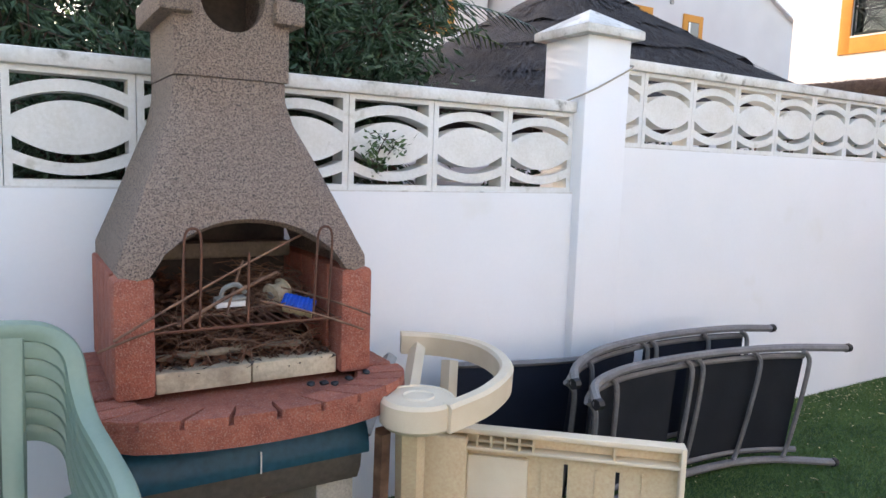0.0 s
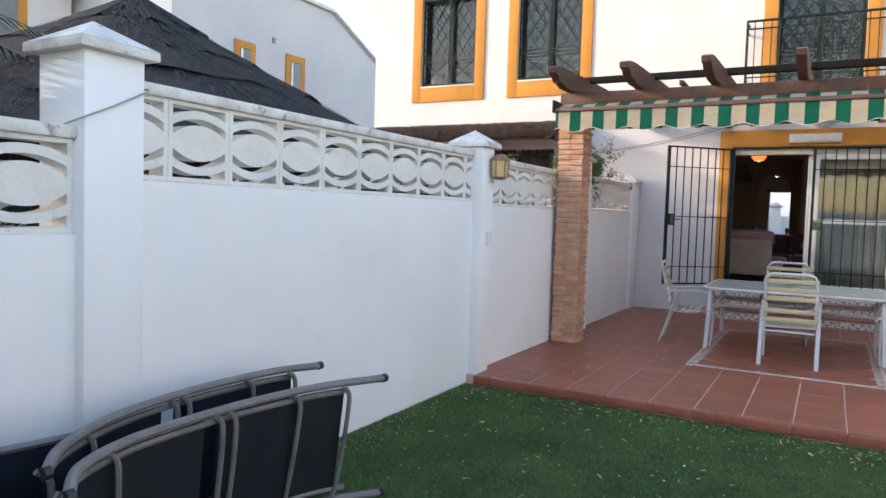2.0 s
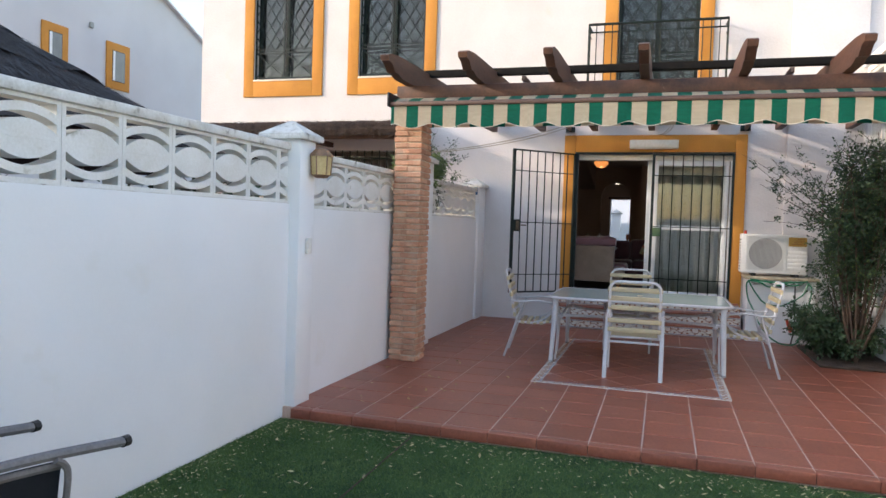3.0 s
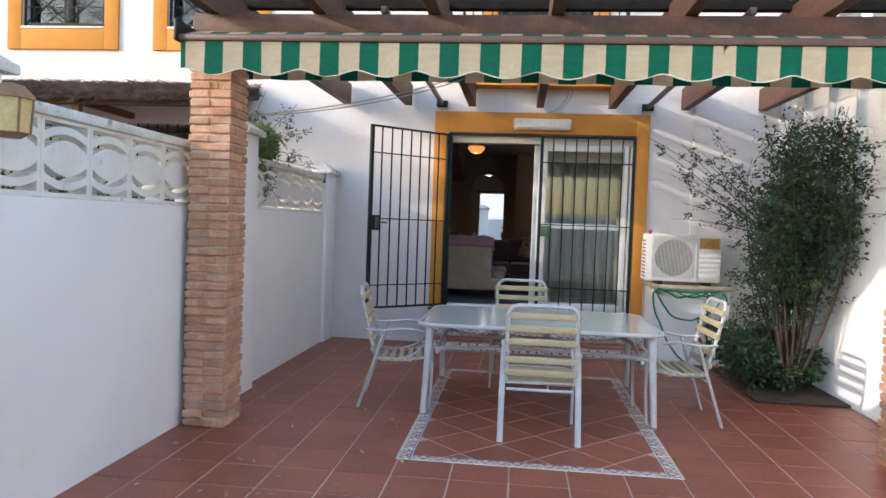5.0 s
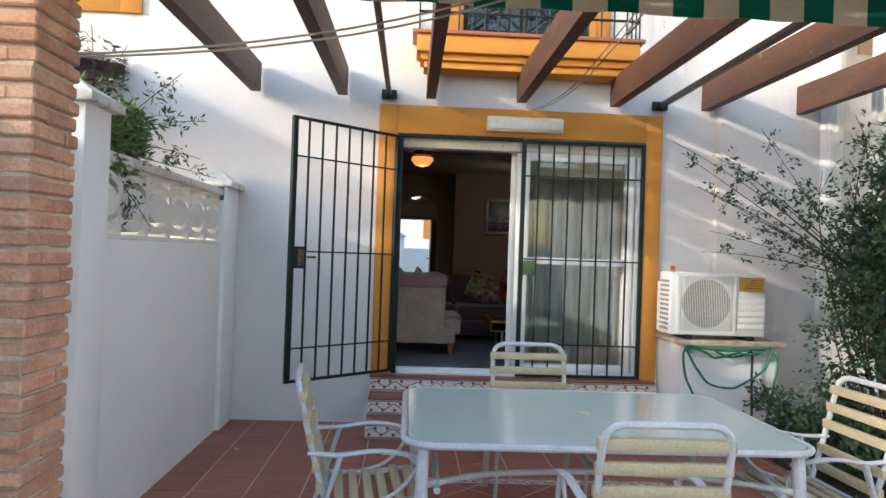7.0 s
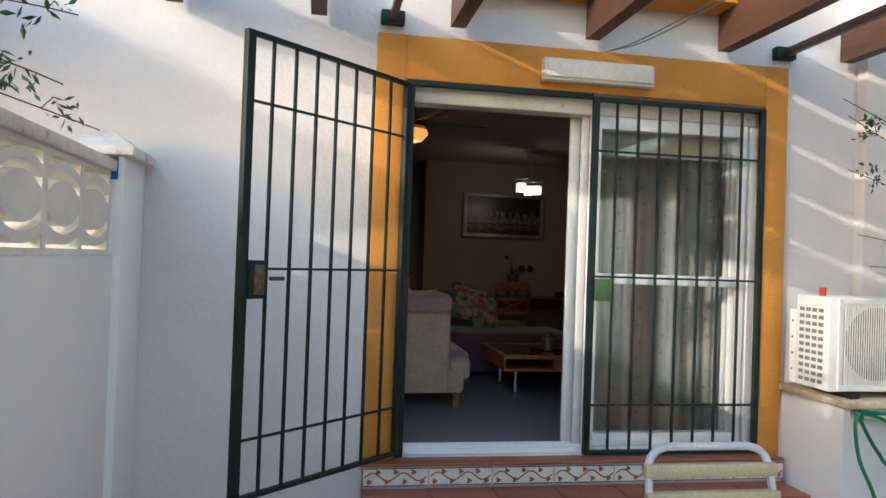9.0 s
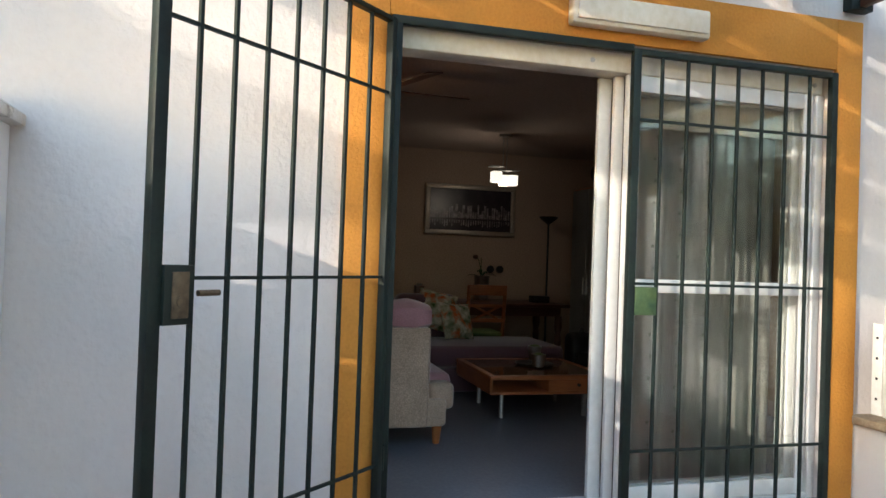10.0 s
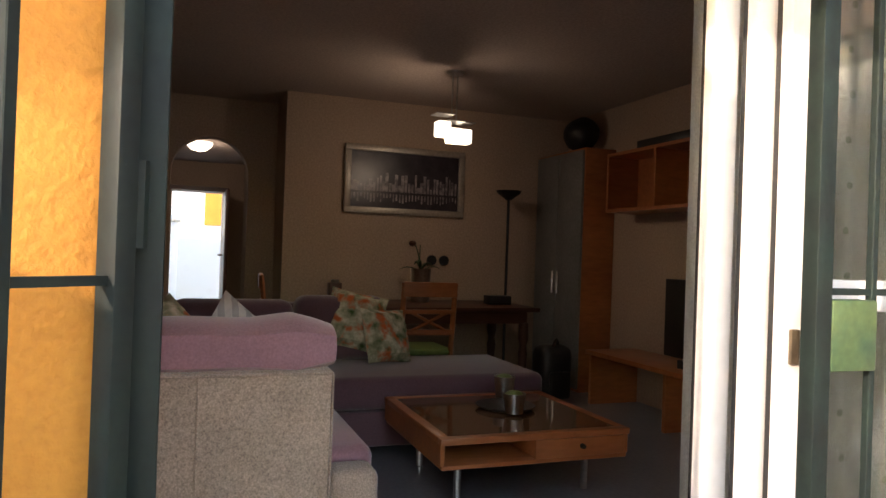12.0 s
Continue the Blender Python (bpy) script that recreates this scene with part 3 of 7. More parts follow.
# right flank: low wall with glazed screen above
bm = cells(B(), 1, -2.78, -2.6, 8.5, 12.53, -0.1, 3.9, [(8.9, 12.36, 1.95, 3.82)])
flank = solid("wall_flank", bm, WHITE, "white wall with a band of aluminium windows", "wall")
win = thing("window_5", (10.6, -2.66, 1.95), "white aluminium sliding window band above a wall", "window", kind="structure")
for z0, z1 in ((1.95, 2.0), (3.77, 3.82), (3.28, 3.32)):
    part("window_frame", box(B(), 8.9, 12.36, -2.70, -2.62, z0, z1, 0.005), ALU, win)
x = 12.36
while x > 9.0:
    part("window_frame", box(B(), x - 0.05, x, -2.71, -2.625, 2.0, 3.77, 0.005), ALU, win)
    if x - 0.62 > 8.9:
        g = part("pane", box(B(), x - 0.61, x - 0.05, -2.668, -2.662, 2.0, 3.77), GLASS, win)
        g.visible_shadow = False
    x -= 0.615
solid("wall_gallery_back", box(B(), 8.5, 12.53, -4.3, -4.2, -0.1, 3.9), WHITE, "plain white gallery back wall", "wall")
solid("gallery_roof", box(B(), 8.4, 12.53, -4.3, -2.55, 3.9, 4.0), WHITE, "flat white gallery roof", "roof")

# ochre surrounds
def surround(name, y0, y1, z0, z1, w, wb, x=FACADE_X, proud=0.035, bottom=True):
    bm = B()
    box(bm, x - proud, x - 0.002, y0 - w, y0, z0 - (wb if bottom else 0), z1 + w, 0.006)
    box(bm, x - proud, x - 0.002, y1, y1 + w, z0 - (wb if bottom else 0), z1 + w, 0.006)
    box(bm, x - proud + 0.001, x - 0.002, y0, y1, z1, z1 + w, 0.006)
    if bottom:
        box(bm, x - proud + 0.001, x - 0.002, y0, y1, z0 - wb, z0, 0.006)
    return solid(name, bm, ORANGE, "ochre-painted raised surround round an opening", "trim")


bm = B()
box(bm, FACADE_X - 0.03, FACADE_X - 0.002, 1.42, 1.595, 0.0, 2.985, 0.006)
box(bm, FACADE_X - 0.03, FACADE_X - 0.002, -1.10, -0.94, 0.3, 2.985, 0.006)
box(bm, FACADE_X - 0.029, FACADE_X - 0.002, -0.94, 1.42, 2.72, 2.985, 0.006)
solid("trim_door", bm, ORANGE, "ochre-painted raised surround of the terrace door", "trim")


def barred_window(no, y0, y1, z0, z1, bottom_panel=True):
    surround("trim_window", y0, y1, z0, z1, 0.20, 0.28)
    w = thing("window_%d" % no, (FACADE_X, (y0 + y1) / 2, z0), "upstairs window with green-black diamond-pattern security bars", "window", kind="structure")
    part("window_sill", box(B(), FACADE_X - 0.045, FACADE_X + 0.2, y0 + 0.003, y1 - 0.003, z0, z0 + 0.03, 0.006), CREAM_ALU, w)
    xs = FACADE_X + 0.14
    for a, b, c, d in ((y0, y1, z0 + 0.03, z0 + 0.09), (y0, y1, z1 - 0.06, z1), (y0, y0 + 0.06, z0 + 0.09, z1 - 0.06), (y1 - 0.06, y1, z0 + 0.09, z1 - 0.06), ((y0 + y1) / 2 - 0.04, (y0 + y1) / 2 + 0.04, z0 + 0.09, z1 - 0.06)):
        part("window_frame", box(B(), xs, xs + 0.06, a + 0.002, b - 0.002, c, d, 0.004), IRON, w)
    for a, b in ((y0 + 0.06, (y0 + y1) / 2 - 0.04), ((y0 + y1) / 2 + 0.04, y1 - 0.06)):
        g = part("pane", box(B(), xs + 0.027, xs + 0.033, a, b, z0 + 0.09, z1 - 0.06), GLASS, w)
        g.visible_shadow = False
    sh = part("shutter", box(B(), xs + 0.075, xs + 0.085, y0 + 0.003, y1 - 0.003, z0 + 0.03, z1 - 0.002), SHUTTER, w, "dark lowered roller shutter")
    slat_me = finish(box(B(), -0.006, 0.0, y0 + 0.01, y1 - 0.01, 0.006, 0.044), "slat", SHUTTER)
    for k in range(int((z1 - z0 - 0.06) / 0.05)):
        piece("slat", slat_me, sh, pose(xs + 0.075, 0, z0 + 0.04 + 0.05 * k))
    xb = FACADE_X + 0.03
    zm = z0 + 0.52
    for zz in (z0 + 0.07, zm, zm + 0.06, z1 - 0.03):
        part("bar", box(B(), xb - 0.008, xb + 0.008, y0 + 0.005, y1 - 0.005, zz - 0.012, zz + 0.012), IRON, w)
    for yy in (y0 + 0.02, (y0 + y1) / 2, y1 - 0.02):
        part("bar", box(B(), xb - 0.009, xb + 0.009, yy - 0.015, yy + 0.015, z0 + 0.03, z1 - 0.01), IRON, w)
    half = (y1 - y0) / 2 - 0.05
    for yc in (y0 + 0.02 + half / 2 + 0.012, y1 - 0.02 - half / 2 - 0.012):
        for s in (-1, 1):
            part("bar", tube(B(), [(xb + 0.004 * s, yc - s * half / 2, z0 + 0.08), (xb + 0.004 * s, yc + s * half / 2, zm)], 0.013, 5), IRON, w)
        part("bar", tube(B(), [(xb, yc - half / 2, (z0 + zm) / 2 + 0.04), (xb, yc + half / 2, (z0 + zm) / 2 + 0.04)], 0.007, 5), IRON, w)
        H0, H1 = zm + 0.07, z1 - 0.04
        pitch = half / 2.7
        k = -3
        while H0 + k * pitch * 1.5 < H1:
            for s in (-1, 1):
                pts = []
                zA, zB = H0 + k * pitch * 1.5, H0 + k * pitch * 1.5 + half * 1.5
                ta = max(0, (H0 - zA) / (zB - zA))
                tb = min(1, (H1 - zA) / (zB - zA))
                if tb - ta > 0.05:
                    f = lambda t: (xb + 0.005 * s, yc + s * (t - 0.5) * half, zA + t * (zB - zA))
                    part("bar", tube(B(), [f(ta), f(tb)], 0.0105, 4), IRON, w)
            k += 1
    return w


for i, h in enumerate(WINS):
    barred_window(i + 1, *h)
# neighbour's ground-floor window behind its thatched porch
w = thing("window_6", (FACADE_X, 4.5, 1.0), "neighbour's ground-floor window with black upright bars", "window", kind="structure")
part("pane", box(B(), FACADE_X + 0.12, FACADE_X + 0.126, 4.45, 7.9, 1.0, 2.75), GLASS, w).visible_shadow = False
for k in range(24):
    part("bar", box(B(), FACADE_X + 0.01, FACADE_X + 0.024, 4.51 + 0.14 * k, 4.526 + 0.14 * k, 1.0, 2.75), IRON, w)
for z in (1.1, 2.6):
    part("bar", box(B(), FACADE_X + 0.006, FACADE_X + 0.028, 4.45, 7.9, z, z + 0.03), IRON, w)

# balcony
balc = thing("balcony", (FACADE_X, 0.2, 3.26), "ochre moulded balcony slab with a dark iron railing", "balcony", kind="structure")
for z0, z1, out, sd in ((3.28, 3.345, 0.26, 0.0), (3.345, 3.405, 0.30, 0.03), (3.405, 3.56, 0.36, 0.07)):
    part("slab", box(B(), FACADE_X - out, FACADE_X - 0.002, -0.68 - sd, 1.20 + sd, z0, z1, 0.012), ORANGE, balc)
part("rim", box(B(), FACADE_X - 0.39, FACADE_X - 0.002, -0.79, 1.31, 3.56, 3.595, 0.008), TERRA, balc, "terracotta tile rim")
for y0, y1 in ((-0.74, 1.25),):
    for z in (3.76, 4.62, 4.50):
        r = 0.012 if z < 4.6 else 0.02
        part("rail", tube(B(), [(FACADE_X - 0.003, y0, z), (FACADE_X - 0.35, y0, z), (FACADE_X - 0.35, y1, z), (FACADE_X - 0.003, y1, z)], r, 6), IRON, balc)
    for k in range(18):
        y = y0 + (y1 - y0) * k / 17
        part("baluster", tube(B(), [(FACADE_X - 0.35, y, 3.59), (FACADE_X - 0.35, y, 4.62)], 0.008, 5), IRON, balc)
    for y in (y0, y1):
        for x in (0.12, 0.24):
            part("baluster", tube(B(), [(FACADE_X - x, y, 3.59), (FACADE_X - x, y, 4.62)], 0.008, 5), IRON, balc)

# steps up to the door
steps = solid("steps", box(B(), 11.97, FACADE_X, -1.08, 1.60, 0.0, 0.135), GROUT, "three terracotta steps with patterned ceramic risers", "steps")
RIS = [(11.93, 0.0, 0.155), (12.18, 0.155, 0.31), (12.43, 0.31, 0.465)]
riser_me = finish(box(B(), -0.008, 0.0, -0.189, 0.189, 0.012, 0.125, 0.003, 1), "riser_tile", CERAMIC)
rs_bm = flourish(0.36, 0.115, 1)
bmesh.ops.rotate(rs_bm, verts=rs_bm.verts, matrix=Euler((radians(90), 0, radians(-90))).to_matrix())
riser_scroll = finish(rs_bm, "scroll", CERAMIC_BROWN)
edge_bm = B()
for z in (0.016, 0.115):
    box(edge_bm, -0.0095, -0.0085, -0.186, 0.186, z, z + 0.006)
riser_line = finish(edge_bm, "blue_line", CERAMIC_BLUE)
tread_me = finish(box(B(), -0.02, 0.27, -0.189, 0.189, -0.018, 0.0, 0.006), "step_tile", TERRA)
for x, z0, z1 in RIS:
    part("step_core", box(B(), x + 0.004, FACADE_X - 0.002, -1.075, 1.595, z0 + 0.0005, z1 - 0.02), GROUT, steps)
    for k in range(7):
        y = 1.405 - 0.383 * k
        t = piece("riser_tile", riser_me, steps, pose(x, y, z0 + 0.004))
        piece("scroll", riser_scroll, t, pose(-0.0095, 0, 0.07))
        piece("blue_line", riser_line, t)
        if x < 12.4:
            piece("step_tile", tread_me, steps, pose(x, y, z1))
part("step_tile", box(B(), 12.40, 12.60, -1.07, 1.595, 0.4475, 0.4655, 0.005), TERRA, steps)

# ---- pergola, pillars, awning ----


def brick_pillar(cx, cy, top):
    """A square pier of rough hand-made bricks with deep joints."""
    p = solid("brick_pillar", box(B(), cx - 0.143, cx + 0.143, cy - 0.143, cy + 0.143, -0.006, top), MORTAR, "square pillar of rough orange-brown handmade bricks", "pillar", group="brick pillars")
    rng = random.Random(int(cy * 10))
    c, z = 0, 0.004
    long = [finish(box(B(), -0.108, 0.108, -0.075, 0.075, 0, 0.050, 0.007, 1), "brick", BRICK) for _ in range(2)]
    head = finish(box(B(), -0.048, 0.048, -0.075, 0.075, 0, 0.050, 0.007, 1), "brick", BRICK)
    while z + 0.052 < top:
        for side in range(4):
            rz = side * 90 + (0)
            flip = c % 2
            a = pose(cx, cy, z, 0, 0, rz)
            off = 0.079 + rng.uniform(-0.006, 0.008)
            sx = (-0.046 if flip else 0.046) + rng.uniform(-0.008, 0.008)
            piece("brick", rng.choice(long), p, a @ pose(sx, -off, rng.uniform(-0.003, 0.003), 0, rng.uniform(-1.2, 1.2), rng.uniform(-2.5, 2.5)))
            piece("brick", head, p, a @ pose(0.118 if flip else -0.118, -off, 0, 0, 0, rng.uniform(-2, 2))) if side % 2 == 0 else None
        z += 0.0625 + rng.uniform(-0.001, 0.002)
        c += 1
    return p


brick_pillar(8.53, 2.71, 2.86)
brick_pillar(8.47, -2.20, 2.86)

pergola = thing("pergola", (8.5, 0.2, 2.86), "dark-stained timber pergola over the patio", "pergola")
part("beam", box(B(), 8.42, 8.56, -2.7, 2.88, 2.862, 3.0, 0.012), WOOD, pergola)
part("purlin", box(B(), 8.97, 9.05, -2.7, 2.86, 3.205, 3.285, 0.008), TAR, pergola, "blackened square purlin")


def rafter(y):
    o = [(7.78, 3.19), (7.70, 3.16), (7.72, 3.11), (7.80, 3.10), (7.90, 3.03), (7.98, 3.035), (8.10, 3.001), (12.48, 3.045), (12.48, 3.305), (8.3, 3.225), (8.0, 3.215)]
    bm = prism(B(), [(a, b) for a, b in o], 1, y - 0.045, y + 0.045)
    return bm


for y in (2.74, 1.94, 1.12, 0.27, -0.62, -1.50, -2.40):
    part("rafter", rafter(y), WOOD, pergola)
for y in (1.51, -1.06):
    part("steel_rail", box(B(), 8.56, 12.47, y - 0.02, y + 0.02, 3.05, 3.10, 0.004), AWN_BAR, pergola, "thin brown steel rail")
    part("bracket", box(B(), 12.47, 12.53, y - 0.07, y + 0.07, 3.035, 3.115, 0.006), IRON, pergola)

awning = thing("awning", (8.2, 0.2, 2.52), "green and cream striped awning with scalloped valance", "awning")


def valance(x, y0, y1, z0, z1, wave, sag):
    bm = B()
    N, prev = 240, None
    for i in range(N + 1):
        y = y0 + (y1 - y0) * i / N
        zb = z0 + wave * (0.5 - abs(math.sin(math.pi * y / 0.40)) ** 1.4)
        xo = 0.006 * math.sin(y * 9) + 0.004 * math.sin(y * 23)
        row = [bm.verts.new((x + xo * (k / 4), y, z1 + (zb - z1) * k / 4)) for k in range(5)]
        if prev:
            for k in range(4):
                bm.faces.new((prev[k], row[k], row[k + 1], prev[k + 1]))
        prev = row
    bmesh.ops.solidify(bm, geom=bm.faces, thickness=0.003)
    return bm


part("valance", valance(8.17, -2.75, 2.84, 2.53, 2.735, 0.045, 0), STRIPE, awning, "scalloped striped valance")
part("piping", tube(B(), [(8.168, -2.75 + 5.59 * i / 240, 2.53 + 0.045 * (0.5 - abs(math.sin(math.pi * (-2.75 + 5.59 * i / 240) / 0.40)) ** 1.4)) for i in range(241)], 0.004, 4), CREAM_ALU, awning, "white edge piping")
part("front_bar", box(B(), 8.15, 8.21, -2.78, 2.87, 2.735, 2.785, 0.015), AWN_BAR, awning, "brown front bar")
bm = B()
prev = None
for k in range(9):
    t = k / 8
    row = [bm.verts.new((8.19 + 0.22 * t, y, 2.785 + 0.075 * math.sin(t * 1.4))) for y in (-2.75, 2.84)]
    if prev:
        bm.faces.new((prev[0], prev[1], row[1], row[0]))
    prev = row
bmesh.ops.solidify(bm, geom=bm.faces, thickness=0.003)
part("canopy_cloth", bm, STRIPE, awning)
part("inner_fold", valance(8.72, -2.75, 2.62, 2.59, 2.83, 0.006, 0), STRIPE, awning, "inner hanging fold of striped cloth")
part("roller", tube(B(), [(8.72, -2.75, 2.82), (8.72, 2.62, 2.82)], 0.035, 10), AWN_BAR, awning)
for y in (2.86, -2.77):
    part("end_cap", box(B(), 8.12, 8.42, y - 0.012, y + 0.012, 2.73, 2.88, 0.01), BLACK, awning)
for d in (0, 0.03):
    part("cord", tube(B(), bez((8.69, 2.62, 2.30 + d * 0.3), (8.7, 1.6, 2.36 + d), (8.7, 0.9, 2.62 + d), 10), 0.005, 5), ROPE, awning, "thin grey pull cord")
for d in (0, 0.04):
    part("cord", tube(B(), spline([(8.8, 0.24 + d, 2.72), (9.5, 0.147 + d, 2.82), (10.5, 0.015 + d, 2.94), (11.5, -0.035 + d, 2.98), (12.2, 0.05 + d, 2.975), (12.52, 0.17, 2.99)], 4), 0.004, 5), ROPE, awning, "thin pale cord")

# ---- terrace door and its security grille ----
door = thing("door_1", (12.6, 0.24, 0.47), "white aluminium sliding terrace door, one leaf slid open", "sliding door", kind="structure")
XF = FACADE_X + 0.05
part("head_box", box(B(), XF - 0.01, XF + 0.13, -0.92, 1.405, 2.60, 2.70, 0.01), CREAM_ALU, door, "cream roller-shutter head")
for y in (1.36, 0.42, -0.86):
    part("screw", tube(B(), [(XF - 0.016, y, 2.645), (XF - 0.008, y, 2.645)], 0.012, 8), STEEL, door)
part("jamb", box(B(), XF, XF + 0.12, 1.378, 1.418, 0.47, 2.60, 0.005), ALU, door)
part("jamb", box(B(), XF, XF + 0.12, -0.935, -0.89, 0.47, 2.60, 0.005), ALU, door)
part("track", box(B(), XF, XF + 0.16, -0.89, 1.365, 0.468, 0.50, 0.004), ALU, door)
for k in range(3):
    part("track_rib", box(B(), XF + 0.02 + 0.038 * k, XF + 0.026 + 0.038 * k, -0.89, 1.365, 0.50, 0.512), ALU, door)


def leaf(x, y0, y1):
    lf = part("leaf", box(B(), x, x + 0.032, y0, y0 + 0.055, 0.51, 2.60, 0.004), ALU, door)
    for a, b, c, d in ((y1 - 0.075, y1, 0.51, 2.60), (y0 + 0.055, y1 - 0.075, 0.51, 0.585), (y0 + 0.055, y1 - 0.075, 2.52, 2.60), (y0 + 0.055, y1 - 0.075, 1.535, 1.60)):
        part("leaf_rail", box(B(), x, x + 0.03, a, b, c, d, 0.004), ALU, lf)
    for c, d in ((0.585, 1.535), (1.60, 2.52)):
        g = part("pane", box(B(), x + 0.013, x + 0.018, y0 + 0.055, y1 - 0.075, c, d), GLASS, lf)
        g.visible_shadow = False
    return lf


l1 = leaf(XF + 0.002, -0.87, 0.22)
part("pull", box(B(), XF - 0.006, XF + 0.004, 0.185, 0.207, 1.43, 1.50, 0.003), BRASS, l1, "small brown latch")
l2 = leaf(XF + 0.056, -0.85, 0.258)
for z0, z1 in ((0.51, 0.57), (2.53, 2.60)):
    part("screen_rail", box(B(), XF + 0.118, XF + 0.146, -0.80, 0.245, z0, z1, 0.004), ALU, door)
for y0, y1 in ((-0.86, -0.80), (0.245, 0.312)):
    part("screen_stile", box(B(), XF + 0.118, XF + 0.148, y0, y1, 0.505, 2.60, 0.004), ALU, door)
for x, y in ((XF + 0.036, 0.215), (XF + 0.090, 0.252), (XF + 0.150, 0.306)):
    part("seal", box(B(), x, x + 0.012, y - 0.012, y, 0.512, 2.598), BLACK, door, "black brush seal")
part("blind", box(B(), XF + 0.155, XF + 0.170, -0.90, 0.20, 2.38, 2.62, 0.004), CREAM_ALU, door, "cream lowered edge of the roller blind")

curtain = thing("curtain", (12.9, -0.3, 0.5), "sheer cream curtain with small leaf dots hanging behind glass", "curtain")
bm = B()
prev = None
N = 150
for i in range(N + 1):
    y = 0.21 - 1.11 * i / N
    xo = 12.90 + 0.022 * math.sin(y * 46) + 0.012 * math.sin(y * 17 + 1)
    row = [bm.verts.new((xo, y, 0.50)), bm.verts.new((xo * 0.5 + 12.90 * 0.5, y, 2.64))]
    if prev:
        bm.faces.new((prev[0], row[0], row[1], prev[1]))
    prev = row
bmesh.ops.solidify(bm, geom=bm.faces, thickness=0.003)
part("cloth", bm, CURTAIN, curtain)
dot = finish(lathe(B(), [(0.011, 0), (0.008, 0.002)], n=6), "dot", CURTAIN_DOT)
for c, y in enumerate((0.04, -0.12, -0.28, -0.45, -0.62, -0.78)):
    for k in range(17):
        piece("dot", dot, curtain, pose(12.865, y + 0.01 * (k % 2), 0.66 + 0.118 * k + 0.05 * (c % 2), 0, -90, 0))

# open gate leaf
gate = thing("gate", (0, 0, 0), "dark green-black iron gate leaf standing open", "gate")
GL, GZ0, GZ1 = 1.15, 0.50, 2.69
for a, b, c, d in ((0, 0.03, GZ0, GZ1), (GL - 0.045, GL, GZ0, GZ1), (0.03, GL - 0.045, GZ1 - 0.022, GZ1), (0.03, GL - 0.045, GZ0, GZ0 + 0.022)):
    part("gate_frame", box(B(), a, b, -0.018, 0.018, c, d, 0.003), IRON, gate)
for z in (2.365, 1.58, 0.78):
    part("crossbar", box(B(), 0.03, GL - 0.045, -0.006, 0.006, z - 0.006, z + 0.006), IRON, gate)
for k in range(1, 8):
    x = 0.015 + (GL - 0.037) * k / 8
    part("bar", box(B(), x - 0.0075, x + 0.0075, -0.0075, 0.0075, GZ0 + 0.02, GZ1 - 0.02, 0.0015, 1), IRON, gate)
lock = part("lock_case", box(B(), GL - 0.15, GL - 0.045, -0.02, 0.03, 1.44, 1.62, 0.004), IRON, gate, "worn lock case")
part("bolt", tube(B(), [(GL - 0.16, 0.036, 1.535), (GL - 0.24, 0.036, 1.535)], 0.010, 8), BRASS, lock, "brass bolt")
part("keyhole", tube(B(), [(GL - 0.10, 0.028, 1.51), (GL - 0.10, 0.04, 1.51)], 0.016, 10), BRASS, lock)
part("plate", box(B(), GL - 0.13, GL - 0.07, 0.03, 0.035, 1.46, 1.60, 0.002), BRASS, lock)
for z in (0.75, 1.62, 2.45):
    part("hinge", tube(B(), [(-0.012, 0, z), (-0.012, 0, z + 0.11)], 0.014, 8), IRON, gate)
place(gate, pose(12.47, 1.405, 0, 0, 0, 132.6))

grille = thing("security_grille", (12.50, -0.3, 0.47), "fixed dark green-black iron security grille over glass", "security grille")
XG = FACADE_X - 0.02
for a, b, c, d in ((0.20, 0.24, 0.475, 2.70), (-0.94, -0.905, 0.475, 2.70), (-0.905, 0.20, 2.672, 2.70), (-0.905, 0.20, 0.475, 0.50)):
    part("grille_frame", box(B(), XG - 0.02, XG + 0.016, a, b, c, d, 0.003), IRON, grille)
part("grille_frame", box(B(), XG - 0.018, XG + 0.016, 0.24, 1.41, 2.685, 2.72, 0.003), IRON, grille)
part("grille_frame", box(B(), XG - 0.018, XG + 0.016, 1.362, 1.41, 0.475, 2.685, 0.003), IRON, grille)
for z in (2.365, 1.58, 0.78):
    part("crossbar", box(B(), XG - 0.006, XG + 0.006, -0.905, 0.20, z - 0.0065, z + 0.0065), IRON, grille)
for k in range(1, 8):
    y = -0.922 + 1.142 * k / 8
    part("bar", box(B(), XG - 0.0075, XG + 0.0075, y - 0.0075, y + 0.0075, 0.49, 2.68, 0.0015, 1), IRON, grille)
part("strike_box", box(B(), XG - 0.022, XG + 0.02, 0.085, 0.20, 1.43, 1.565, 0.004), IRON_GREEN, grille, "faded green lock keep")

lamp = thing("emergency_light", (12.45, 0.23, 2.77), "long white plastic bulkhead light over the door", "wall light")
part("housing", box(B(), 12.43, 12.5, -0.13, 0.59, 2.765, 2.905, 0.015), CREAM_ALU, lamp)
part("diffuser", box(B(), 12.415, 12.43, -0.11, 0.57, 2.785, 2.885, 0.006), CREAM_ALU, lamp)

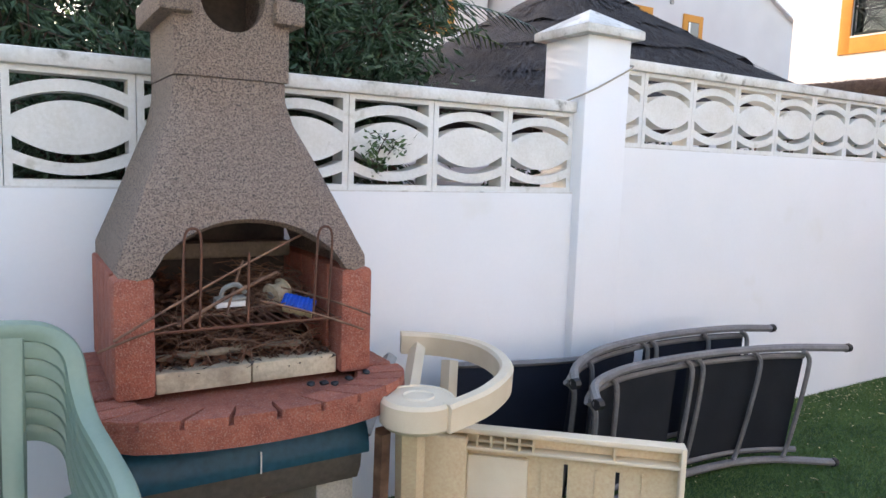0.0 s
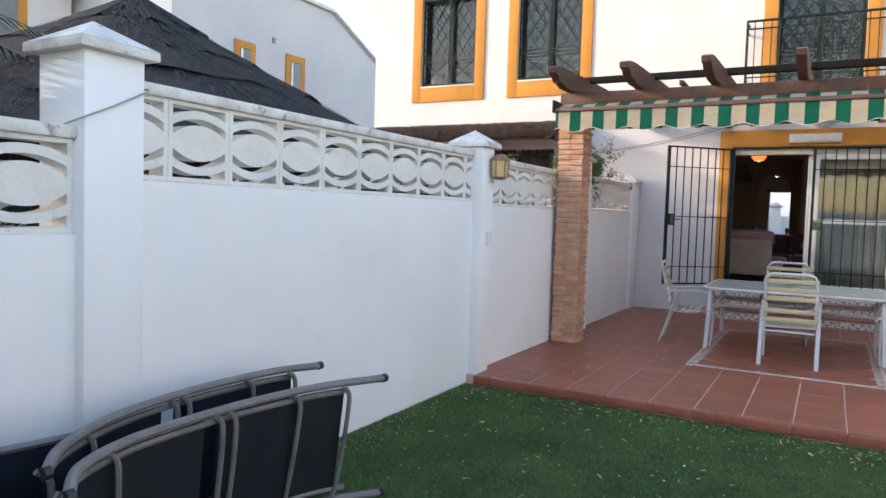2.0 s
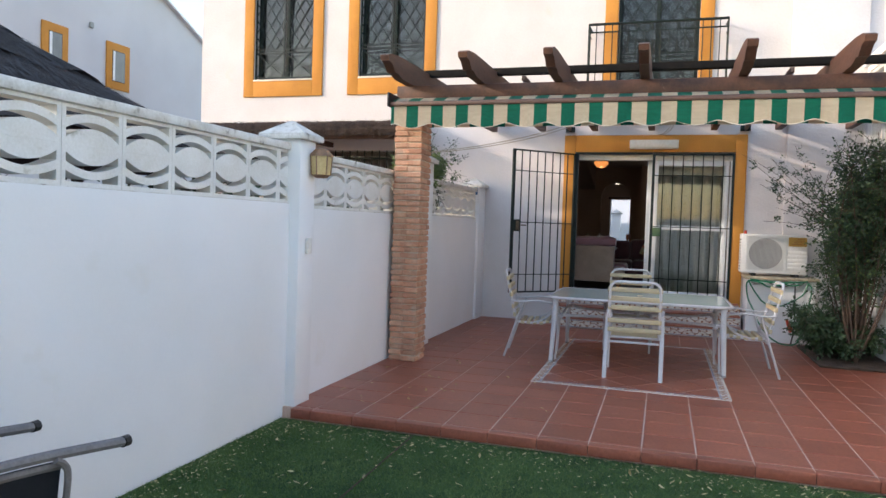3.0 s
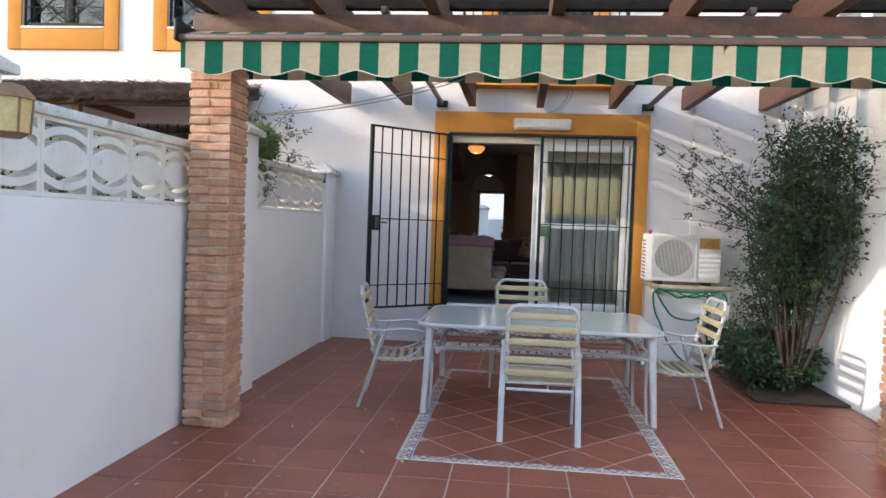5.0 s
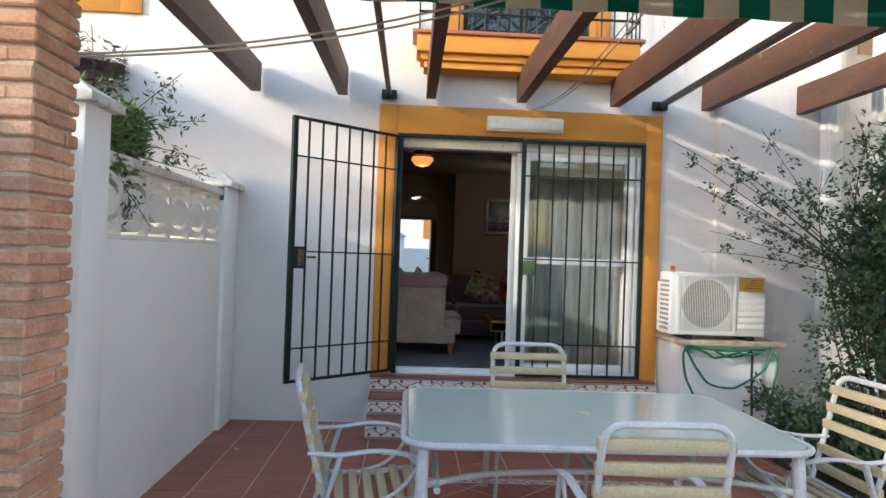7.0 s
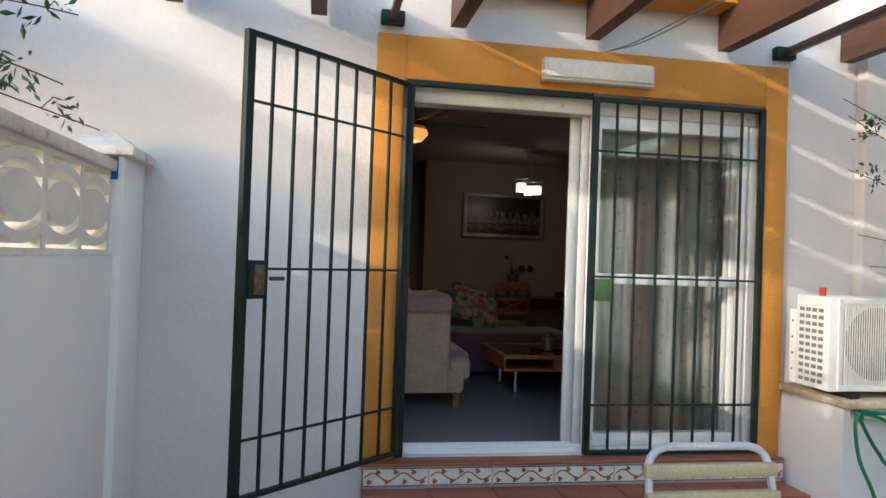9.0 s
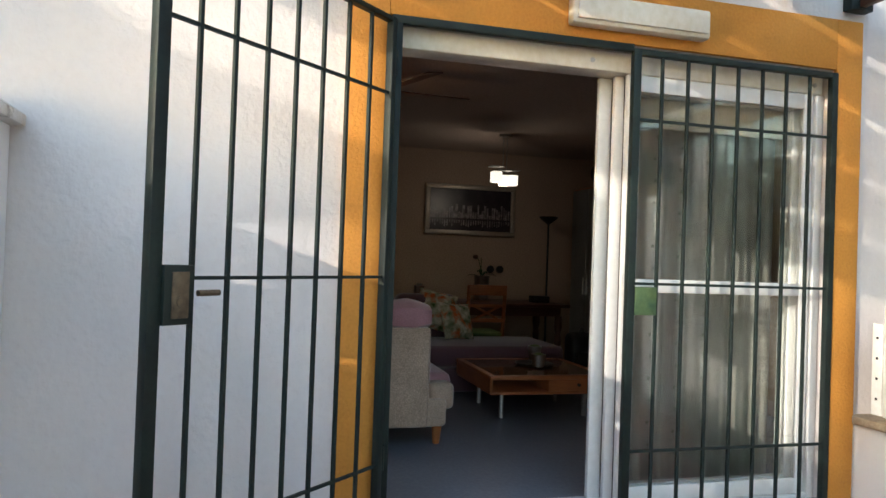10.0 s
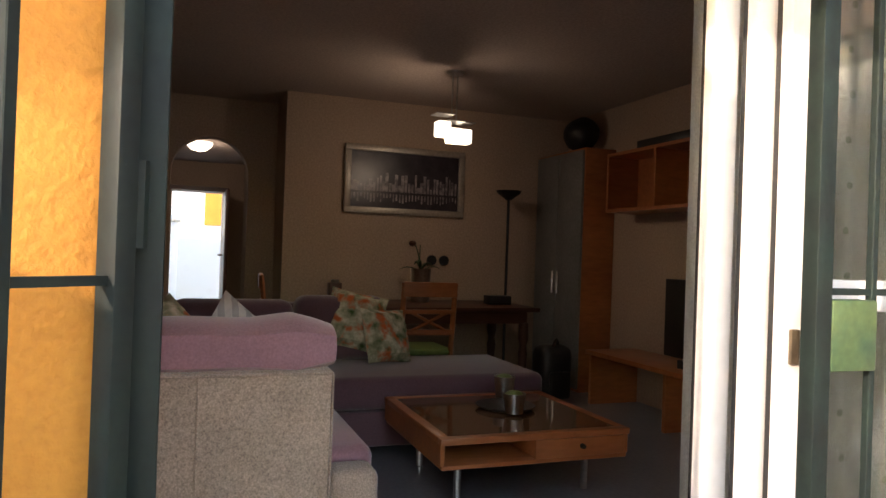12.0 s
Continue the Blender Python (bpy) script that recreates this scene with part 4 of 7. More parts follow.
# ---- air conditioner, hose ----
solid("masonry_ledge", box(B(), 11.97, 12.53, -2.0, -1.13, 0.0, 0.88), WHITE, "low white rendered masonry ledge against the house", "ledge")
solid("ledge_slab", box(B(), 11.91, 12.53, -2.04, -1.09, 0.88, 0.925, 0.008), FIRE, "cream stone slab on the ledge", "ledge")
ac = thing("air_conditioner", (12.2, -1.48, 0.925), "white outdoor air-conditioning unit standing on a ledge", "air conditioner")
AX0, AX1, AY0, AY1, AZ0, AZ1 = 11.98, 12.27, -1.88, -1.03, 0.965, 1.515
part("casing", box(B(), AX0, AX1, AY0, AY1, AZ0, AZ1, 0.012), AC_WHITE, ac)
fan = part("fan_well", tube(B(), [(AX0 - 0.004, -1.345, 1.245), (AX0 + 0.01, -1.345, 1.245)], 0.215, 32), AC_DARK, ac)
bm = box(B(), AX0 - 0.012, AX0 - 0.001, -1.61, -1.085, 0.975, 1.005)
box(bm, AX0 - 0.012, AX0 - 0.001, -1.61, -1.085, 1.48, 1.505)
box(bm, AX0 - 0.012, AX0 - 0.001, -1.61, -1.58, 1.005, 1.48)
box(bm, AX0 - 0.012, AX0 - 0.001, -1.11, -1.085, 1.005, 1.48)
part("grille_panel", bm, AC_WHITE, ac)
for k in range(30):
    y = -1.57 + 0.0153 * k
    part("slat", box(B(), AX0 - 0.014, AX0 - 0.008, y - 0.0022, y + 0.0022, 1.005, 1.48), AC_WHITE, ac)
for k in range(5):
    z = 1.03 + 0.056 * k
    part("rib", box(B(), AX0 - 0.004, AX0 + 0.004, -1.87, -1.63, z, z + 0.04, 0.002), AC_WHITE, ac)
part("label_plate", box(B(), AX0 - 0.005, AX0 - 0.001, -1.865, -1.635, 1.36, 1.485), AC_LABEL, ac, "gold energy label")
for k in range(4):
    part("writing", box(B(), AX0 - 0.0065, AX0 - 0.005, -1.84, -1.68 - 0.02 * k, 1.385 + 0.024 * k, 1.393 + 0.024 * k), CERAMIC_BROWN, ac)
for k in range(11):
    for c in range(4):
        part("side_slot", box(B(), AX0 + 0.05 + 0.055 * c, AX0 + 0.09 + 0.055 * c, AY1 - 0.002, AY1 + 0.002, 1.0 + 0.042 * k, 1.022 + 0.042 * k), AC_DARK, ac)
for y in (-1.75, -1.2):
    part("foot", box(B(), 11.97, 12.29, y - 0.03, y + 0.03, 0.926, 0.966, 0.004), BLACK, ac)
part("valve_cap", tube(B(), [(12.12, -1.09, 1.513), (12.12, -1.09, 1.565)], 0.02, 8), RED_PLASTIC, ac, "red cap")

mp_ = part("side_bracket", box(B(), 12.275, 12.335, -1.05, -1.035, 0.97, 1.42, 0.003), AC_WHITE, ac, "perforated white bracket")
for k in range(4):
    part("hole", tube(B(), [(12.305, -1.036, 1.05 + 0.10 * k), (12.305, -1.033, 1.05 + 0.10 * k)], 0.007, 8), BLACK, mp_)

hose = thing("garden_hose", (12.0, -1.55, 0.0), "green garden hose looped over a bracket", "garden hose")
for q, (x, ya, yb, za, sag, lift) in enumerate(((11.995, -1.16, -1.84, 0.875, 0.020, 0.0), (11.985, -1.14, -1.80, 0.86, 0.055, 0.02), (11.975, -1.17, -1.86, 0.885, 0.035, 0.0), (11.97, -1.13, -1.88, 0.865, 0.335, 0.0))):
    run = [(x, ya + (yb - ya) * k / 12 + 0.02 * math.sin(k * 1.3 + q), za + lift * math.sin(k) - sag * (4 * (k / 12) * (1 - k / 12)) ** (0.7 if sag > 0.2 else 1.0)) for k in range(13)]
    part("coil", tube(B(), spline(run, 3), 0.0105, 6), HOSE, hose)
part("coil", tube(B(), spline([(11.965, -1.13, 0.865), (11.96, -1.105, 0.80), (11.955, -1.13, 0.62), (11.95, -1.20, 0.47), (11.93, -1.27, 0.30), (11.92, -1.42, 0.10), (11.9, -1.58, 0.012), (11.88, -1.72, 0.012)]), 0.0105, 6), HOSE, hose)
part("coil", tube(B(), spline([(11.97, -1.88, 0.865), (11.955, -1.93, 0.78), (11.955, -1.90, 0.55), (11.95, -1.85, 0.30), (11.92, -1.78, 0.06), (11.88, -1.70, 0.012)]), 0.0105, 6), HOSE, hose)
part("tail", tube(B(), spline([(12.0, -1.73, 0.84), (12.01, -1.735, 0.6), (12.0, -1.74, 0.25), (11.95, -1.70, 0.012)]), 0.010, 6), BLACK, hose, "black tube")
part("tail", tube(B(), spline([(11.99, -1.40, 0.84), (11.985, -1.52, 0.80), (11.985, -1.62, 0.81), (11.99, -1.72, 0.85)]), 0.008, 6), BLACK, hose, "black tube")
for y in (-1.2, -1.8):
    part("bracket", tube(B(), [(12.08, y, 0.84), (11.98, y, 0.86)], 0.03, 10), GREY_PLASTIC, hose)
part("nozzle", tube(B(), [(11.97, -1.64, 0.34), (11.95, -1.70, 0.18)], [0.018, 0.03], 8), RED_PLASTIC, hose, "red and black spray nozzle")

hose.location.x -= 0.11

# ---- terrace furniture ----
table = thing("garden_table", (9.8, 0.27, 0), "garden table with frosted glass top and white frame", "table")
TX0, TX1, TY0, TY1 = 9.12, 10.46, -0.70, 1.26


def oblong(x0, x1, y0, y1, r, bow=0.03, n=6):
    pts = []
    for cx, cy, a in ((x1 - r, y1 - r, 0), (x0 + r, y1 - r, 90), (x0 + r, y0 + r, 180), (x1 - r, y0 + r, 270)):
        for k in range(n + 1):
            t = radians(a + 90 * k / n)
            pts.append((cx + r * math.cos(t), cy + r * math.sin(t)))
    return pts


part("glass_top", prism(B(), oblong(TX0 + 0.02, TX1 - 0.02, TY0 + 0.02, TY1 - 0.02, 0.13), 2, 0.728, 0.737), FROST, table, "frosted pale green glass")
part("rim", tube(B(), [(x, y, 0.722) for x, y in oblong(TX0, TX1, TY0, TY1, 0.15)], 0.017, 8, closed=True), POWDER, table)
part("umbrella_ring", lathe(B(), [(0.03, 0.737), (0.032, 0.742), (0.02, 0.744)], (9.8, 0.27, 0), 16), STRAP, table)
for sx in (0, 1):
    for sy in (0, 1):
        x, y = (TX0 + 0.07, TX1 - 0.07)[sx], (TY0 + 0.09, TY1 - 0.09)[sy]
        ox, oy = (-0.10 if sx == 0 else 0.10), (-0.02 if sy == 0 else 0.02)
        lg = part("leg", tube(B(), [(x, y, 0.71), (x + ox * 0.2, y + oy * 0.2, 0.5), (x + ox, y + oy, 0.012)], [0.03, 0.03, 0.024], 10), POWDER, table)
        part("foot_cap", tube(B(), [(x + ox, y + oy, 0.0), (x + ox, y + oy, 0.02)], 0.026, 10), GREY_PLASTIC, lg)
for y in (TY0 + 0.16, TY1 - 0.16):
    part("stretcher", tube(B(), bez((TX0 + 0.06, y, 0.50), (9.8, y, 0.62), (TX1 - 0.06, y, 0.50), 10), 0.017, 8), POWDER, table)
for s in (1, -1):
    part("stretcher", tube(B(), spline([(TX0 + 0.08, 0.28 + s * 0.88, 0.52), (9.45, 0.28 + s * 0.55, 0.50), (9.5, 0.28, 0.51)]), 0.016, 8), POWDER, table)
    part("stretcher", tube(B(), spline([(TX1 - 0.08, 0.28 + s * 0.88, 0.52), (10.13, 0.28 + s * 0.55, 0.50), (10.08, 0.28, 0.51)]), 0.016, 8), POWDER, table)
part("stretcher", tube(B(), [(9.5, 0.28, 0.51), (10.08, 0.28, 0.51)], 0.016, 8), POWDER, table)


def strap_chair():
    """Garden armchair set out round the origin, facing +y."""
    c = thing("garden_chair", (0, 0, 0), "white tubular garden armchair with cream vinyl straps", "chair", "chairs round the garden table")
    W = 0.245
    back = spline([(-W, -0.20, 0.41), (-W, -0.26, 0.62), (-W, -0.33, 0.90), (-W + 0.03, -0.345, 0.97), (-W + 0.08, -0.35, 0.99)], 4)
    loop = back + [Vector((-p.x, p.y, p.z)) for p in reversed(back)]
    part("back_frame", tube(B(), loop, 0.015, 8), POWDER, c)
    seat = [(-W, -0.20, 0.41), (-W, 0.0, 0.40), (-W, 0.22, 0.43), (-W + 0.03, 0.26, 0.435), (W - 0.03, 0.26, 0.435), (W, 0.22, 0.43), (W, 0.0, 0.40), (W, -0.20, 0.41)]
    part("seat_frame", tube(B(), seat, 0.014, 8, closed=True), POWDER, c)
    for s in (-1, 1):
        part("rear_leg", tube(B(), [(s * (W + 0.025), -0.14, 0.64), (s * (W + 0.03), -0.22, 0.38), (s * (W + 0.03), -0.34, 0.0)], 0.022, 8, flat=0.6), POWDER, c)
        part("front_leg", tube(B(), spline([(s * (W + 0.03), 0.25, 0.0), (s * (W + 0.03), 0.265, 0.3), (s * (W + 0.03), 0.25, 0.55), (s * (W + 0.03), 0.18, 0.64), (s * (W + 0.03), 0.05, 0.66)], 4), 0.012, 8), POWDER, c)
        part("armrest", tube(B(), spline([(s * (W + 0.03), 0.24, 0.635), (s * (W + 0.03), 0.05, 0.665), (s * (W + 0.02), -0.15, 0.645), (s * W, -0.29, 0.65)], 4), 0.021, 8, flat=0.5), POWDER, c)
        part("side_brace", tube(B(), spline([(s * (W + 0.012), 0.24, 0.60), (s * (W + 0.012), 0.12, 0.46), (s * (W + 0.012), -0.05, 0.40)], 4), 0.010, 6), POWDER, c)
    bar = part("lower_rail", tube(B(), [(-W, -0.215, 0.36), (W, -0.215, 0.36)], 0.012, 8), POWDER, c)
    for z in (0.49, 0.585, 0.72, 0.815, 0.91):
        y = -0.215 - (z - 0.41) * 0.215
        part("back_strap", box(B(), -W - 0.02, W + 0.02, y - 0.018, y + 0.018, z - 0.024, z + 0.024, 0.007), STRAP, c)
    for k in range(6):
        y = -0.14 + 0.072 * k
        z = 0.405 + (0.02 if k > 3 else 0)
        part("seat_strap", box(B(), -W - 0.018, W + 0.018, y - 0.022, y + 0.022, z - 0.017, z + 0.017, 0.006), STRAP, c)
    return c


chair = strap_chair()
place(chair, pose(8.84, 0.28, 0, 0, 0, -90))
copy_thing(chair, pose(10.44, 0.42, 0, 0, 0, 90))
copy_thing(chair, pose(9.50, 1.44, 0, 0, 0, 186))
copy_thing(chair, pose(9.53, -0.84, 0, 0, 0, 2))

lan = thing("wall_lantern", (6.42, 2.78, 1.85), "amber glass wall lantern with brown top on a post", "wall lantern")
bm = lathe(B(), [(0.075, 1.88), (0.085, 2.03)], (6.43, 2.74, 0), 6)
part("glass", bm, LANTERN_GLASS, lan)
part("roof", lathe(B(), [(0.10, 2.03), (0.095, 2.045), (0.05, 2.09), (0.0001, 2.10)], (6.43, 2.74, 0), 6), LANTERN_METAL, lan)
part("base", lathe(B(), [(0.045, 1.855), (0.08, 1.88)], (6.43, 2.74, 0), 6), LANTERN_METAL, lan)
for k in range(6):
    t = 2 * math.pi * k / 6
    part("mullion", tube(B(), [(6.43 + 0.078 * math.cos(t), 2.74 + 0.078 * math.sin(t), 1.88), (6.43 + 0.088 * math.cos(t), 2.74 + 0.088 * math.sin(t), 2.03)], 0.006, 5), LANTERN_METAL, lan)
part("arm", box(B(), 6.40, 6.46, 2.77, 2.82, 1.93, 2.02), LANTERN_METAL, lan)
sw = thing("outdoor_switch", (6.37, 2.815, 1.22), "small white weatherproof switch box on a wall post", "switch")
part("box", box(B(), 6.335, 6.405, 2.79, 2.82, 1.23, 1.36, 0.008), AC_WHITE, sw)
part("rocker", box(B(), 6.35, 6.39, 2.785, 2.79, 1.25, 1.33, 0.003), AC_WHITE, sw)
wire = thing("loose_wire", (2.4, 2.83, 1.95), "thin pale wire looped round a wall post", "wire")
part("strand", tube(B(), spline([(2.23, 3.0, 1.86), (2.25, 2.84, 1.90), (2.40, 2.838, 1.97), (2.57, 2.84, 2.06), (2.60, 2.93, 2.08)]), 0.005, 5), ROPE, wire)

# ---- barbecue corner ----
bbq = thing("barbecue", (0.33, 2.5, -0.09), "masonry barbecue with pebble hood and red stone shelf", "barbecue")
CX = 0.33
for s in (-1, 1):
    part("base_wall", box(B(), *sorted((CX + s * 0.22, CX + s * 0.36)), 2.22, 2.86, -0.09, 0.70, 0.01), CONC, bbq)
part("base_back", box(B(), CX - 0.22, CX + 0.22, 2.78, 2.86, -0.09, 0.70), CONC, bbq)
arc = [(CX + 0.53 * math.cos(t), 2.24 - 0.30 * math.sin(t) ** 0.8) for t in [math.pi * k / 16 for k in range(17)]]
bm = prism(B(), [(CX + 0.52, 2.88)] + arc + [(CX - 0.52, 2.88)], 2, 0.70, 0.765)
bmesh.ops.bevel(bm, geom=[e for e in bm.edges if abs(e.verts[0].co.z - e.verts[1].co.z) < 0.01], offset=0.012, segments=2, affect="EDGES")
part("shelf", bm, RED_CONC, bbq, "curved red cast-stone shelf")
for k in range(12):
    t0, t1 = math.pi * (k + 0.06) / 12, math.pi * (k + 0.94) / 12
    f = lambda t, r: (CX + r * math.cos(t), 2.24 - r * 0.566 * math.sin(t) ** 0.8)
    o = [f(t0 + (t1 - t0) * q / 3, 0.525) for q in range(4)] + [f(t1 - (t1 - t0) * q / 3, 0.36) for q in range(4)]
    part("paver", prism(B(), o, 2, 0.765, 0.79), RED_CONC, bbq)
for s in (-1, 1):
    for k in range(3):
        part("paver", box(B(), *sorted((CX + s * 0.39, CX + s * 0.515)), 2.26 + 0.19 * k, 2.44 + 0.19 * k, 0.765, 0.79, 0.004), RED_CONC, bbq)
for s in (-1, 1):
    for k in range(5):
        y0 = 2.19 + 0.132 * k
        part("side_block", box(B(), *sorted((CX + s * 0.29, CX + s * (0.40 if k else 0.405))), y0, y0 + 0.124, 0.79, 1.15, 0.008 if k else 0.018), RED_CONC, bbq)
part("hearth", box(B(), CX - 0.29, CX + 0.29, 2.30, 2.80, 0.79, 0.83), FIRE, bbq)
for k in range(2):
    part("fire_brick", box(B(), CX - 0.29 + 0.29 * k + 0.002, CX + 0.29 * k - 0.002, 2.22, 2.30, 0.79, 0.855, 0.006), FIRE, bbq)
part("back_panel", box(B(), CX - 0.29, CX + 0.29, 2.78, 2.86, 0.79, 1.40), SOOT, bbq, "sooty firebrick back")
part("back_ledge", box(B(), CX - 0.29, CX + 0.29, 2.70, 2.78, 1.13, 1.19, 0.01), SMOKED, bbq)
part("back_ledge", box(B(), CX - 0.29, CX + 0.29, 2.58, 2.78, 0.93, 0.965, 0.01), SMOKED, bbq)


def hood_shell():
    """A flared hood, arched in front, hollow inside."""
    bm = B()
    N = 16
    levels = [(1.14, 0.385, 2.185, 0), (1.19, 0.385, 2.19, 0), (1.33, 0.325, 2.25, 0), (1.50, 0.255, 2.335, 0), (1.62, 0.205, 2.41, 0), (1.70, 0.187, 2.44, 0), (1.76, 0.185, 2.44, 0)]
    rows = []
    for z, hw, yf, _ in levels:
        row = []
        for k in range(N + 1):
            u = -1 + 2 * k / N
            arch = 1.14 + 0.175 * max(0, 1 - (u / 0.76) ** 2) ** 0.75
            zz = max(z, arch) if abs(u) < 0.76 else z
            # rounded front corners
            rx = hw * (math.sin(u * math.pi / 2) * 0.25 + u * 0.75)
            ry = yf + 0.03 * max(0, abs(u) - 0.8) / 0.2
            if zz > z:
                i = 0
                while i < len(levels) - 1 and levels[i + 1][0] < zz:
                    i += 1
                q = (zz - levels[i][0]) / (levels[i + 1][0] - levels[i][0])
                hw2 = levels[i][1] + (levels[i + 1][1] - levels[i][1]) * q
                yf2 = levels[i][2] + (levels[i + 1][2] - levels[i][2]) * q
                rx = 0.385 * (math.sin(u * math.pi / 2) * 0.25 + u * 0.75)
                ry = yf2
            row.append((CX + rx, ry, zz))
        rows.append([(CX - hw, 2.87, z)] + row + [(CX + hw, 2.87, z)])
    V = [[bm.verts.new(p) for p in r] for r in rows]
    for a, b in zip(V, V[1:]):
        for k in range(len(a) - 1):
            if (a[k].co - b[k].co).length > 1e-4 or (a[k + 1].co - b[k + 1].co).length > 1e-4:
                bm.faces.new((a[k], a[k + 1], b[k + 1], b[k]))
    bmesh.ops.remove_doubles(bm, verts=bm.verts, dist=0.0008)
    bmesh.ops.recalc_face_normals(bm, faces=bm.faces)
    bmesh.ops.solidify(bm, geom=bm.faces, thickness=0.04)
    return bm


part("hood", hood_shell(), HOOD, bbq, "flared grey-brown pebble-finish hood")
for s in (-1, 1):
    part("chimney_side", box(B(), *sorted((CX + s * 0.187, CX + s * 0.12)), 2.50, 2.87, 1.763, 2.12), HOOD, bbq)
part("chimney_back", box(B(), CX - 0.12, CX + 0.12, 2.80, 2.87, 1.763, 2.12), HOOD, bbq)
o = [(CX - 0.187, 1.763), (CX + 0.187, 1.763), (CX + 0.187, 2.12), (CX + 0.105, 2.12)] + [(CX + 0.105 * math.cos(t), 2.02 + 0.11 * math.sin(t)) for t in [-math.pi * k / 14 for k in range(15)]] + [(CX - 0.105, 2.12), (CX - 0.187, 2.12)]
part("chimney_front", prism(B(), o, 1, 2.437, 2.50), HOOD, bbq, "pebble-finish chimney front with a round notch")
for s in (-1, 1):
    part("cap_arm", box(B(), *sorted((CX + s * 0.13, CX + s * 0.235)), 2.40, 2.88, 1.95, 2.03, 0.012), HOOD, bbq)
part("chimney_lid", box(B(), CX - 0.24, CX + 0.24, 2.38, 2.89, 2.12, 2.18, 0.012), HOOD, bbq)
part("flue_back", box(B(), CX - 0.119, CX + 0.119, 2.72, 2.799, 1.8, 2.119), SOOT, bbq)

rack = thing("grill_rack", (CX, 2.45, 0.99), "rusty wire grill rack with two looped handles", "grill rack")
for k in range(19):
    x = CX - 0.27 + 0.03 * k
    part("wire", tube(B(), [(x, 2.20, 0.99 + 0.002 * (k % 3)), (x, 2.68, 0.99)], 0.003, 5), RUST, rack)
for y in (2.20, 2.44, 2.68):
    part("wire", tube(B(), [(CX - 0.31, y, 0.985), (CX + 0.31, y, 0.985)], 0.004, 5), RUST, rack)
for x in (CX - 0.19, CX + 0.22):
    part("handle", tube(B(), spline([(x - 0.025, 2.20, 0.99), (x - 0.025, 2.17, 1.22), (x - 0.02, 2.165, 1.28), (x, 2.165, 1.295), (x + 0.02, 2.165, 1.28), (x + 0.025, 2.17, 1.22), (x + 0.025, 2.20, 0.99)], 4), 0.004, 6), RUST, rack, "looped rusty handle")
part("prong", tube(B(), [(CX - 0.03, 2.16, 1.0), (CX - 0.03, 2.15, 1.22)], 0.004, 6), RUST, rack)

rng = random.Random(5)


def scatter(n, name, material, label, zone, thick, small=0.012, large=0.032):
    """Curled dead leaves heaped inside a zone (x0, x1, y0, y1, z)."""
    bm = B()
    x0, x1, y0, y1, z0 = zone
    for _ in range(n):
        u, v = rng.random(), rng.random()
        heap = (0.35 + 0.65 * math.sin(math.pi * u) * math.sin(math.pi * v)) * (0.6 + 0.8 * noise.noise((u * 4, v * 4, 3)))
        c = Vector((x0 + (x1 - x0) * u, y0 + (y1 - y0) * v, z0 + thick * rng.random() * max(0.2, heap)))
        a = rng.uniform(0, 6.3)
        L, w = rng.uniform(small, large), rng.uniform(0.004, 0.011)
        d, q = Vector((math.cos(a), math.sin(a), rng.uniform(-0.6, 0.6))), Vector((-math.sin(a), math.cos(a), rng.uniform(-0.7, 0.7)))
        up = Vector((0, 0, rng.uniform(0.2, 0.6) * w))
        p = [bm.verts.new(c + e) for e in (d * L, q * w + up, -d * L, -q * w + up)]
        bm.faces.new((p[0], p[1], p[2]))
        bm.faces.new((p[0], p[2], p[3]))
    tagged(new(name, finish(bm, name, material)), label, "leaf litter", kind="stuff")


scatter(900, "ash_flakes", ASH, "grey ash and charred flakes on the hearth", (CX - 0.28, CX + 0.28, 2.22, 2.76, 0.835), 0.07)
scatter(2000, "leaf_litter", DEAD_LEAF, "brown dead leaves heaped on the hearth", (CX - 0.28, CX + 0.28, 2.25, 2.76, 0.838), 0.14)
scatter(800, "leaf_clump", DEAD_LEAF, "clump of dry leaves caught on the grill", (CX - 0.27, CX - 0.08, 2.42, 2.68, 0.995), 0.16)
bm = B()
prev = None
for i in range(15):
    row = []
    for j in range(11):
        x, y = CX - 0.285 + 0.57 * i / 14, 2.305 + 0.47 * j / 10
        row.append(bm.verts.new((x, y, 0.832 + 0.045 * noise.noise((x * 9, y * 9, 0)) ** 2 + 0.03 * (j / 10))))
    if prev:
        for j in range(10):
            bm.faces.new((prev[j], row[j], row[j + 1], prev[j + 1]))
    prev = row
tagged(new("ash_bed", finish(bm, "ash_bed", ASH)), "bed of grey-brown ash and twigs", "ash", kind="stuff")
twigs = B()
for k in range(640):
    u = rng.random()
    if u < 0.34:
        x, y, z = CX + rng.gauss(0.13, 0.06), rng.uniform(2.40, 2.68), 1.0 + abs(rng.gauss(0, 0.05))
    elif u < 0.46:
        x, y, z = CX + rng.uniform(-0.25, 0.25), rng.uniform(2.24, 2.66), 1.0 + rng.uniform(0, 0.025)
    else:
        x, y, z = CX + rng.uniform(-0.24, 0.24), rng.uniform(2.26, 2.70), 0.865 + rng.uniform(0, 0.07)
    a, L = rng.uniform(0, 6.3), rng.uniform(0.025, 0.11)
    d = Vector((math.cos(a) * L, math.sin(a) * L * 0.6, rng.uniform(-0.03, 0.05)))
    c = Vector((x, y, z))
    tube(twigs, [c - d, c + Vector((0, 0, rng.uniform(0, 0.015))), c + d], [0.002, 0.0016, 0.0009], 4)
tagged(new("twig_nest", finish(twigs, "twig_nest", TWIG)), "tangle of dry brown twigs on the grill", "twigs", kind="stuff")
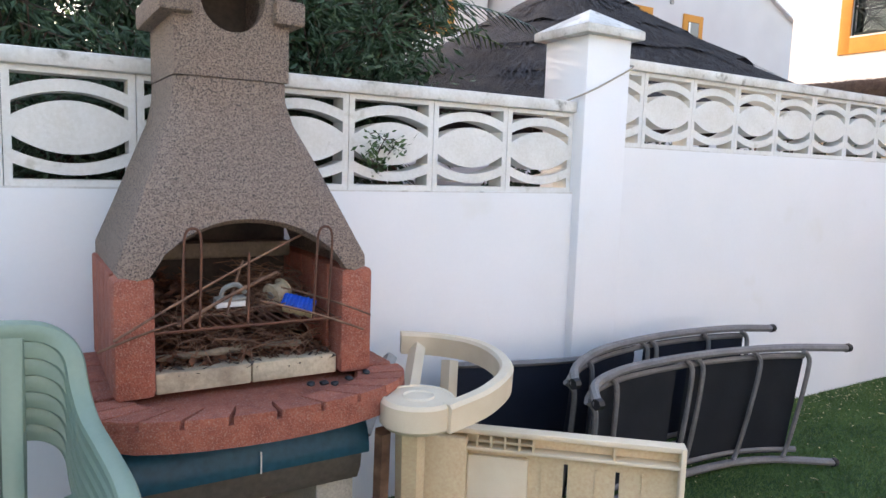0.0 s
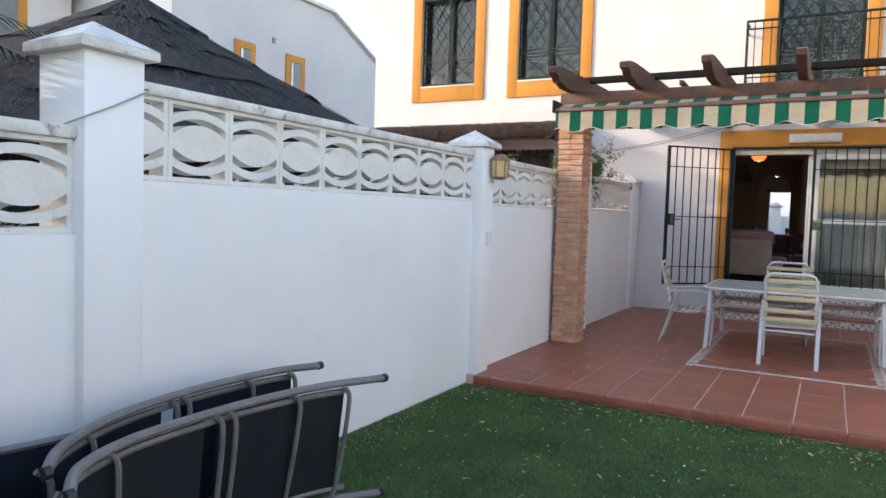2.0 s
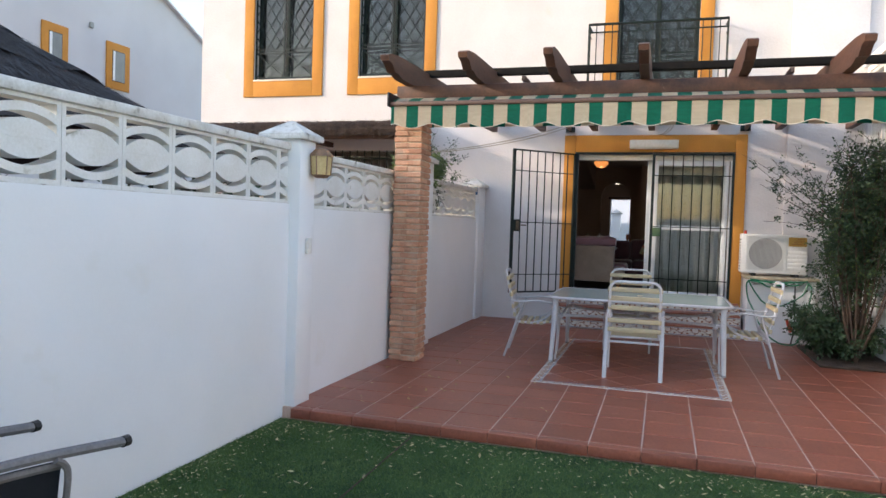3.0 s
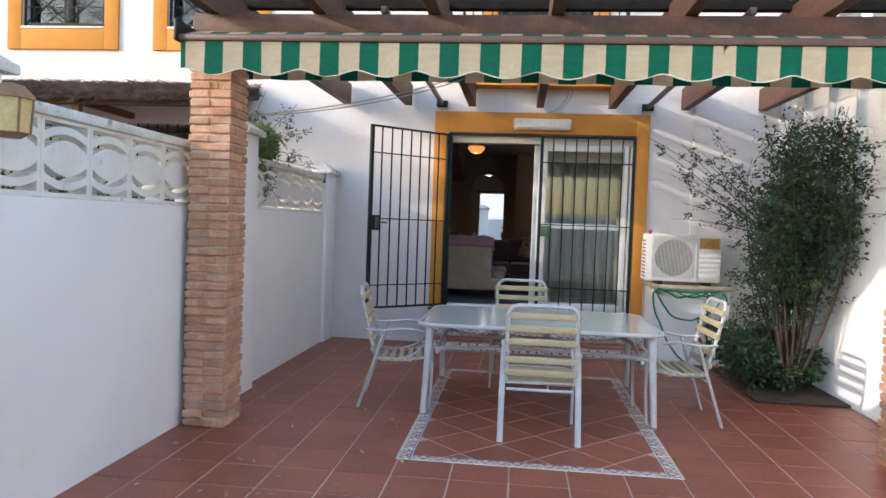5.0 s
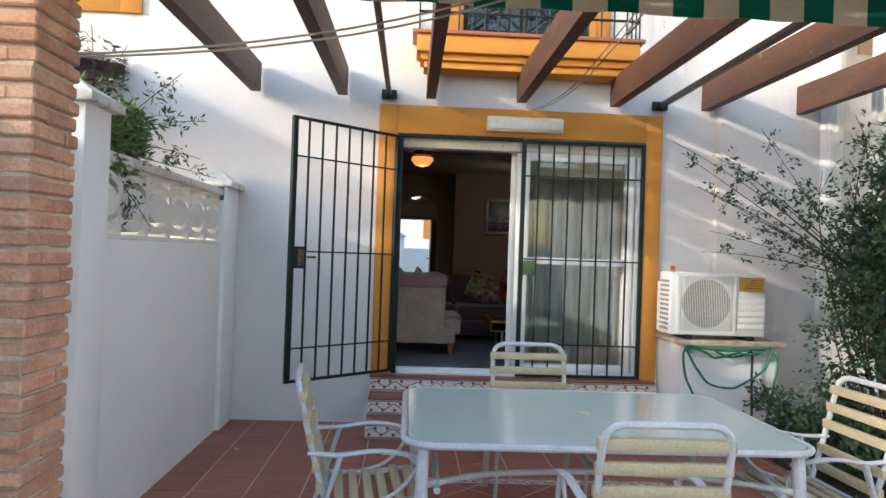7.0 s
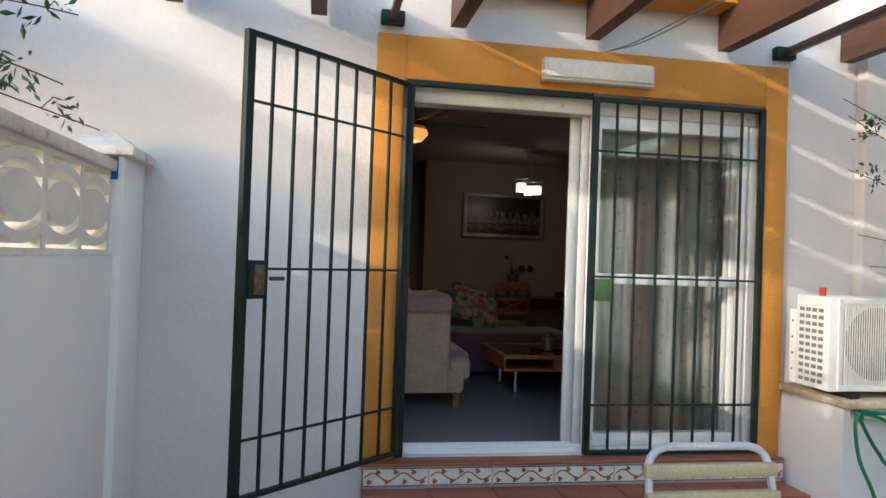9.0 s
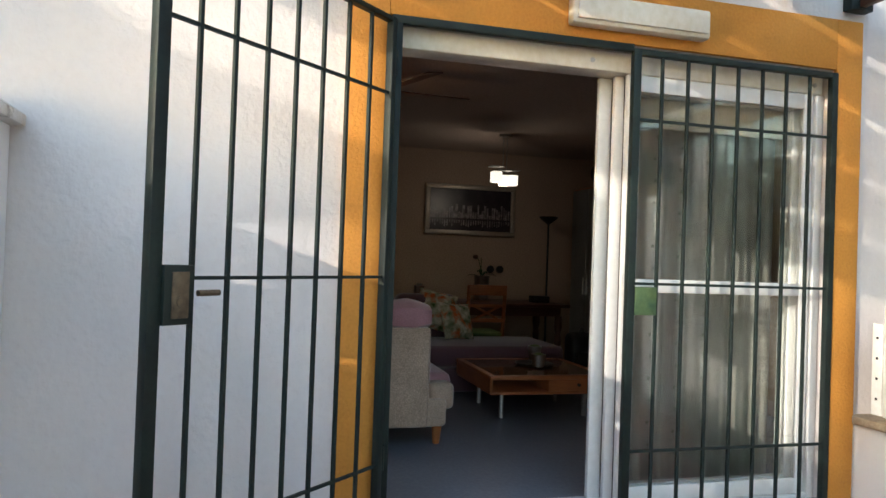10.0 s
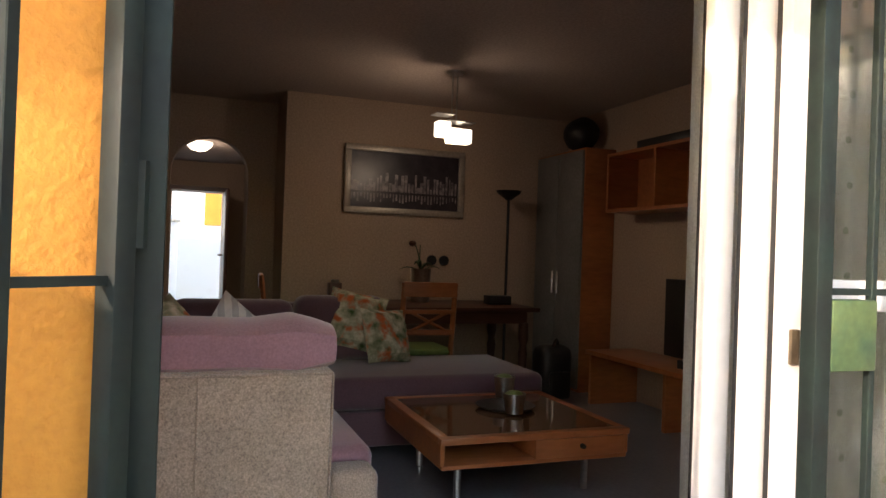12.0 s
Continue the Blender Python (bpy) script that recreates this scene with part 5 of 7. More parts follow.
for p, q, r in (((-0.08, 2.13, 0.99), (0.55, 2.3, 1.27), 0.004), ((0.1, 2.2, 1.0), (0.42, 2.25, 1.14), 0.006), ((0.35, 2.2, 1.06), (0.68, 2.14, 0.95), 0.004), ((-0.12, 2.14, 0.96), (0.2, 2.25, 1.02), 0.004), ((0.45, 2.3, 1.08), (0.70, 2.13, 1.0), 0.003), ((0.25, 2.22, 1.02), (0.35, 2.4, 1.16), 0.004)):
    m = (Vector(p) + Vector(q)) / 2 + Vector((0, 0, 0.015))
    tagged(new("stick", finish(tube(B(), bez(p, m, q, 6), r, 5), "stick", TWIG)), "long dry stick poking out of the barbecue", "stick", "barbecue sticks")
log_ = tagged(new("charred_branch", finish(tube(B(), spline([(0.06, 2.32, 0.875), (0.2, 2.29, 0.885), (0.36, 2.33, 0.88), (0.52, 2.30, 0.885)]), [0.009 + 0.002 * (i % 3) for i in range(19)], 7), "charred_branch", SMOKED)), "pale weathered branch lying on the hearth", "branch")

brush = thing("scrubbing_brush", (0.50, 2.33, 1.02), "blue-backed scrubbing brush lying on the grill", "brush")
place(brush, pose(0, 0, 0))
bm = box(B(), -0.055, 0.055, -0.027, 0.027, 0.022, 0.038, 0.008)
part("back", bm, BLUE_BRISTLE, brush, "bright blue plastic back")
for k in range(7):
    part("ridge", box(B(), -0.046 + 0.014 * k, -0.04 + 0.014 * k, -0.022, 0.022, 0.038, 0.045, 0.002), BLUE_BRISTLE, brush)
part("bristles", box(B(), -0.05, 0.05, -0.023, 0.023, -0.012, 0.022, 0.004), BRISTLE, brush, "cream bristles")
place(brush, pose(0.50, 2.27, 1.012, 46, 12, -30))
iron = thing("wire_brush", (0.3, 2.35, 1.01), "grey hand brush with pale bristles on the grill", "brush")
place(iron, pose(0, 0, 0))
part("block", box(B(), -0.05, 0.05, -0.018, 0.018, 0.018, 0.032, 0.006), GREY_PLASTIC, iron)
part("bristles", box(B(), -0.048, 0.048, -0.016, 0.016, 0.0, 0.018, 0.002), ALU, iron, "white bristles")
part("handle", tube(B(), spline([(-0.03, 0, 0.032), (-0.02, 0, 0.06), (0.02, 0, 0.07), (0.05, 0, 0.04)]), 0.008, 6), GREY_PLASTIC, iron)
place(iron, pose(0.28, 2.30, 1.03, 8, 0, 6))
reel = thing("cord_reel", (0.45, 2.45, 1.03), "small dirty reel of grey cord", "reel")
place(reel, pose(0, 0, 0))
part("spool", lathe(B(), [(0.04, -0.03), (0.042, -0.024), (0.03, -0.022), (0.03, 0.022), (0.042, 0.024), (0.04, 0.03)], n=16), FIRE, reel)
part("hub", lathe(B(), [(0.014, -0.034), (0.014, 0.034)], n=10), GREY_PLASTIC, reel)
place(reel, pose(0.47, 2.40, 1.045, 0, 75, 25))
for k, (x, y) in enumerate(((0.62, 2.12), (0.56, 2.09), (0.70, 2.16), (0.53, 2.11), (0.49, 2.12))):
    bm = B()
    bmesh.ops.create_icosphere(bm, subdivisions=2, radius=0.014)
    for v in bm.verts:
        v.co += v.co.normalized() * noise.noise(v.co * 60 + Vector((k, 0, 0))) * 0.006
        v.co.z *= 0.6
        v.co += Vector((x, y, 0.797))
    tagged(new("charcoal", finish(bm, "charcoal", BLACK)), "small black lump of charcoal on the shelf", "charcoal", "charcoal lumps")

roll = thing("vinyl_roll", (0.33, 2.1, 0.5), "rolled blue and taupe vinyl sheet under the barbecue", "vinyl roll")
bm = B()
pr = [(2.30 + (0.10 + 0.006 * t) * math.cos(t) * 0.9, 0.52 + (0.10 + 0.006 * t) * math.sin(t)) for t in [k * 0.35 for k in range(30)]]
rows = [[bm.verts.new((x, y, z)) for y, z in pr] for x in (-0.08, 0.69)]
for k in range(len(pr) - 1):
    bm.faces.new((rows[0][k], rows[0][k + 1], rows[1][k + 1], rows[1][k]))
bmesh.ops.solidify(bm, geom=bm.faces, thickness=0.004)
part("inner_sheet", bm, VINYL_TAUPE, roll, "taupe underside")
bm = B()
fl = [(2.34, 0.665), (2.25, 0.675), (2.16, 0.64), (2.125, 0.575), (2.12, 0.53)]
rows = [[bm.verts.new((x, p.y, p.z)) for p in spline([(0, *q) for q in fl], 4)] for x in (-0.09, 0.70)]
for k in range(len(rows[0]) - 1):
    bm.faces.new((rows[0][k], rows[0][k + 1], rows[1][k + 1], rows[1][k]))
bmesh.ops.solidify(bm, geom=bm.faces, thickness=0.005)
part("outer_flap", bm, VINYL_BLUE, roll, "faded blue upper sheet")
part("seam", box(B(), 0.326, 0.330, 2.112, 2.118, 0.53, 0.60), ALU, roll)

# stacked green plastic chairs


def band(path, inward, width, lip):
    """Moulded rim along a path: a rounded face turned in by width and a lip turned back."""
    bm = B()
    prev = None
    for i, p in enumerate(path):
        t = (path[min(i + 1, len(path) - 1)] - path[max(i - 1, 0)]).normalized()
        k = inward[i].normalized()
        k = (k - t * k.dot(t)).normalized()
        n = k.cross(t) if path[-1].x > 0 else t.cross(k)
        row = [bm.verts.new(p + k * a - n * c) for a, c in ((width + 0.004, 0.016), (width, 0.004), (width * 0.6, 0.0), (0.016, 0.001), (0.006, 0.005), (0.001, 0.016), (0.0, lip))]
        if prev:
            for j in range(6):
                bm.faces.new((prev[j], prev[j + 1], row[j + 1], row[j]))
        prev = row
    bmesh.ops.recalc_face_normals(bm, faces=bm.faces)
    bmesh.ops.solidify(bm, geom=bm.faces, thickness=0.004)
    return bm


def mono_chair():
    """Armchair that faces -y: slatted back, rim that sweeps from the top rail into the arms."""
    c = thing("plastic_chair", (0, 0, 0), "pale green moulded plastic armchair in a stack", "chair", "stacked plastic chairs")
    for sx in (1, -1):
        knots = [(0.0, 0.30, 0.905), (0.10, 0.298, 0.903), (0.18, 0.292, 0.892), (0.235, 0.280, 0.862), (0.262, 0.262, 0.815), (0.270, 0.235, 0.745), (0.280, 0.18, 0.685), (0.292, 0.08, 0.657), (0.300, -0.05, 0.642), (0.302, -0.15, 0.628), (0.302, -0.215, 0.585), (0.300, -0.245, 0.50), (0.300, -0.265, 0.38), (0.300, -0.29, 0.0)]
        path = spline([(sx * x, y, z) for x, y, z in knots], 5)
        inn = [Vector((0, 0, -1)).lerp(Vector((-sx, 0, 0)), min(1, max(0, (abs(p.x) - 0.14) / 0.12))) for p in path]
        part("arm_rim", band(path, inn, 0.046, 0.034), GREEN_PLASTIC, c)
        stile = spline([(sx * 0.135, 0.289, 0.865), (sx * 0.128, 0.25, 0.70), (sx * 0.122, 0.20, 0.52), (sx * 0.12, 0.17, 0.43)], 5)
        part("stile", band(stile, [Vector((-sx, 0, 0))] * len(stile), 0.05, 0.02), GREEN_PLASTIC, c)
        part("back_leg", tube(B(), [(sx * 0.225, 0.22, 0.46), (sx * 0.25, 0.27, 0.22), (sx * 0.265, 0.32, 0.0)], [0.030, 0.028, 0.022], 8, flat=0.6), GREEN_PLASTIC, c)
    for k in range(2):
        x = -0.035 + 0.07 * k
        slat = spline([(x - 0.024, 0.292, 0.862), (x - 0.024, 0.258, 0.70), (x - 0.024, 0.21, 0.52), (x - 0.024, 0.19, 0.43)], 4)
        part("slat", band(slat, [Vector((1, 0, 0))] * len(slat), 0.046, 0.014), GREEN_PLASTIC, c)
    part("seat", box(B(), -0.235, 0.235, -0.26, 0.21, 0.418, 0.436, 0.008), GREEN_PLASTIC, c)
    return c


ch = mono_chair()
base = pose(-0.405, 1.74, LAWN_Z, 0, 0, 4)
place(ch, base)
for k in range(1, 7):
    copy_thing(ch, base @ pose(0, -0.004 * k, 0.044 * k))

# upturned beige plastic lounger
bc = thing("upturned_plastic_chair", (1.3, 1.95, LAWN_Z), "beige plastic garden chair lying tipped on its side", "chair")
PA, PB = Vector((1.64, 1.60, 0)), Vector((0.98, 2.18, 0))
ux = (PB - PA).normalized()
un = Vector((-ux.y, ux.x, 0))
if un.dot(Vector((-1, -1, 0))) < 0:
    un = -un
PL = (PB - PA).length


def panel_box(u0, u1, d0, d1, z0, z1, bev=0.0):
    bm = box(B(), u0, u1, d0, d1, z0, z1, bev)
    m = Matrix(((ux.x, un.x, 0, PA.x), (ux.y, un.y, 0, PA.y), (0, 0, 1, 0), (0, 0, 0, 1)))
    bmesh.ops.transform(bm, matrix=m, verts=bm.verts)
    return bm


# panel with two upright slots, rim, ribs
for u0, u1, z0, z1 in ((0, 0.20, -0.07, 0.50), (0.20, 0.215, 0.45, 0.50), (0.215, 0.38, -0.07, 0.50), (0.38, 0.395, 0.46, 0.50), (0.395, PL, -0.07, 0.50)):
    part("panel", panel_box(u0, u1, -0.006, 0.006, z0, z1), BEIGE_PLASTIC, bc)
part("rim", panel_box(0, PL, -0.006, 0.05, 0.555, 0.575, 0.004), CREAM_PLASTIC, bc)
part("rim", panel_box(0, PL, -0.006, 0.05, 0.495, 0.507, 0.003), CREAM_PLASTIC, bc)
part("rim", panel_box(0, PL, -0.008, -0.002, 0.507, 0.556), BEIGE_PLASTIC, bc)
part("rim", panel_box(-0.012, 0.006, -0.01, 0.055, -0.07, 0.575, 0.004), CREAM_PLASTIC, bc)
for u in (0.22, 0.50, 0.55, 0.60, 0.65, 0.70):
    part("rib", panel_box(u, u + 0.008, 0.0, 0.045, 0.507, 0.556), BEIGE_PLASTIC, bc)
part("rib", panel_box(0.50, 0.70, 0.0, 0.042, 0.528, 0.534), BEIGE_PLASTIC, bc)
for u in (0.12, 0.28, 0.47):
    part("rib", panel_box(u, u + 0.006, 0.004, 0.012, -0.07, 0.45), BEIGE_PLASTIC, bc)
part("inner_panel", panel_box(0.52, 0.74, 0.006, 0.03, -0.07, 0.47, 0.008), CREAM_PLASTIC, bc)
part("inner_panel", panel_box(0.74, PL + 0.05, 0.006, 0.06, -0.07, 0.54, 0.01), BEIGE_PLASTIC, bc)
loop = spline([(0.84, 1.86, 0.715), (1.02, 1.90, 0.735), (1.22, 2.06, 0.735), (1.32, 2.26, 0.735), (1.33, 2.45, 0.735), (1.24, 2.60, 0.735), (1.10, 2.66, 0.745)], 6)
bm = B()
rings = []
for i, p in enumerate(loop):
    d = (loop[min(i + 1, len(loop) - 1)] - loop[max(i - 1, 0)]).normalized()
    s = Vector((d.y, -d.x, 0))
    rings.append([bm.verts.new(p + s * a + Vector((0, 0, b))) for a, b in ((0.022, -0.05), (0.026, 0.03), (0.016, 0.042), (-0.016, 0.042), (-0.026, 0.03), (-0.022, -0.05))])
for a, b in zip(rings, rings[1:]):
    for k in range(6):
        bm.faces.new((a[k], a[(k + 1) % 6], b[(k + 1) % 6], b[k]))
bm.faces.new(rings[0])
bm.faces.new(rings[-1][::-1])
part("arm_loop", bm, CREAM_PLASTIC, bc, "curved cream armrest")
hub = part("hinge_disc", lathe(B(), [(0.11, 0.66), (0.125, 0.675), (0.125, 0.745), (0.115, 0.757), (0.108, 0.757), (0.106, 0.753), (0.055, 0.755), (0.05, 0.760), (0.044, 0.755), (0.0001, 0.755)], (0.80, 1.97, 0), 28), CREAM_PLASTIC, bc, "round cream hinge cover")
part("strut", tube(B(), [(1.16, 2.62, 0.72), (0.93, 2.30, 0.50)], 0.035, 4), CREAM_PLASTIC, bc)
part("strut", tube(B(), [(1.02, 2.60, 0.70), (0.80, 2.38, 0.48)], 0.03, 4), GREY_PLASTIC, bc)
part("strut", tube(B(), [(1.22, 2.45, 0.70), (1.15, 2.35, 0.35)], 0.035, 4), CREAM_PLASTIC, bc)
part("leg", tube(B(), [(0.78, 1.98, 0.66), (0.86, 2.12, 0.30), (0.88, 2.15, -0.06)], 0.05, 6), BEIGE_PLASTIC, bc)
part("leg", tube(B(), [(0.72, 2.06, 0.62), (0.78, 2.2, -0.06)], 0.03, 6), TWIG, bc)


def lounger(shift, top_rail, low_rail, mesh_mat, label):
    L = thing("sun_lounger", (low_rail[0][0], low_rail[0][1], LAWN_Z), label, "sun lounger", "folded sun loungers")
    up, lo = spline(top_rail, 5), spline(low_rail, 5)
    part("side_rail", tube(B(), up, 0.021, 8), LOUNGE_TUBE, L)
    part("side_rail", tube(B(), lo, 0.021, 8), LOUNGE_TUBE, L)
    for e in (up[0], up[-1], lo[-1]):
        part("end_cap", tube(B(), [e - Vector((0.012, 0, 0)), e + Vector((0.016, 0, 0))], 0.024, 8), BLACK, L)
    inner = [p + Vector((0, 0.03, -0.052)) for p in up[3:-3]]
    part("inner_rail", tube(B(), inner, 0.017, 8), LOUNGE_TUBE, L)
    part("inner_rail", tube(B(), [p + Vector((0, 0.02, 0.055)) for p in lo[3:-3]], 0.017, 8), LOUNGE_TUBE, L)
    n = len(up)

    def below(p):
        for q, w in zip(lo, lo[1:]):
            if q.x <= p.x <= w.x:
                return q.lerp(w, (p.x - q.x) / max(1e-6, w.x - q.x))
        return lo[0].copy() if p.x < lo[0].x else lo[-1].copy()

    for f in (0.07, 0.30, 0.57, 0.60, 0.78, 0.93):
        a = up[int(f * (n - 1))]
        b = below(a)
        run = [a + Vector((-0.05, 0, -0.015)), a + Vector((-0.015, -0.004, -0.04)), a + Vector((0, -0.008, -0.10)), (a + b) / 2 + Vector((0.004, -0.012, 0)), b + Vector((0, -0.004, 0.08)), b + Vector((-0.03, 0, 0.02))]
        part("cross_tube", tube(B(), spline(run, 4), 0.013, 6), LOUNGE_TUBE, L)
    for f0, f1 in ((0.06, 0.54), (0.59, 0.92)):
        bm = B()
        prev = None
        for k in range(11):
            f = f0 + (f1 - f0) * k / 10
            a = up[int(f * (n - 1))]
            b = below(a)
            b = Vector((a.x, b.y, b.z))
            col = [bm.verts.new(a.lerp(b, 0.05 + 0.9 * q / 6) + Vector((0, 0.02, 0))) for q in range(7)]
            if prev:
                for q in range(6):
                    bm.faces.new((prev[q], prev[q + 1], col[q + 1], col[q]))
            prev = col
        bmesh.ops.solidify(bm, geom=bm.faces, thickness=0.004)
        part("fabric", bm, mesh_mat, L, "dark mesh fabric panel")
    return L


lounger(0, [(1.63, 2.0, 0.59), (1.78, 2.17, 0.60), (2.05, 2.27, 0.605), (2.41, 2.31, 0.60), (2.79, 2.29, 0.60), (3.17, 2.21, 0.60), (3.5, 2.06, 0.60)],
        [(1.68, 2.12, -0.055), (1.95, 2.28, -0.055), (2.41, 2.36, -0.055), (2.93, 2.35, -0.055), (3.25, 2.26, -0.055), (3.52, 2.08, -0.055)], LOUNGE_MESH_D, "dark mesh sun lounger with grey tubular frame lying on its side")
lounger(1, [(1.66, 2.17, 0.62), (1.82, 2.34, 0.625), (2.1, 2.50, 0.625), (2.41, 2.58, 0.625), (2.8, 2.62, 0.62), (3.21, 2.58, 0.62), (3.46, 2.48, 0.62)],
        [(1.72, 2.3, -0.055), (1.95, 2.45, -0.055), (2.41, 2.62, -0.055), (2.93, 2.66, -0.055), (3.25, 2.6, -0.055), (3.46, 2.5, -0.055)], LOUNGE_MESH, "dark mesh sun lounger with grey frame leaning behind another")
nv = thing("navy_lounger_back", (1.9, 2.7, LAWN_Z), "navy mesh lounger panel leaning against the garden wall", "sun lounger", "folded sun loungers")
bm = B()
prev = None
for k in range(13):
    x = 1.36 + 1.10 * k / 12
    yb = 2.62 - 0.10 * math.sin(k / 12 * math.pi * 0.8)
    col = [bm.verts.new((x, yb + 0.10 * q / 4, -0.07 + (0.66 - 0.004 * k) * q / 4)) for q in range(5)]
    if prev:
        for q in range(4):
            bm.faces.new((prev[q], prev[q + 1], col[q + 1], col[q]))
    prev = col
bmesh.ops.solidify(bm, geom=bm.faces, thickness=0.006)
part("fabric", bm, LOUNGE_MESH, nv)
part("edge_tube", tube(B(), [(1.36 + 1.10 * k / 12, 2.72 - 0.10 * math.sin(k / 12 * math.pi * 0.8), 0.59 - 0.004 * k) for k in range(13)], 0.016, 6), LOUNGE_TUBE, nv)

# ---- living room ----
FZ = 0.465
solid("floor_living", box(B(), 12.79, 22.0, -2.2, 3.6, FZ - 0.15, FZ), INT_FLOOR, "grey-blue polished floor tiles", "floor")
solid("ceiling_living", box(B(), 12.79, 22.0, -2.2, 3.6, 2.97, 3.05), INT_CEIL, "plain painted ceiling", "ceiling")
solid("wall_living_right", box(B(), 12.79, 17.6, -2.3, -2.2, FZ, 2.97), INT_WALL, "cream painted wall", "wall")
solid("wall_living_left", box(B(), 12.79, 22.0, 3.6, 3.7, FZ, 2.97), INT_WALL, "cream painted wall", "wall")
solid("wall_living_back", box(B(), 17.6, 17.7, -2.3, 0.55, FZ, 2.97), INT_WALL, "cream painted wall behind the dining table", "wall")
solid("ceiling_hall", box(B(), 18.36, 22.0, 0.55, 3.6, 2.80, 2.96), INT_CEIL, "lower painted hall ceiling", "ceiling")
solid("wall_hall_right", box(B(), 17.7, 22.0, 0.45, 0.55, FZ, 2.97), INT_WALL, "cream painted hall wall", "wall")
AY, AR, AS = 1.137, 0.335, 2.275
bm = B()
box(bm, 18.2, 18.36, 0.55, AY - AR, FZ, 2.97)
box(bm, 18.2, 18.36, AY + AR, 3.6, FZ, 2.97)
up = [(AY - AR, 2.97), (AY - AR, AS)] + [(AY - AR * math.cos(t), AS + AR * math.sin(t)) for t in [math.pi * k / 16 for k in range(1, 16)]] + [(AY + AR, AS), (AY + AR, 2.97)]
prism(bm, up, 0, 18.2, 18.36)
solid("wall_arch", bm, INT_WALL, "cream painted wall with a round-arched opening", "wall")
bm = prism(B(), [(16.0, 2.97), (18.2, 2.97), (18.2, 2.45)], 1, 1.62, 3.6)
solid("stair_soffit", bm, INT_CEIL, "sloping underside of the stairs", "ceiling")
bm = B()
cells(bm, 0, 22.0, 22.15, -2.3, 3.7, FZ - 0.1, 3.05, [(0.83, 1.52, FZ, 2.39)])
solid("wall_hall_end", bm, INT_WALL, "cream painted hall wall with the street door", "wall")
fd = thing("door_2", (21.9, 0.82, FZ), "dark street door standing open", "door", kind="structure")
part("door_leaf", box(B(), 21.3, 21.98, 0.785, 0.83, FZ + 0.01, 2.38, 0.004), DARK_OAK, fd)
part("door_frame", box(B(), 21.96, 22.0, 0.76, 1.58, 2.39, 2.45), DARK_OAK, fd)
part("door_handle", tube(B(), [(21.3, 0.85, 1.5), (21.3, 0.90, 1.5), (21.38, 0.90, 1.5)], 0.012, 6), BRASS, fd, "brass handle")
# street side beyond the hall
solid("street_wall", box(B(), 26.2, 26.35, -4, 8, -0.12, 1.75), WHITE, "white street wall in sunlight", "wall")
post(25.9, 26.2, 1.45, 1.75, 2.05, name="street_post")
sh = thing("street_house", (34, 1, -0.12), "distant white house with an orange eave", "house")
part("wall", box(B(), 33, 38, -6, 9, -0.12, 5.0), WHITE, sh)
part("roof", prism(B(), [(32.5, 5.0), (38.5, 5.0), (35.5, 6.2)], 1, -6.2, 9.2), ROOF_TILE, sh)
part("window", box(B(), 32.95, 33.0, -0.4, 0.8, 2.2, 3.4), ORANGE, sh)

sofa = thing("sofa", (14.3, 1.5, FZ), "beige-grey tweed sofa with mauve back cushion", "sofa")
part("base", box(B(), 13.86, 14.75, 0.72, 2.55, FZ + 0.12, FZ + 0.30, 0.03), SOFA, sofa)
part("back", box(B(), 13.85, 14.05, 0.843, 2.55, FZ + 0.12, 1.222, 0.022, 3), SOFA, sofa)
part("seat_cushion", box(B(), 14.06, 14.80, 0.64, 2.5, FZ + 0.305, 0.90, 0.05, 3), MAUVE, sofa)
part("seat_side", box(B(), 13.90, 14.06, 0.66, 0.84, FZ + 0.22, 0.86, 0.04, 3), SOFA, sofa)
for pts in ([(13.848, 0.855, 0.60), (13.848, 0.855, 1.212), (13.848, 2.5, 1.212)], [(13.848, 1.28, 0.60), (13.848, 1.28, 1.212)]):
    part("piping", tube(B(), pts, 0.006, 6), SOFA, sofa)
bm = B()
prev = None
for k in range(25):
    y = 0.832 + 1.66 * k / 24
    end = min(1, k / 2.0, (24 - k) / 2.0)
    top = 1.378 + 0.005 * math.cos(k * 0.9) - 0.03 * (1 - end) + 0.022 * math.exp(-(k - 2) ** 2 / 3)
    d = 0.13 + 0.05 * end
    ring = [bm.verts.new((14.04 + d * math.cos(a) * (1 if math.cos(a) > 0 else 1.05), y, 1.285 + (top - 1.285) * (1 if math.sin(a) > 0 else 0.95) * math.copysign(abs(math.sin(a)) ** 0.6, math.sin(a)))) for a in [2 * math.pi * q / 16 for q in range(16)]]
    if prev:
        for q in range(16):
            bm.faces.new((prev[q], prev[(q + 1) % 16], ring[(q + 1) % 16], ring[q]))
    else:
        bm.faces.new(ring)
    prev = ring
bm.faces.new(prev[::-1])
part("back_cushion", bm, MAUVE, sofa, "mauve velvet back cushion")
for x in (13.93, 14.66):
    for y in (0.77, 2.45):
        part("leg", tube(B(), [(x, y, FZ + 0.12), (x + 0.01, y, FZ)], [0.035, 0.022], 8), CHERRY, sofa, "tapered wooden leg")
s2 = thing("corner_sofa", (15.8, 0.8, FZ), "dark mauve corner sofa with chaise", "sofa")
part("base", box(B(), 15.35, 16.35, -0.75, 2.6, FZ + 0.05, FZ + 0.26, 0.03), PURPLE, s2)
part("seat_cushion", box(B(), 15.33, 16.15, -0.77, 0.6, FZ + 0.262, FZ + 0.45, 0.05, 3), PURPLE, s2)
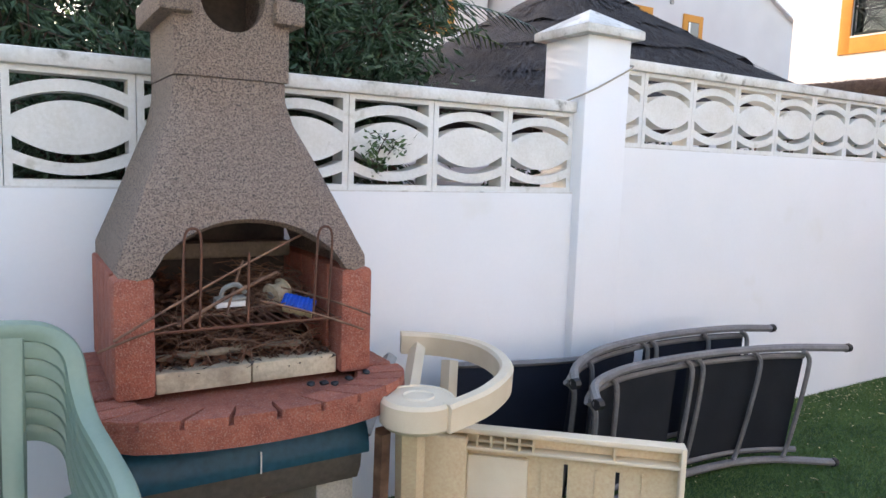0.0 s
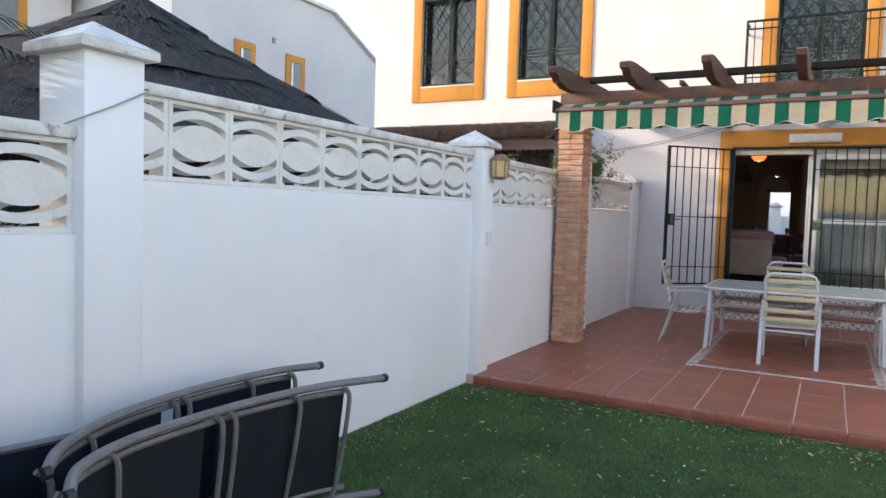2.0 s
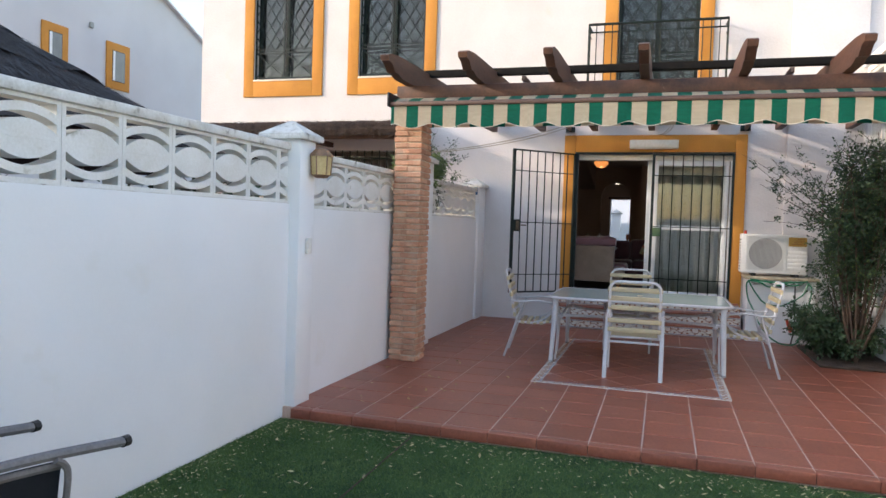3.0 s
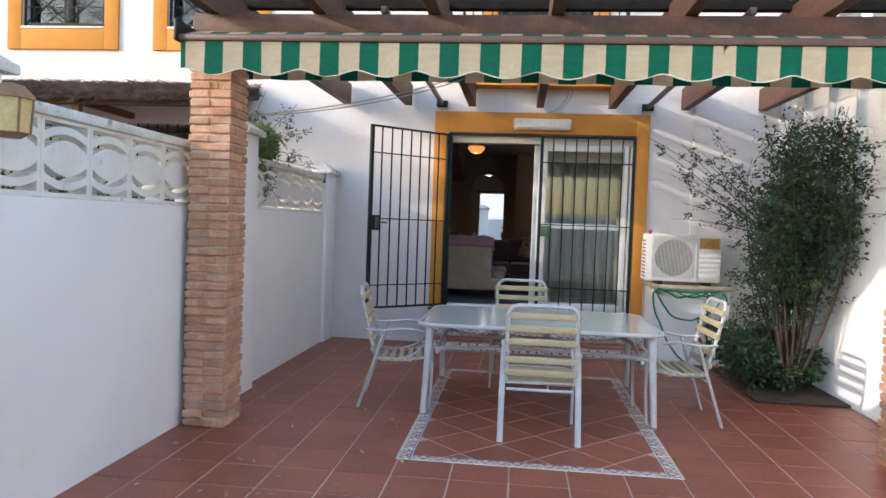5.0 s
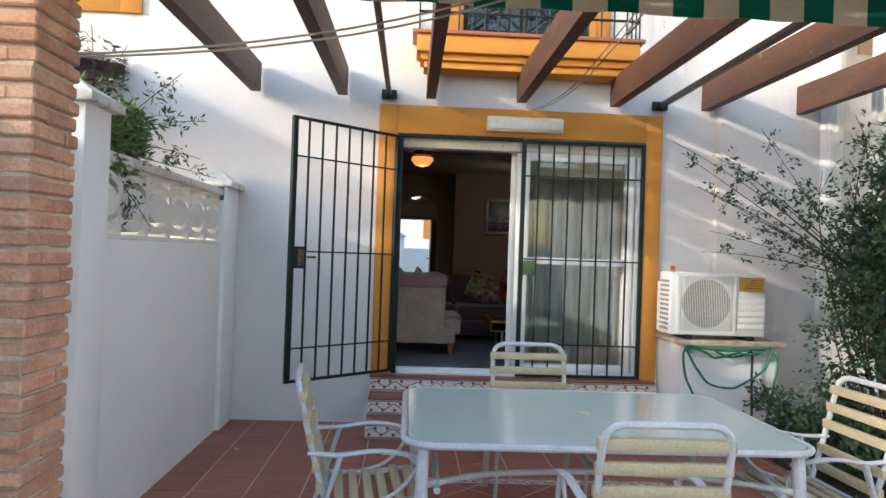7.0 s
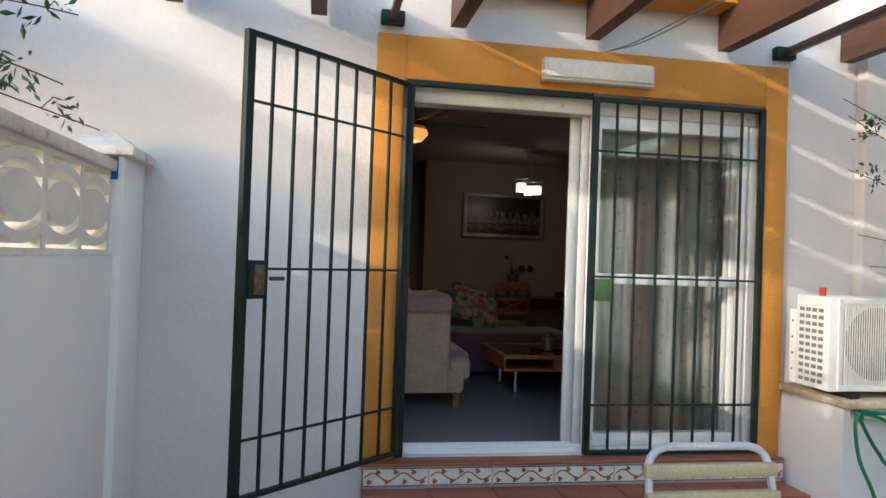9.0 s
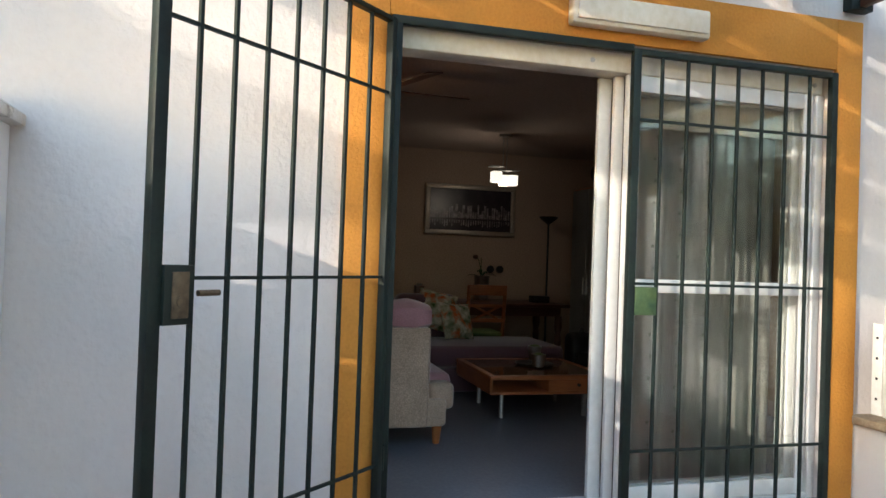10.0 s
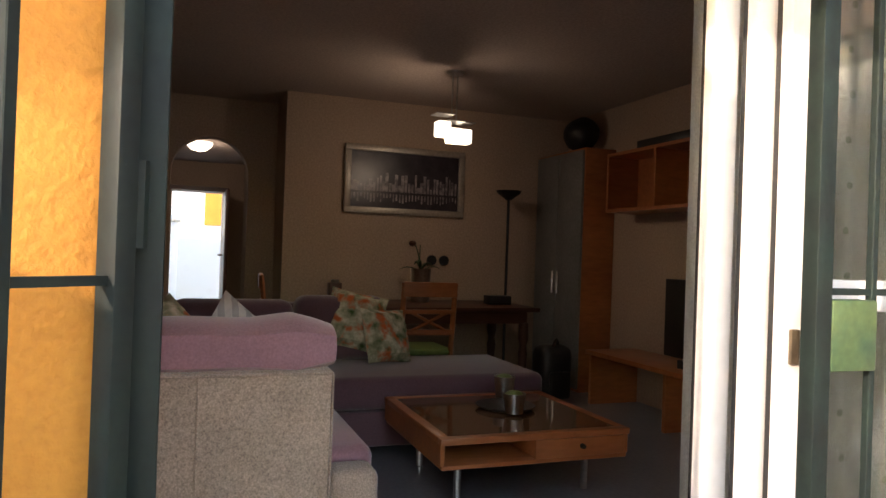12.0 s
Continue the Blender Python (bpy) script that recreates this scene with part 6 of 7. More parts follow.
part("seat_cushion", box(B(), 15.33, 16.15, 0.61, 2.6, FZ + 0.262, FZ + 0.45, 0.05, 3), PURPLE, s2)
part("back", box(B(), 16.12, 16.36, 0.05, 2.6, FZ + 0.26, FZ + 0.80, 0.05, 3), PURPLE, s2)
for y0, y1, h in ((0.06, 0.66, 0.86), (0.67, 1.4, 0.83), (1.42, 2.3, 0.84)):
    part("back_cushion", box(B(), 15.95, 16.18, y0, y1, FZ + 0.45, FZ + h, 0.07, 3), PURPLE, s2)


def cushion(m, material, label, w=0.42):
    bm = B()
    N = 8
    V = {}
    for sgn in (1, -1):
        for i in range(N + 1):
            for j in range(N + 1):
                u, v = -1 + 2 * i / N, -1 + 2 * j / N
                h = 0.075 * (1 - u ** 4) ** 0.6 * (1 - v ** 4) ** 0.6
                V[sgn, i, j] = bm.verts.new((u * w / 2 * (1 - 0.06 * (1 - v * v) * abs(u)), sgn * h, v * w / 2 * (1 - 0.06 * (1 - u * u) * abs(v))))
    for sgn in (1, -1):
        for i in range(N):
            for j in range(N):
                bm.faces.new((V[sgn, i, j], V[sgn, i + 1, j], V[sgn, i + 1, j + 1], V[sgn, i, j + 1]))
    bmesh.ops.remove_doubles(bm, verts=bm.verts, dist=0.001)
    ob = tagged(new("throw_pillow", finish(bm, "throw_pillow", material)), label, "pillow", "sofa pillows")
    ob.matrix_basis = m
    return ob


cushion(pose(15.86, 0.10, 1.085, -22, 4, -66), FLORAL, "floral pillow in green, cream and red on a sofa", 0.36)
cushion(pose(15.98, 0.28, 1.17, -16, 12, -100), FLORAL, "floral pillow leaning behind another on a sofa", 0.38)
cushion(pose(14.42, 1.10, 1.16, -30, 38, -82), STRIPED_CLOTH, "white pillow with thin grey stripes on a sofa", 0.44)
cushion(pose(14.46, 1.36, 1.15, -28, 44, -88), FLORAL, "yellow floral pillow on a sofa", 0.42)
cushion(pose(14.42, 1.66, 1.20, -30, 18, -84), RUSSET, "dark red-brown pillow on a sofa", 0.46)

ct = thing("coffee_table", (14.68, -0.12, FZ), "low cherry-wood coffee table with smoked glass top", "coffee table")
CX0, CX1, CY0, CY1 = 14.34, 15.25, -0.69, 0.27
for a, b, c, d in ((CX0, CX0 + 0.05, CY0, CY1), (CX1 - 0.05, CX1, CY0, CY1), (CX0 + 0.05, CX1 - 0.05, CY0, CY0 + 0.05), (CX0 + 0.05, CX1 - 0.05, CY1 - 0.05, CY1)):
    part("top_frame", box(B(), a, b, c, d, 0.795, 0.825, 0.004), CHERRY, ct)
part("glass_top", box(B(), CX0 + 0.05, CX1 - 0.05, CY0 + 0.05, CY1 - 0.05, 0.80, 0.822), SMOKE, ct, "smoked glass")
part("shelf", box(B(), CX0 + 0.01, CX1 - 0.01, CY0 + 0.01, CY1 - 0.01, 0.685, 0.705, 0.003), CHERRY, ct)
for y in (CY0 + 0.005, CY1 - 0.02):
    part("side", box(B(), CX0 + 0.01, CX1 - 0.01, y, y + 0.018, 0.705, 0.795), CHERRY, ct)
dr = part("drawer", box(B(), CX0 + 0.002, CX0 + 0.5, CY0 + 0.03, CY0 + 0.50, 0.707, 0.793, 0.003), CHERRY, ct)
part("knob", tube(B(), [(CX0 - 0.018, CY0 + 0.26, 0.755), (CX0 + 0.002, CY0 + 0.26, 0.755)], 0.012, 8), IRON, dr, "dark knob")
for x in (CX0 + 0.25, CX1 - 0.10):
    for y in (CY0 + 0.09, CY1 - 0.18):
        part("leg", tube(B(), [(x, y, 0.685), (x, y, FZ)], 0.018, 10), STEEL, ct, "chrome leg")
tray = thing("serving_tray", (14.86, -0.28, 0.826), "dark oval tray on the coffee table", "tray")
part("dish", lathe(B(), [(0.13, 0.826), (0.16, 0.842), (0.155, 0.845), (0.12, 0.832)], (14.86, -0.28, 0), 20), BLACK, tray)
for x, y, h in ((14.70, -0.25, 0.10), (15.05, -0.36, 0.12)):
    pt = thing("metal_pot", (x, y, 0.84), "small shiny metal pot on the coffee table", "pot", "metal pots")
    part("body", lathe(B(), [(0.045, 0.836), (0.06, 0.836 + h), (0.055, 0.836 + h), (0.042, 0.845)], (x, y, 0), 18), STEEL, pt)
    part("filling", lathe(B(), [(0.05, 0.83 + h), (0.03, 0.845 + h), (0.001, 0.85 + h)], (x, y, 0), 12), LEAF_Y, pt, "pale green filling")

dt = thing("dining_table", (17.0, -0.6, FZ), "dark wooden dining table with turned legs", "dining table")
part("tabletop", box(B(), 16.62, 17.45, -1.42, 0.32, 1.17, 1.205, 0.008), DARK_OAK, dt)
part("apron", box(B(), 16.70, 17.37, -1.34, 0.24, 1.07, 1.17), DARK_OAK, dt)
for x in (16.72, 17.35):
    for y in (-1.32, 0.22):
        part("leg", lathe(B(), [(0.025, FZ), (0.03, FZ + 0.05), (0.022, FZ + 0.10), (0.04, FZ + 0.35), (0.03, FZ + 0.42), (0.045, FZ + 0.48), (0.04, FZ + 0.61)], (x, y, 0), 12), DARK_OAK, dt)


def dining_chair(m, label):
    c = thing("dining_chair", (0, 0, 0), label, "chair", "dining chairs")
    for s in (-1, 1):
        part("rear_post", tube(B(), [(s * 0.19, -0.21, 0), (s * 0.19, -0.19, 0.45), (s * 0.19, -0.25, 0.95)], 0.02, 6), CHERRY, c)
        part("leg", tube(B(), [(s * 0.19, 0.19, 0.42), (s * 0.19, 0.20, 0)], [0.022, 0.016], 6), CHERRY, c)
    part("top_rail", box(B(), -0.20, 0.20, -0.27, -0.235, 0.85, 0.955, 0.008), CHERRY, c)
    part("mid_rail", box(B(), -0.18, 0.18, -0.245, -0.22, 0.58, 0.62, 0.005), CHERRY, c)
    part("mid_rail", box(B(), -0.18, 0.18, -0.25, -0.225, 0.73, 0.76, 0.005), CHERRY, c)
    for s in (-1, 1):
        part("splat", tube(B(), [(s * 0.15, -0.235, 0.60), (-s * 0.15, -0.24, 0.75)], 0.012, 5), CHERRY, c)
    part("seat", box(B(), -0.21, 0.21, -0.2, 0.22, 0.43, 0.475, 0.015), LEAF_Y, c, "yellow-green upholstered seat")
    part("seat_rail", box(B(), -0.20, 0.20, -0.19, 0.21, 0.385, 0.43), CHERRY, c)
    return place(c, m)


dining_chair(pose(16.42, -0.30, FZ, 0, 0, -90), "cherry-wood dining chair with crossed back slats")
dining_chair(pose(17.05, 0.52, FZ, 0, 0, 175), "cherry-wood dining chair at the table's end")
OX, OY = 17.2, -0.57
pl = thing("orchid_pot", (OX, OY, 1.205), "potted orchid in a tall metal pot on the dining table", "potted plant")
part("pot", lathe(B(), [(0.070, 1.207), (0.078, 1.22), (0.086, 1.478), (0.090, 1.486), (0.082, 1.486), (0.074, 1.24)], (OX, OY, 0), 20), STEEL, pl)
part("soil", lathe(B(), [(0.079, 1.455), (0.04, 1.462), (0.001, 1.465)], (OX, OY, 0), 14), DARK_OAK, pl)
for a, reach, rise in ((0.3, 0.10, 0.10), (1.5, 0.19, 0.03), (2.6, 0.12, 0.12), (4.0, 0.10, 0.09), (4.8, 0.18, 0.04), (5.5, 0.13, 0.08)):
    ca, sa = math.cos(a), math.sin(a)
    part("leaf", tube(B(), bez((OX, OY, 1.462), (OX + 0.6 * reach * ca, OY + 0.6 * reach * sa, 1.50 + rise), (OX + reach * ca, OY + reach * sa, 1.46 + rise * 0.6), 5), [0.008, 0.014, 0.018, 0.016, 0.010, 0.003], 5, flat=0.3), LEAF_D, pl)
for dy, top in ((0.075, 1.70), (0.02, 1.69)):
    part("stem", tube(B(), bez((OX, OY + 0.01, 1.462), (OX - 0.01, OY + 0.02, 1.64), (OX - 0.02, OY + dy, top), 6), 0.005, 5), LEAF_D, pl)
part("flower", lathe(B(), [(0.001, 1.672), (0.026, 1.685), (0.034, 1.705), (0.022, 1.722), (0.001, 1.727)], (OX - 0.02, OY + 0.09, 0), 10), DARK_OAK, pl, "withered dark bloom")
cd = thing("candle_holder", (17.1, 0.20, 1.205), "small dark wooden candle holder on the dining table", "candle holder")
part("block", box(B(), 17.05, 17.15, 0.14, 0.24, 1.206, 1.36, 0.006), DARK_OAK, cd)
part("cup", lathe(B(), [(0.03, 1.36), (0.034, 1.385), (0.028, 1.385), (0.001, 1.37)], (17.1, 0.19, 0), 12), STEEL, cd, "small metal cup")
bx = thing("table_box", (17.0, -1.2, 1.205), "small black box on the dining table", "box")
part("body", box(B(), 16.92, 17.06, -1.30, -1.10, 1.206, 1.28, 0.005), BLACK, bx)
for y in (-0.80, -0.92):
    d = thing("wall_socket", (17.59, y, 1.52), "round dark wall socket", "socket", "wall sockets")
    part("cover", tube(B(), [(17.575, y, 1.56), (17.6, y, 1.56)], 0.045, 16), BLACK, d)

pic = thing("framed_picture", (17.57, -0.52, 1.95), "dark city night photograph in a silver frame", "picture")
PY0, PY1, PZ0, PZ1 = -1.085, 0.04, 1.96, 2.565
for a, b, c, d in ((PY0, PY1, PZ0, PZ0 + 0.055), (PY0, PY1, PZ1 - 0.055, PZ1), (PY0, PY0 + 0.055, PZ0 + 0.055, PZ1 - 0.055), (PY1 - 0.055, PY1, PZ0 + 0.055, PZ1 - 0.055)):
    part("frame", box(B(), 17.55, 17.6, a, b, c, d, 0.006), SILVER, pic)
cv = part("photograph", box(B(), 17.575, 17.59, PY0 + 0.055, PY1 - 0.055, PZ0 + 0.055, PZ1 - 0.055), PHOTO_DARK, pic)
rng = random.Random(3)
for k in range(34):
    y, w, h = PY0 + 0.07 + k * 0.0298, rng.uniform(0.015, 0.03), rng.uniform(0.04, 0.17)
    part("tower", box(B(), 17.573, 17.575, y, y + w, 2.16, 2.16 + h), PHOTO_MID, cv)
    part("glint", box(B(), 17.5735, 17.575, y, y + w * 0.6, 2.14 - rng.uniform(0.03, 0.08), 2.14), PHOTO_MID, cv)

fl = thing("floor_lamp", (17.2, -1.375, FZ), "black uplighter floor lamp", "floor lamp")
part("pole", tube(B(), [(17.2, -1.375, FZ), (17.2, -1.375, 2.12)], 0.013, 8), BLACK, fl)
part("bowl", lathe(B(), [(0.02, 2.12), (0.10, 2.18), (0.115, 2.205), (0.105, 2.205), (0.02, 2.14)], (17.2, -1.375, 0), 20), BLACK, fl)
part("foot", lathe(B(), [(0.14, FZ), (0.14, FZ + 0.02), (0.02, FZ + 0.04)], (17.2, -1.375, 0), 20), BLACK, fl)

cab = thing("tall_cabinet", (17.0, -1.97, FZ), "tall cherry-wood cabinet with frosted glass doors", "cabinet")
part("body", box(B(), 16.765, 17.595, -2.195, -1.885, FZ, 2.585, 0.004), CHERRY, cab)
for k in range(2):
    x0 = 16.77 + 0.41 * k
    dd = part("door", box(B(), x0, x0 + 0.40, -1.885, -1.86, FZ + 0.03, 2.565, 0.004), CAB_GLASS, cab, "frosted glass door")
    part("handle", tube(B(), [(x0 + 0.36 - 0.32 * k, -1.85, 1.3), (x0 + 0.36 - 0.32 * k, -1.85, 1.5)], 0.008, 6), STEEL, dd)
ob = thing("dark_vase", (17.0, -1.98, 2.585), "round dark ornament on top of the cabinet", "ornament")
bm = B()
bmesh.ops.create_icosphere(bm, subdivisions=3, radius=0.155)
for v in bm.verts:
    v.co *= 1 + 0.12 * noise.noise(v.co * 9)
    v.co += Vector((17.0, -1.98, 2.735))
part("body", bm, BLACK, ob)
ws = thing("wall_shelf", (15.8, -2.0, 2.0), "cherry-wood open wall shelf unit", "shelf")
for x in (15.2, 15.82, 16.43):
    part("upright", box(B(), x, x + 0.025, -2.199, -1.90, 2.03, 2.46), CHERRY, ws)
for z in (2.005, 2.46):
    part("board", box(B(), 15.2, 16.455, -2.199, -1.90, z, z + 0.025), CHERRY, ws)
part("back_board", box(B(), 15.2, 16.455, -2.199, -2.19, 2.03, 2.46), CHERRY, ws)
rc = thing("media_box", (15.7, -2.05, 2.485), "flat black box on the wall shelf", "box")
part("body", box(B(), 15.4, 16.1, -2.18, -1.93, 2.486, 2.55, 0.005), BLACK, rc)
tvb = thing("tv_bench", (15.4, -1.95, FZ), "low cherry-wood television bench", "tv bench")
part("top", box(B(), 14.5, 16.4, -2.19, -1.72, 0.86, 0.895, 0.004), CHERRY, tvb)
for x in (14.52, 15.42, 16.34):
    part("panel", box(B(), x, x + 0.03, -2.18, -1.74, FZ, 0.86), CHERRY, tvb)
tv = thing("television", (15.2, -1.95, 0.895), "black flat television on its bench", "television")
part("screen", box(B(), 14.75, 15.70, -1.98, -1.93, 0.95, 1.50, 0.006), BLACK, tv)
part("stand", box(B(), 15.0, 15.45, -2.05, -1.85, 0.896, 0.955, 0.004), BLACK, tv)
bp = thing("backpack", (16.6, -1.35, FZ), "black backpack standing on the floor", "backpack")
part("bag", box(B(), 16.45, 16.68, -1.66, -1.36, FZ, FZ + 0.45, 0.08, 3), BLACK, bp)
part("pocket", box(B(), 16.40, 16.46, -1.60, -1.42, FZ + 0.03, FZ + 0.25, 0.025, 2), BLACK, bp)
part("strap", tube(B(), bez((16.5, -1.48, FZ + 0.44), (16.48, -1.5, FZ + 0.55), (16.55, -1.55, FZ + 0.44), 6), 0.012, 6), BLACK, bp)

pend = thing("pendant_lamp", (16.35, -0.5, 2.97), "steel pendant lamp with three lit glass cubes", "ceiling lamp")
part("rose", lathe(B(), [(0.06, 2.95), (0.07, 2.969)], (16.35, -0.5, 0), 16), STEEL, pend)
for dx, dy in ((-0.03, 0.03), (0.03, -0.03)):
    part("rod", tube(B(), [(16.35 + dx, -0.5 + dy, 2.95), (16.35 + dx, -0.5 + dy, 2.62)], 0.006, 6), STEEL, pend)
for k, (dx, dy, dz) in enumerate(((-0.12, 0.13, 0), (0.0, 0.0, -0.02), (0.12, -0.13, 0.0))):
    part("plate", box(B(), 16.35 + dx - 0.07, 16.35 + dx + 0.07, -0.5 + dy - 0.07, -0.5 + dy + 0.07, 2.615 + dz, 2.622 + dz), STEEL, pend)
    part("shade", box(B(), 16.35 + dx - 0.05, 16.35 + dx + 0.05, -0.5 + dy - 0.05, -0.5 + dy + 0.05, 2.46 + dz, 2.57 + dz, 0.01), SHADE_LIT, pend, "glowing frosted glass cube")
fan = thing("ceiling_fan", (14.22, 1.16, 2.97), "dark ceiling fan with an amber light bowl", "ceiling fan")
part("stem", tube(B(), [(14.22, 1.16, 2.97), (14.22, 1.16, 2.84)], 0.02, 8), DARK_OAK, fan)
part("motor", lathe(B(), [(0.06, 2.74), (0.11, 2.76), (0.11, 2.82), (0.05, 2.85)], (14.22, 1.16, 0), 20), DARK_OAK, fan)
part("bowl", lathe(B(), [(0.001, 2.62), (0.08, 2.64), (0.13, 2.70), (0.12, 2.735)], (14.22, 1.16, 0), 20), ORANGE_LIT, fan, "lit amber glass bowl")
for k in range(5):
    bm = box(B(), 0.12, 0.62, -0.06, 0.06, -0.004, 0.004, 0.003, 1)
    bmesh.ops.transform(bm, matrix=pose(14.22, 1.16, 2.80, 10, 0, -14 + 72 * k), verts=bm.verts)
    part("blade", bm, DARK_OAK, fan)
for lamp_name, at, watts, tone in (("pendant_bulb", (16.35, -0.42, 2.40), 0.6, (1.0, 0.82, 0.62)), ("fan_bulb", (14.22, 1.16, 2.58), 0.3, (1.0, 0.62, 0.32)), ("hall_bulb", (20.0, 1.21, 2.62), 0.7, (1.0, 0.85, 0.68))):
    bulb = new(lamp_name, bpy.data.lights.new(lamp_name, "POINT"))
    bulb.data.energy, bulb.data.shadow_soft_size, bulb.data.color = watts, 0.06, tone
    bulb.location = at
hl = thing("hall_light", (20.0, 1.21, 2.80), "round lit glass hall ceiling light", "ceiling lamp")
part("dome", lathe(B(), [(0.001, 2.69), (0.09, 2.71), (0.14, 2.76), (0.15, 2.799)], (20.0, 1.21, 0), 20), SHADE_LIT, hl)

# ---- neighbours ----
pal = thing("thatched_gazebo", (4.95, 6.0, -0.12), "round gazebo with dark brushwood thatch roof", "gazebo")
APEX, RB, ZB = Vector((4.98, 6.1, 3.58)), 2.9, 1.98
bm = B()
rng = random.Random(9)
N = 40
for tier in range(5):
    bm = B()
    t0, t1 = tier / 5, (tier + 1) / 5 + 0.04
    A = [bm.verts.new((APEX.x + RB * t0 * math.cos(a), APEX.y + RB * t0 * math.sin(a), APEX.z + (ZB - APEX.z) * t0 ** 0.92 + 0.03)) for a in [2 * math.pi * k / N for k in range(N)]]
    Bv = [bm.verts.new((APEX.x + RB * t1 * math.cos(a) * rng.uniform(0.985, 1.02), APEX.y + RB * t1 * math.sin(a), APEX.z + (ZB - APEX.z) * t1 ** 0.92 + 0.05 + rng.uniform(-0.03, 0.03))) for a in [2 * math.pi * k / N for k in range(N)]]
    for k in range(N):
        bm.faces.new((A[k], A[(k + 1) % N], Bv[(k + 1) % N], Bv[k]))
    part("thatch_tier", bm, THATCH, pal, "dark layered brushwood thatch")
straw = B()
for k in range(5200):
    a, t = rng.uniform(0, 6.283), math.sqrt(rng.uniform(0.002, 1.0))
    p = Vector((APEX.x + RB * t * math.cos(a), APEX.y + RB * t * math.sin(a), APEX.z + (ZB - APEX.z) * t ** 0.92 + 0.055))
    d = Vector((math.cos(a), math.sin(a), (ZB - APEX.z) / RB + rng.uniform(-0.12, 0.10))).normalized() * rng.uniform(0.12, 0.30)
    s = Vector((-math.sin(a), math.cos(a), 0)) * rng.uniform(0.006, 0.014)
    d += s * rng.uniform(-6, 6)
    straw.faces.new([straw.verts.new(q) for q in (p - s, p + s, p + d)])
part("straw", straw, THATCH_L, pal)
part("finial", tube(B(), [(4.98, 6.1, 3.45), (4.98, 6.1, 3.62), (5.02, 6.1, 3.75)], [0.16, 0.08, 0.05], 8), THATCH, pal)
for k in range(6):
    a = 2 * math.pi * k / 6
    part("pole", tube(B(), [(4.98 + 2.3 * math.cos(a), 6.1 + 2.3 * math.sin(a), -0.12), (4.98 + 2.3 * math.cos(a), 6.1 + 2.3 * math.sin(a), 2.2)], 0.06, 8), BARK, pal)

porch = thing("thatched_porch", (11.9, 5.7, 2.75), "neighbour's lean-to porch roof of brown heather thatch", "porch roof")
bm = B()
o = [(11.15, 2.84), (11.12, 2.92), (11.18, 3.02), (11.5, 3.06), (12.52, 3.24), (12.52, 3.08), (11.4, 2.86)]
prism(bm, o, 1, 3.95, 8.3)
part("thatch", bm, HEATHER, porch)
st = B()
for k in range(4200):
    y = rng.uniform(3.93, 8.32)
    q = rng.random()
    if q < 0.6:
        p = Vector((11.13 + rng.uniform(-0.03, 0.08), y, 2.98 + rng.uniform(-0.14, 0.06)))
    else:
        p = Vector((rng.uniform(11.15, 12.4), y, 0))
        p.z = 3.02 + (p.x - 11.2) * 0.165 + 0.02
    d = Vector((rng.uniform(-0.12, -0.02), rng.uniform(-0.09, 0.09), rng.uniform(-0.10, 0.03)))
    s = Vector((0.003, 0.006, 0.006))
    st.faces.new([st.verts.new(v) for v in (p - s, p + s, p + d)])
for k in range(500):
    p = Vector((rng.uniform(11.2, 12.5), 3.95, 0))
    p.z = 2.98 + (p.x - 11.2) * 0.2 + rng.uniform(-0.09, 0.06)
    d = Vector((rng.uniform(-0.05, 0.05), rng.uniform(-0.09, -0.03), rng.uniform(-0.05, 0.02)))
    s = Vector((0.006, 0.003, 0.005))
    st.faces.new([st.verts.new(v) for v in (p - s, p + s, p + d)])
part("straw", st, HEATHER, porch)
for y in (4.08, 5.7, 8.15):
    part("rafter", box(B(), 11.2, 12.5, y - 0.04, y + 0.04, 2.80, 2.88), WOOD, porch)
part("beam", box(B(), 11.28, 11.40, 3.98, 8.25, 2.80, 2.87), WOOD, porch)
for y in (5.7, 8.15):
    part("porch_post", box(B(), 11.29, 11.37, y - 0.04, y + 0.04, -0.12, 2.80), WOOD, porch)

far = thing("neighbour_house", (17, 18, -0.12), "large white house with ochre window surrounds", "house")
bm = prism(B(), [(13.2, -0.12), (26.0, -0.12), (26.0, 5.7), (21.5, 7.65), (20.0, 8.3), (13.2, 8.3)], 1, 15.5, 24.0)
# shaded side: base colour set darker than the sunlit wing's render
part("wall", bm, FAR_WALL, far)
bm = prism(B(), [(26.3, 5.62), (19.9, 8.42), (13.0, 8.42), (13.0, 8.32), (20.0, 8.32), (26.3, 5.52)], 1, 15.35, 24.2)
part("roof_edge", bm, WHITE_ROUGH, far)
for x0, x1, z0, z1 in ((15.42, 16.25, 5.15, 6.42), (17.62, 18.52, 5.12, 6.45)):
    wn_ = part("window", box(B(), x0, x1, 15.44, 15.499, z0, z1, 0.01), ORANGE, far, "ochre window surround")
    part("opening", box(B(), x0 + 0.20, x1 - 0.20, 15.435, 15.47, z0 + 0.22, z1 - 0.22), SOOT, wn_)
    part("sash", box(B(), x0 + 0.22, x0 + 0.30, 15.425, 15.436, z0 + 0.24, z1 - 0.24), ALU, wn_)
    part("pane", box(B(), x0 + 0.30, x1 - 0.22, 15.428, 15.434, z0 + 0.24, z1 - 0.24), CAB_GLASS, wn_)
part("vent", box(B(), 17.0, 17.12, 15.44, 15.5, 6.65, 6.8), GREY_PLASTIC, far)
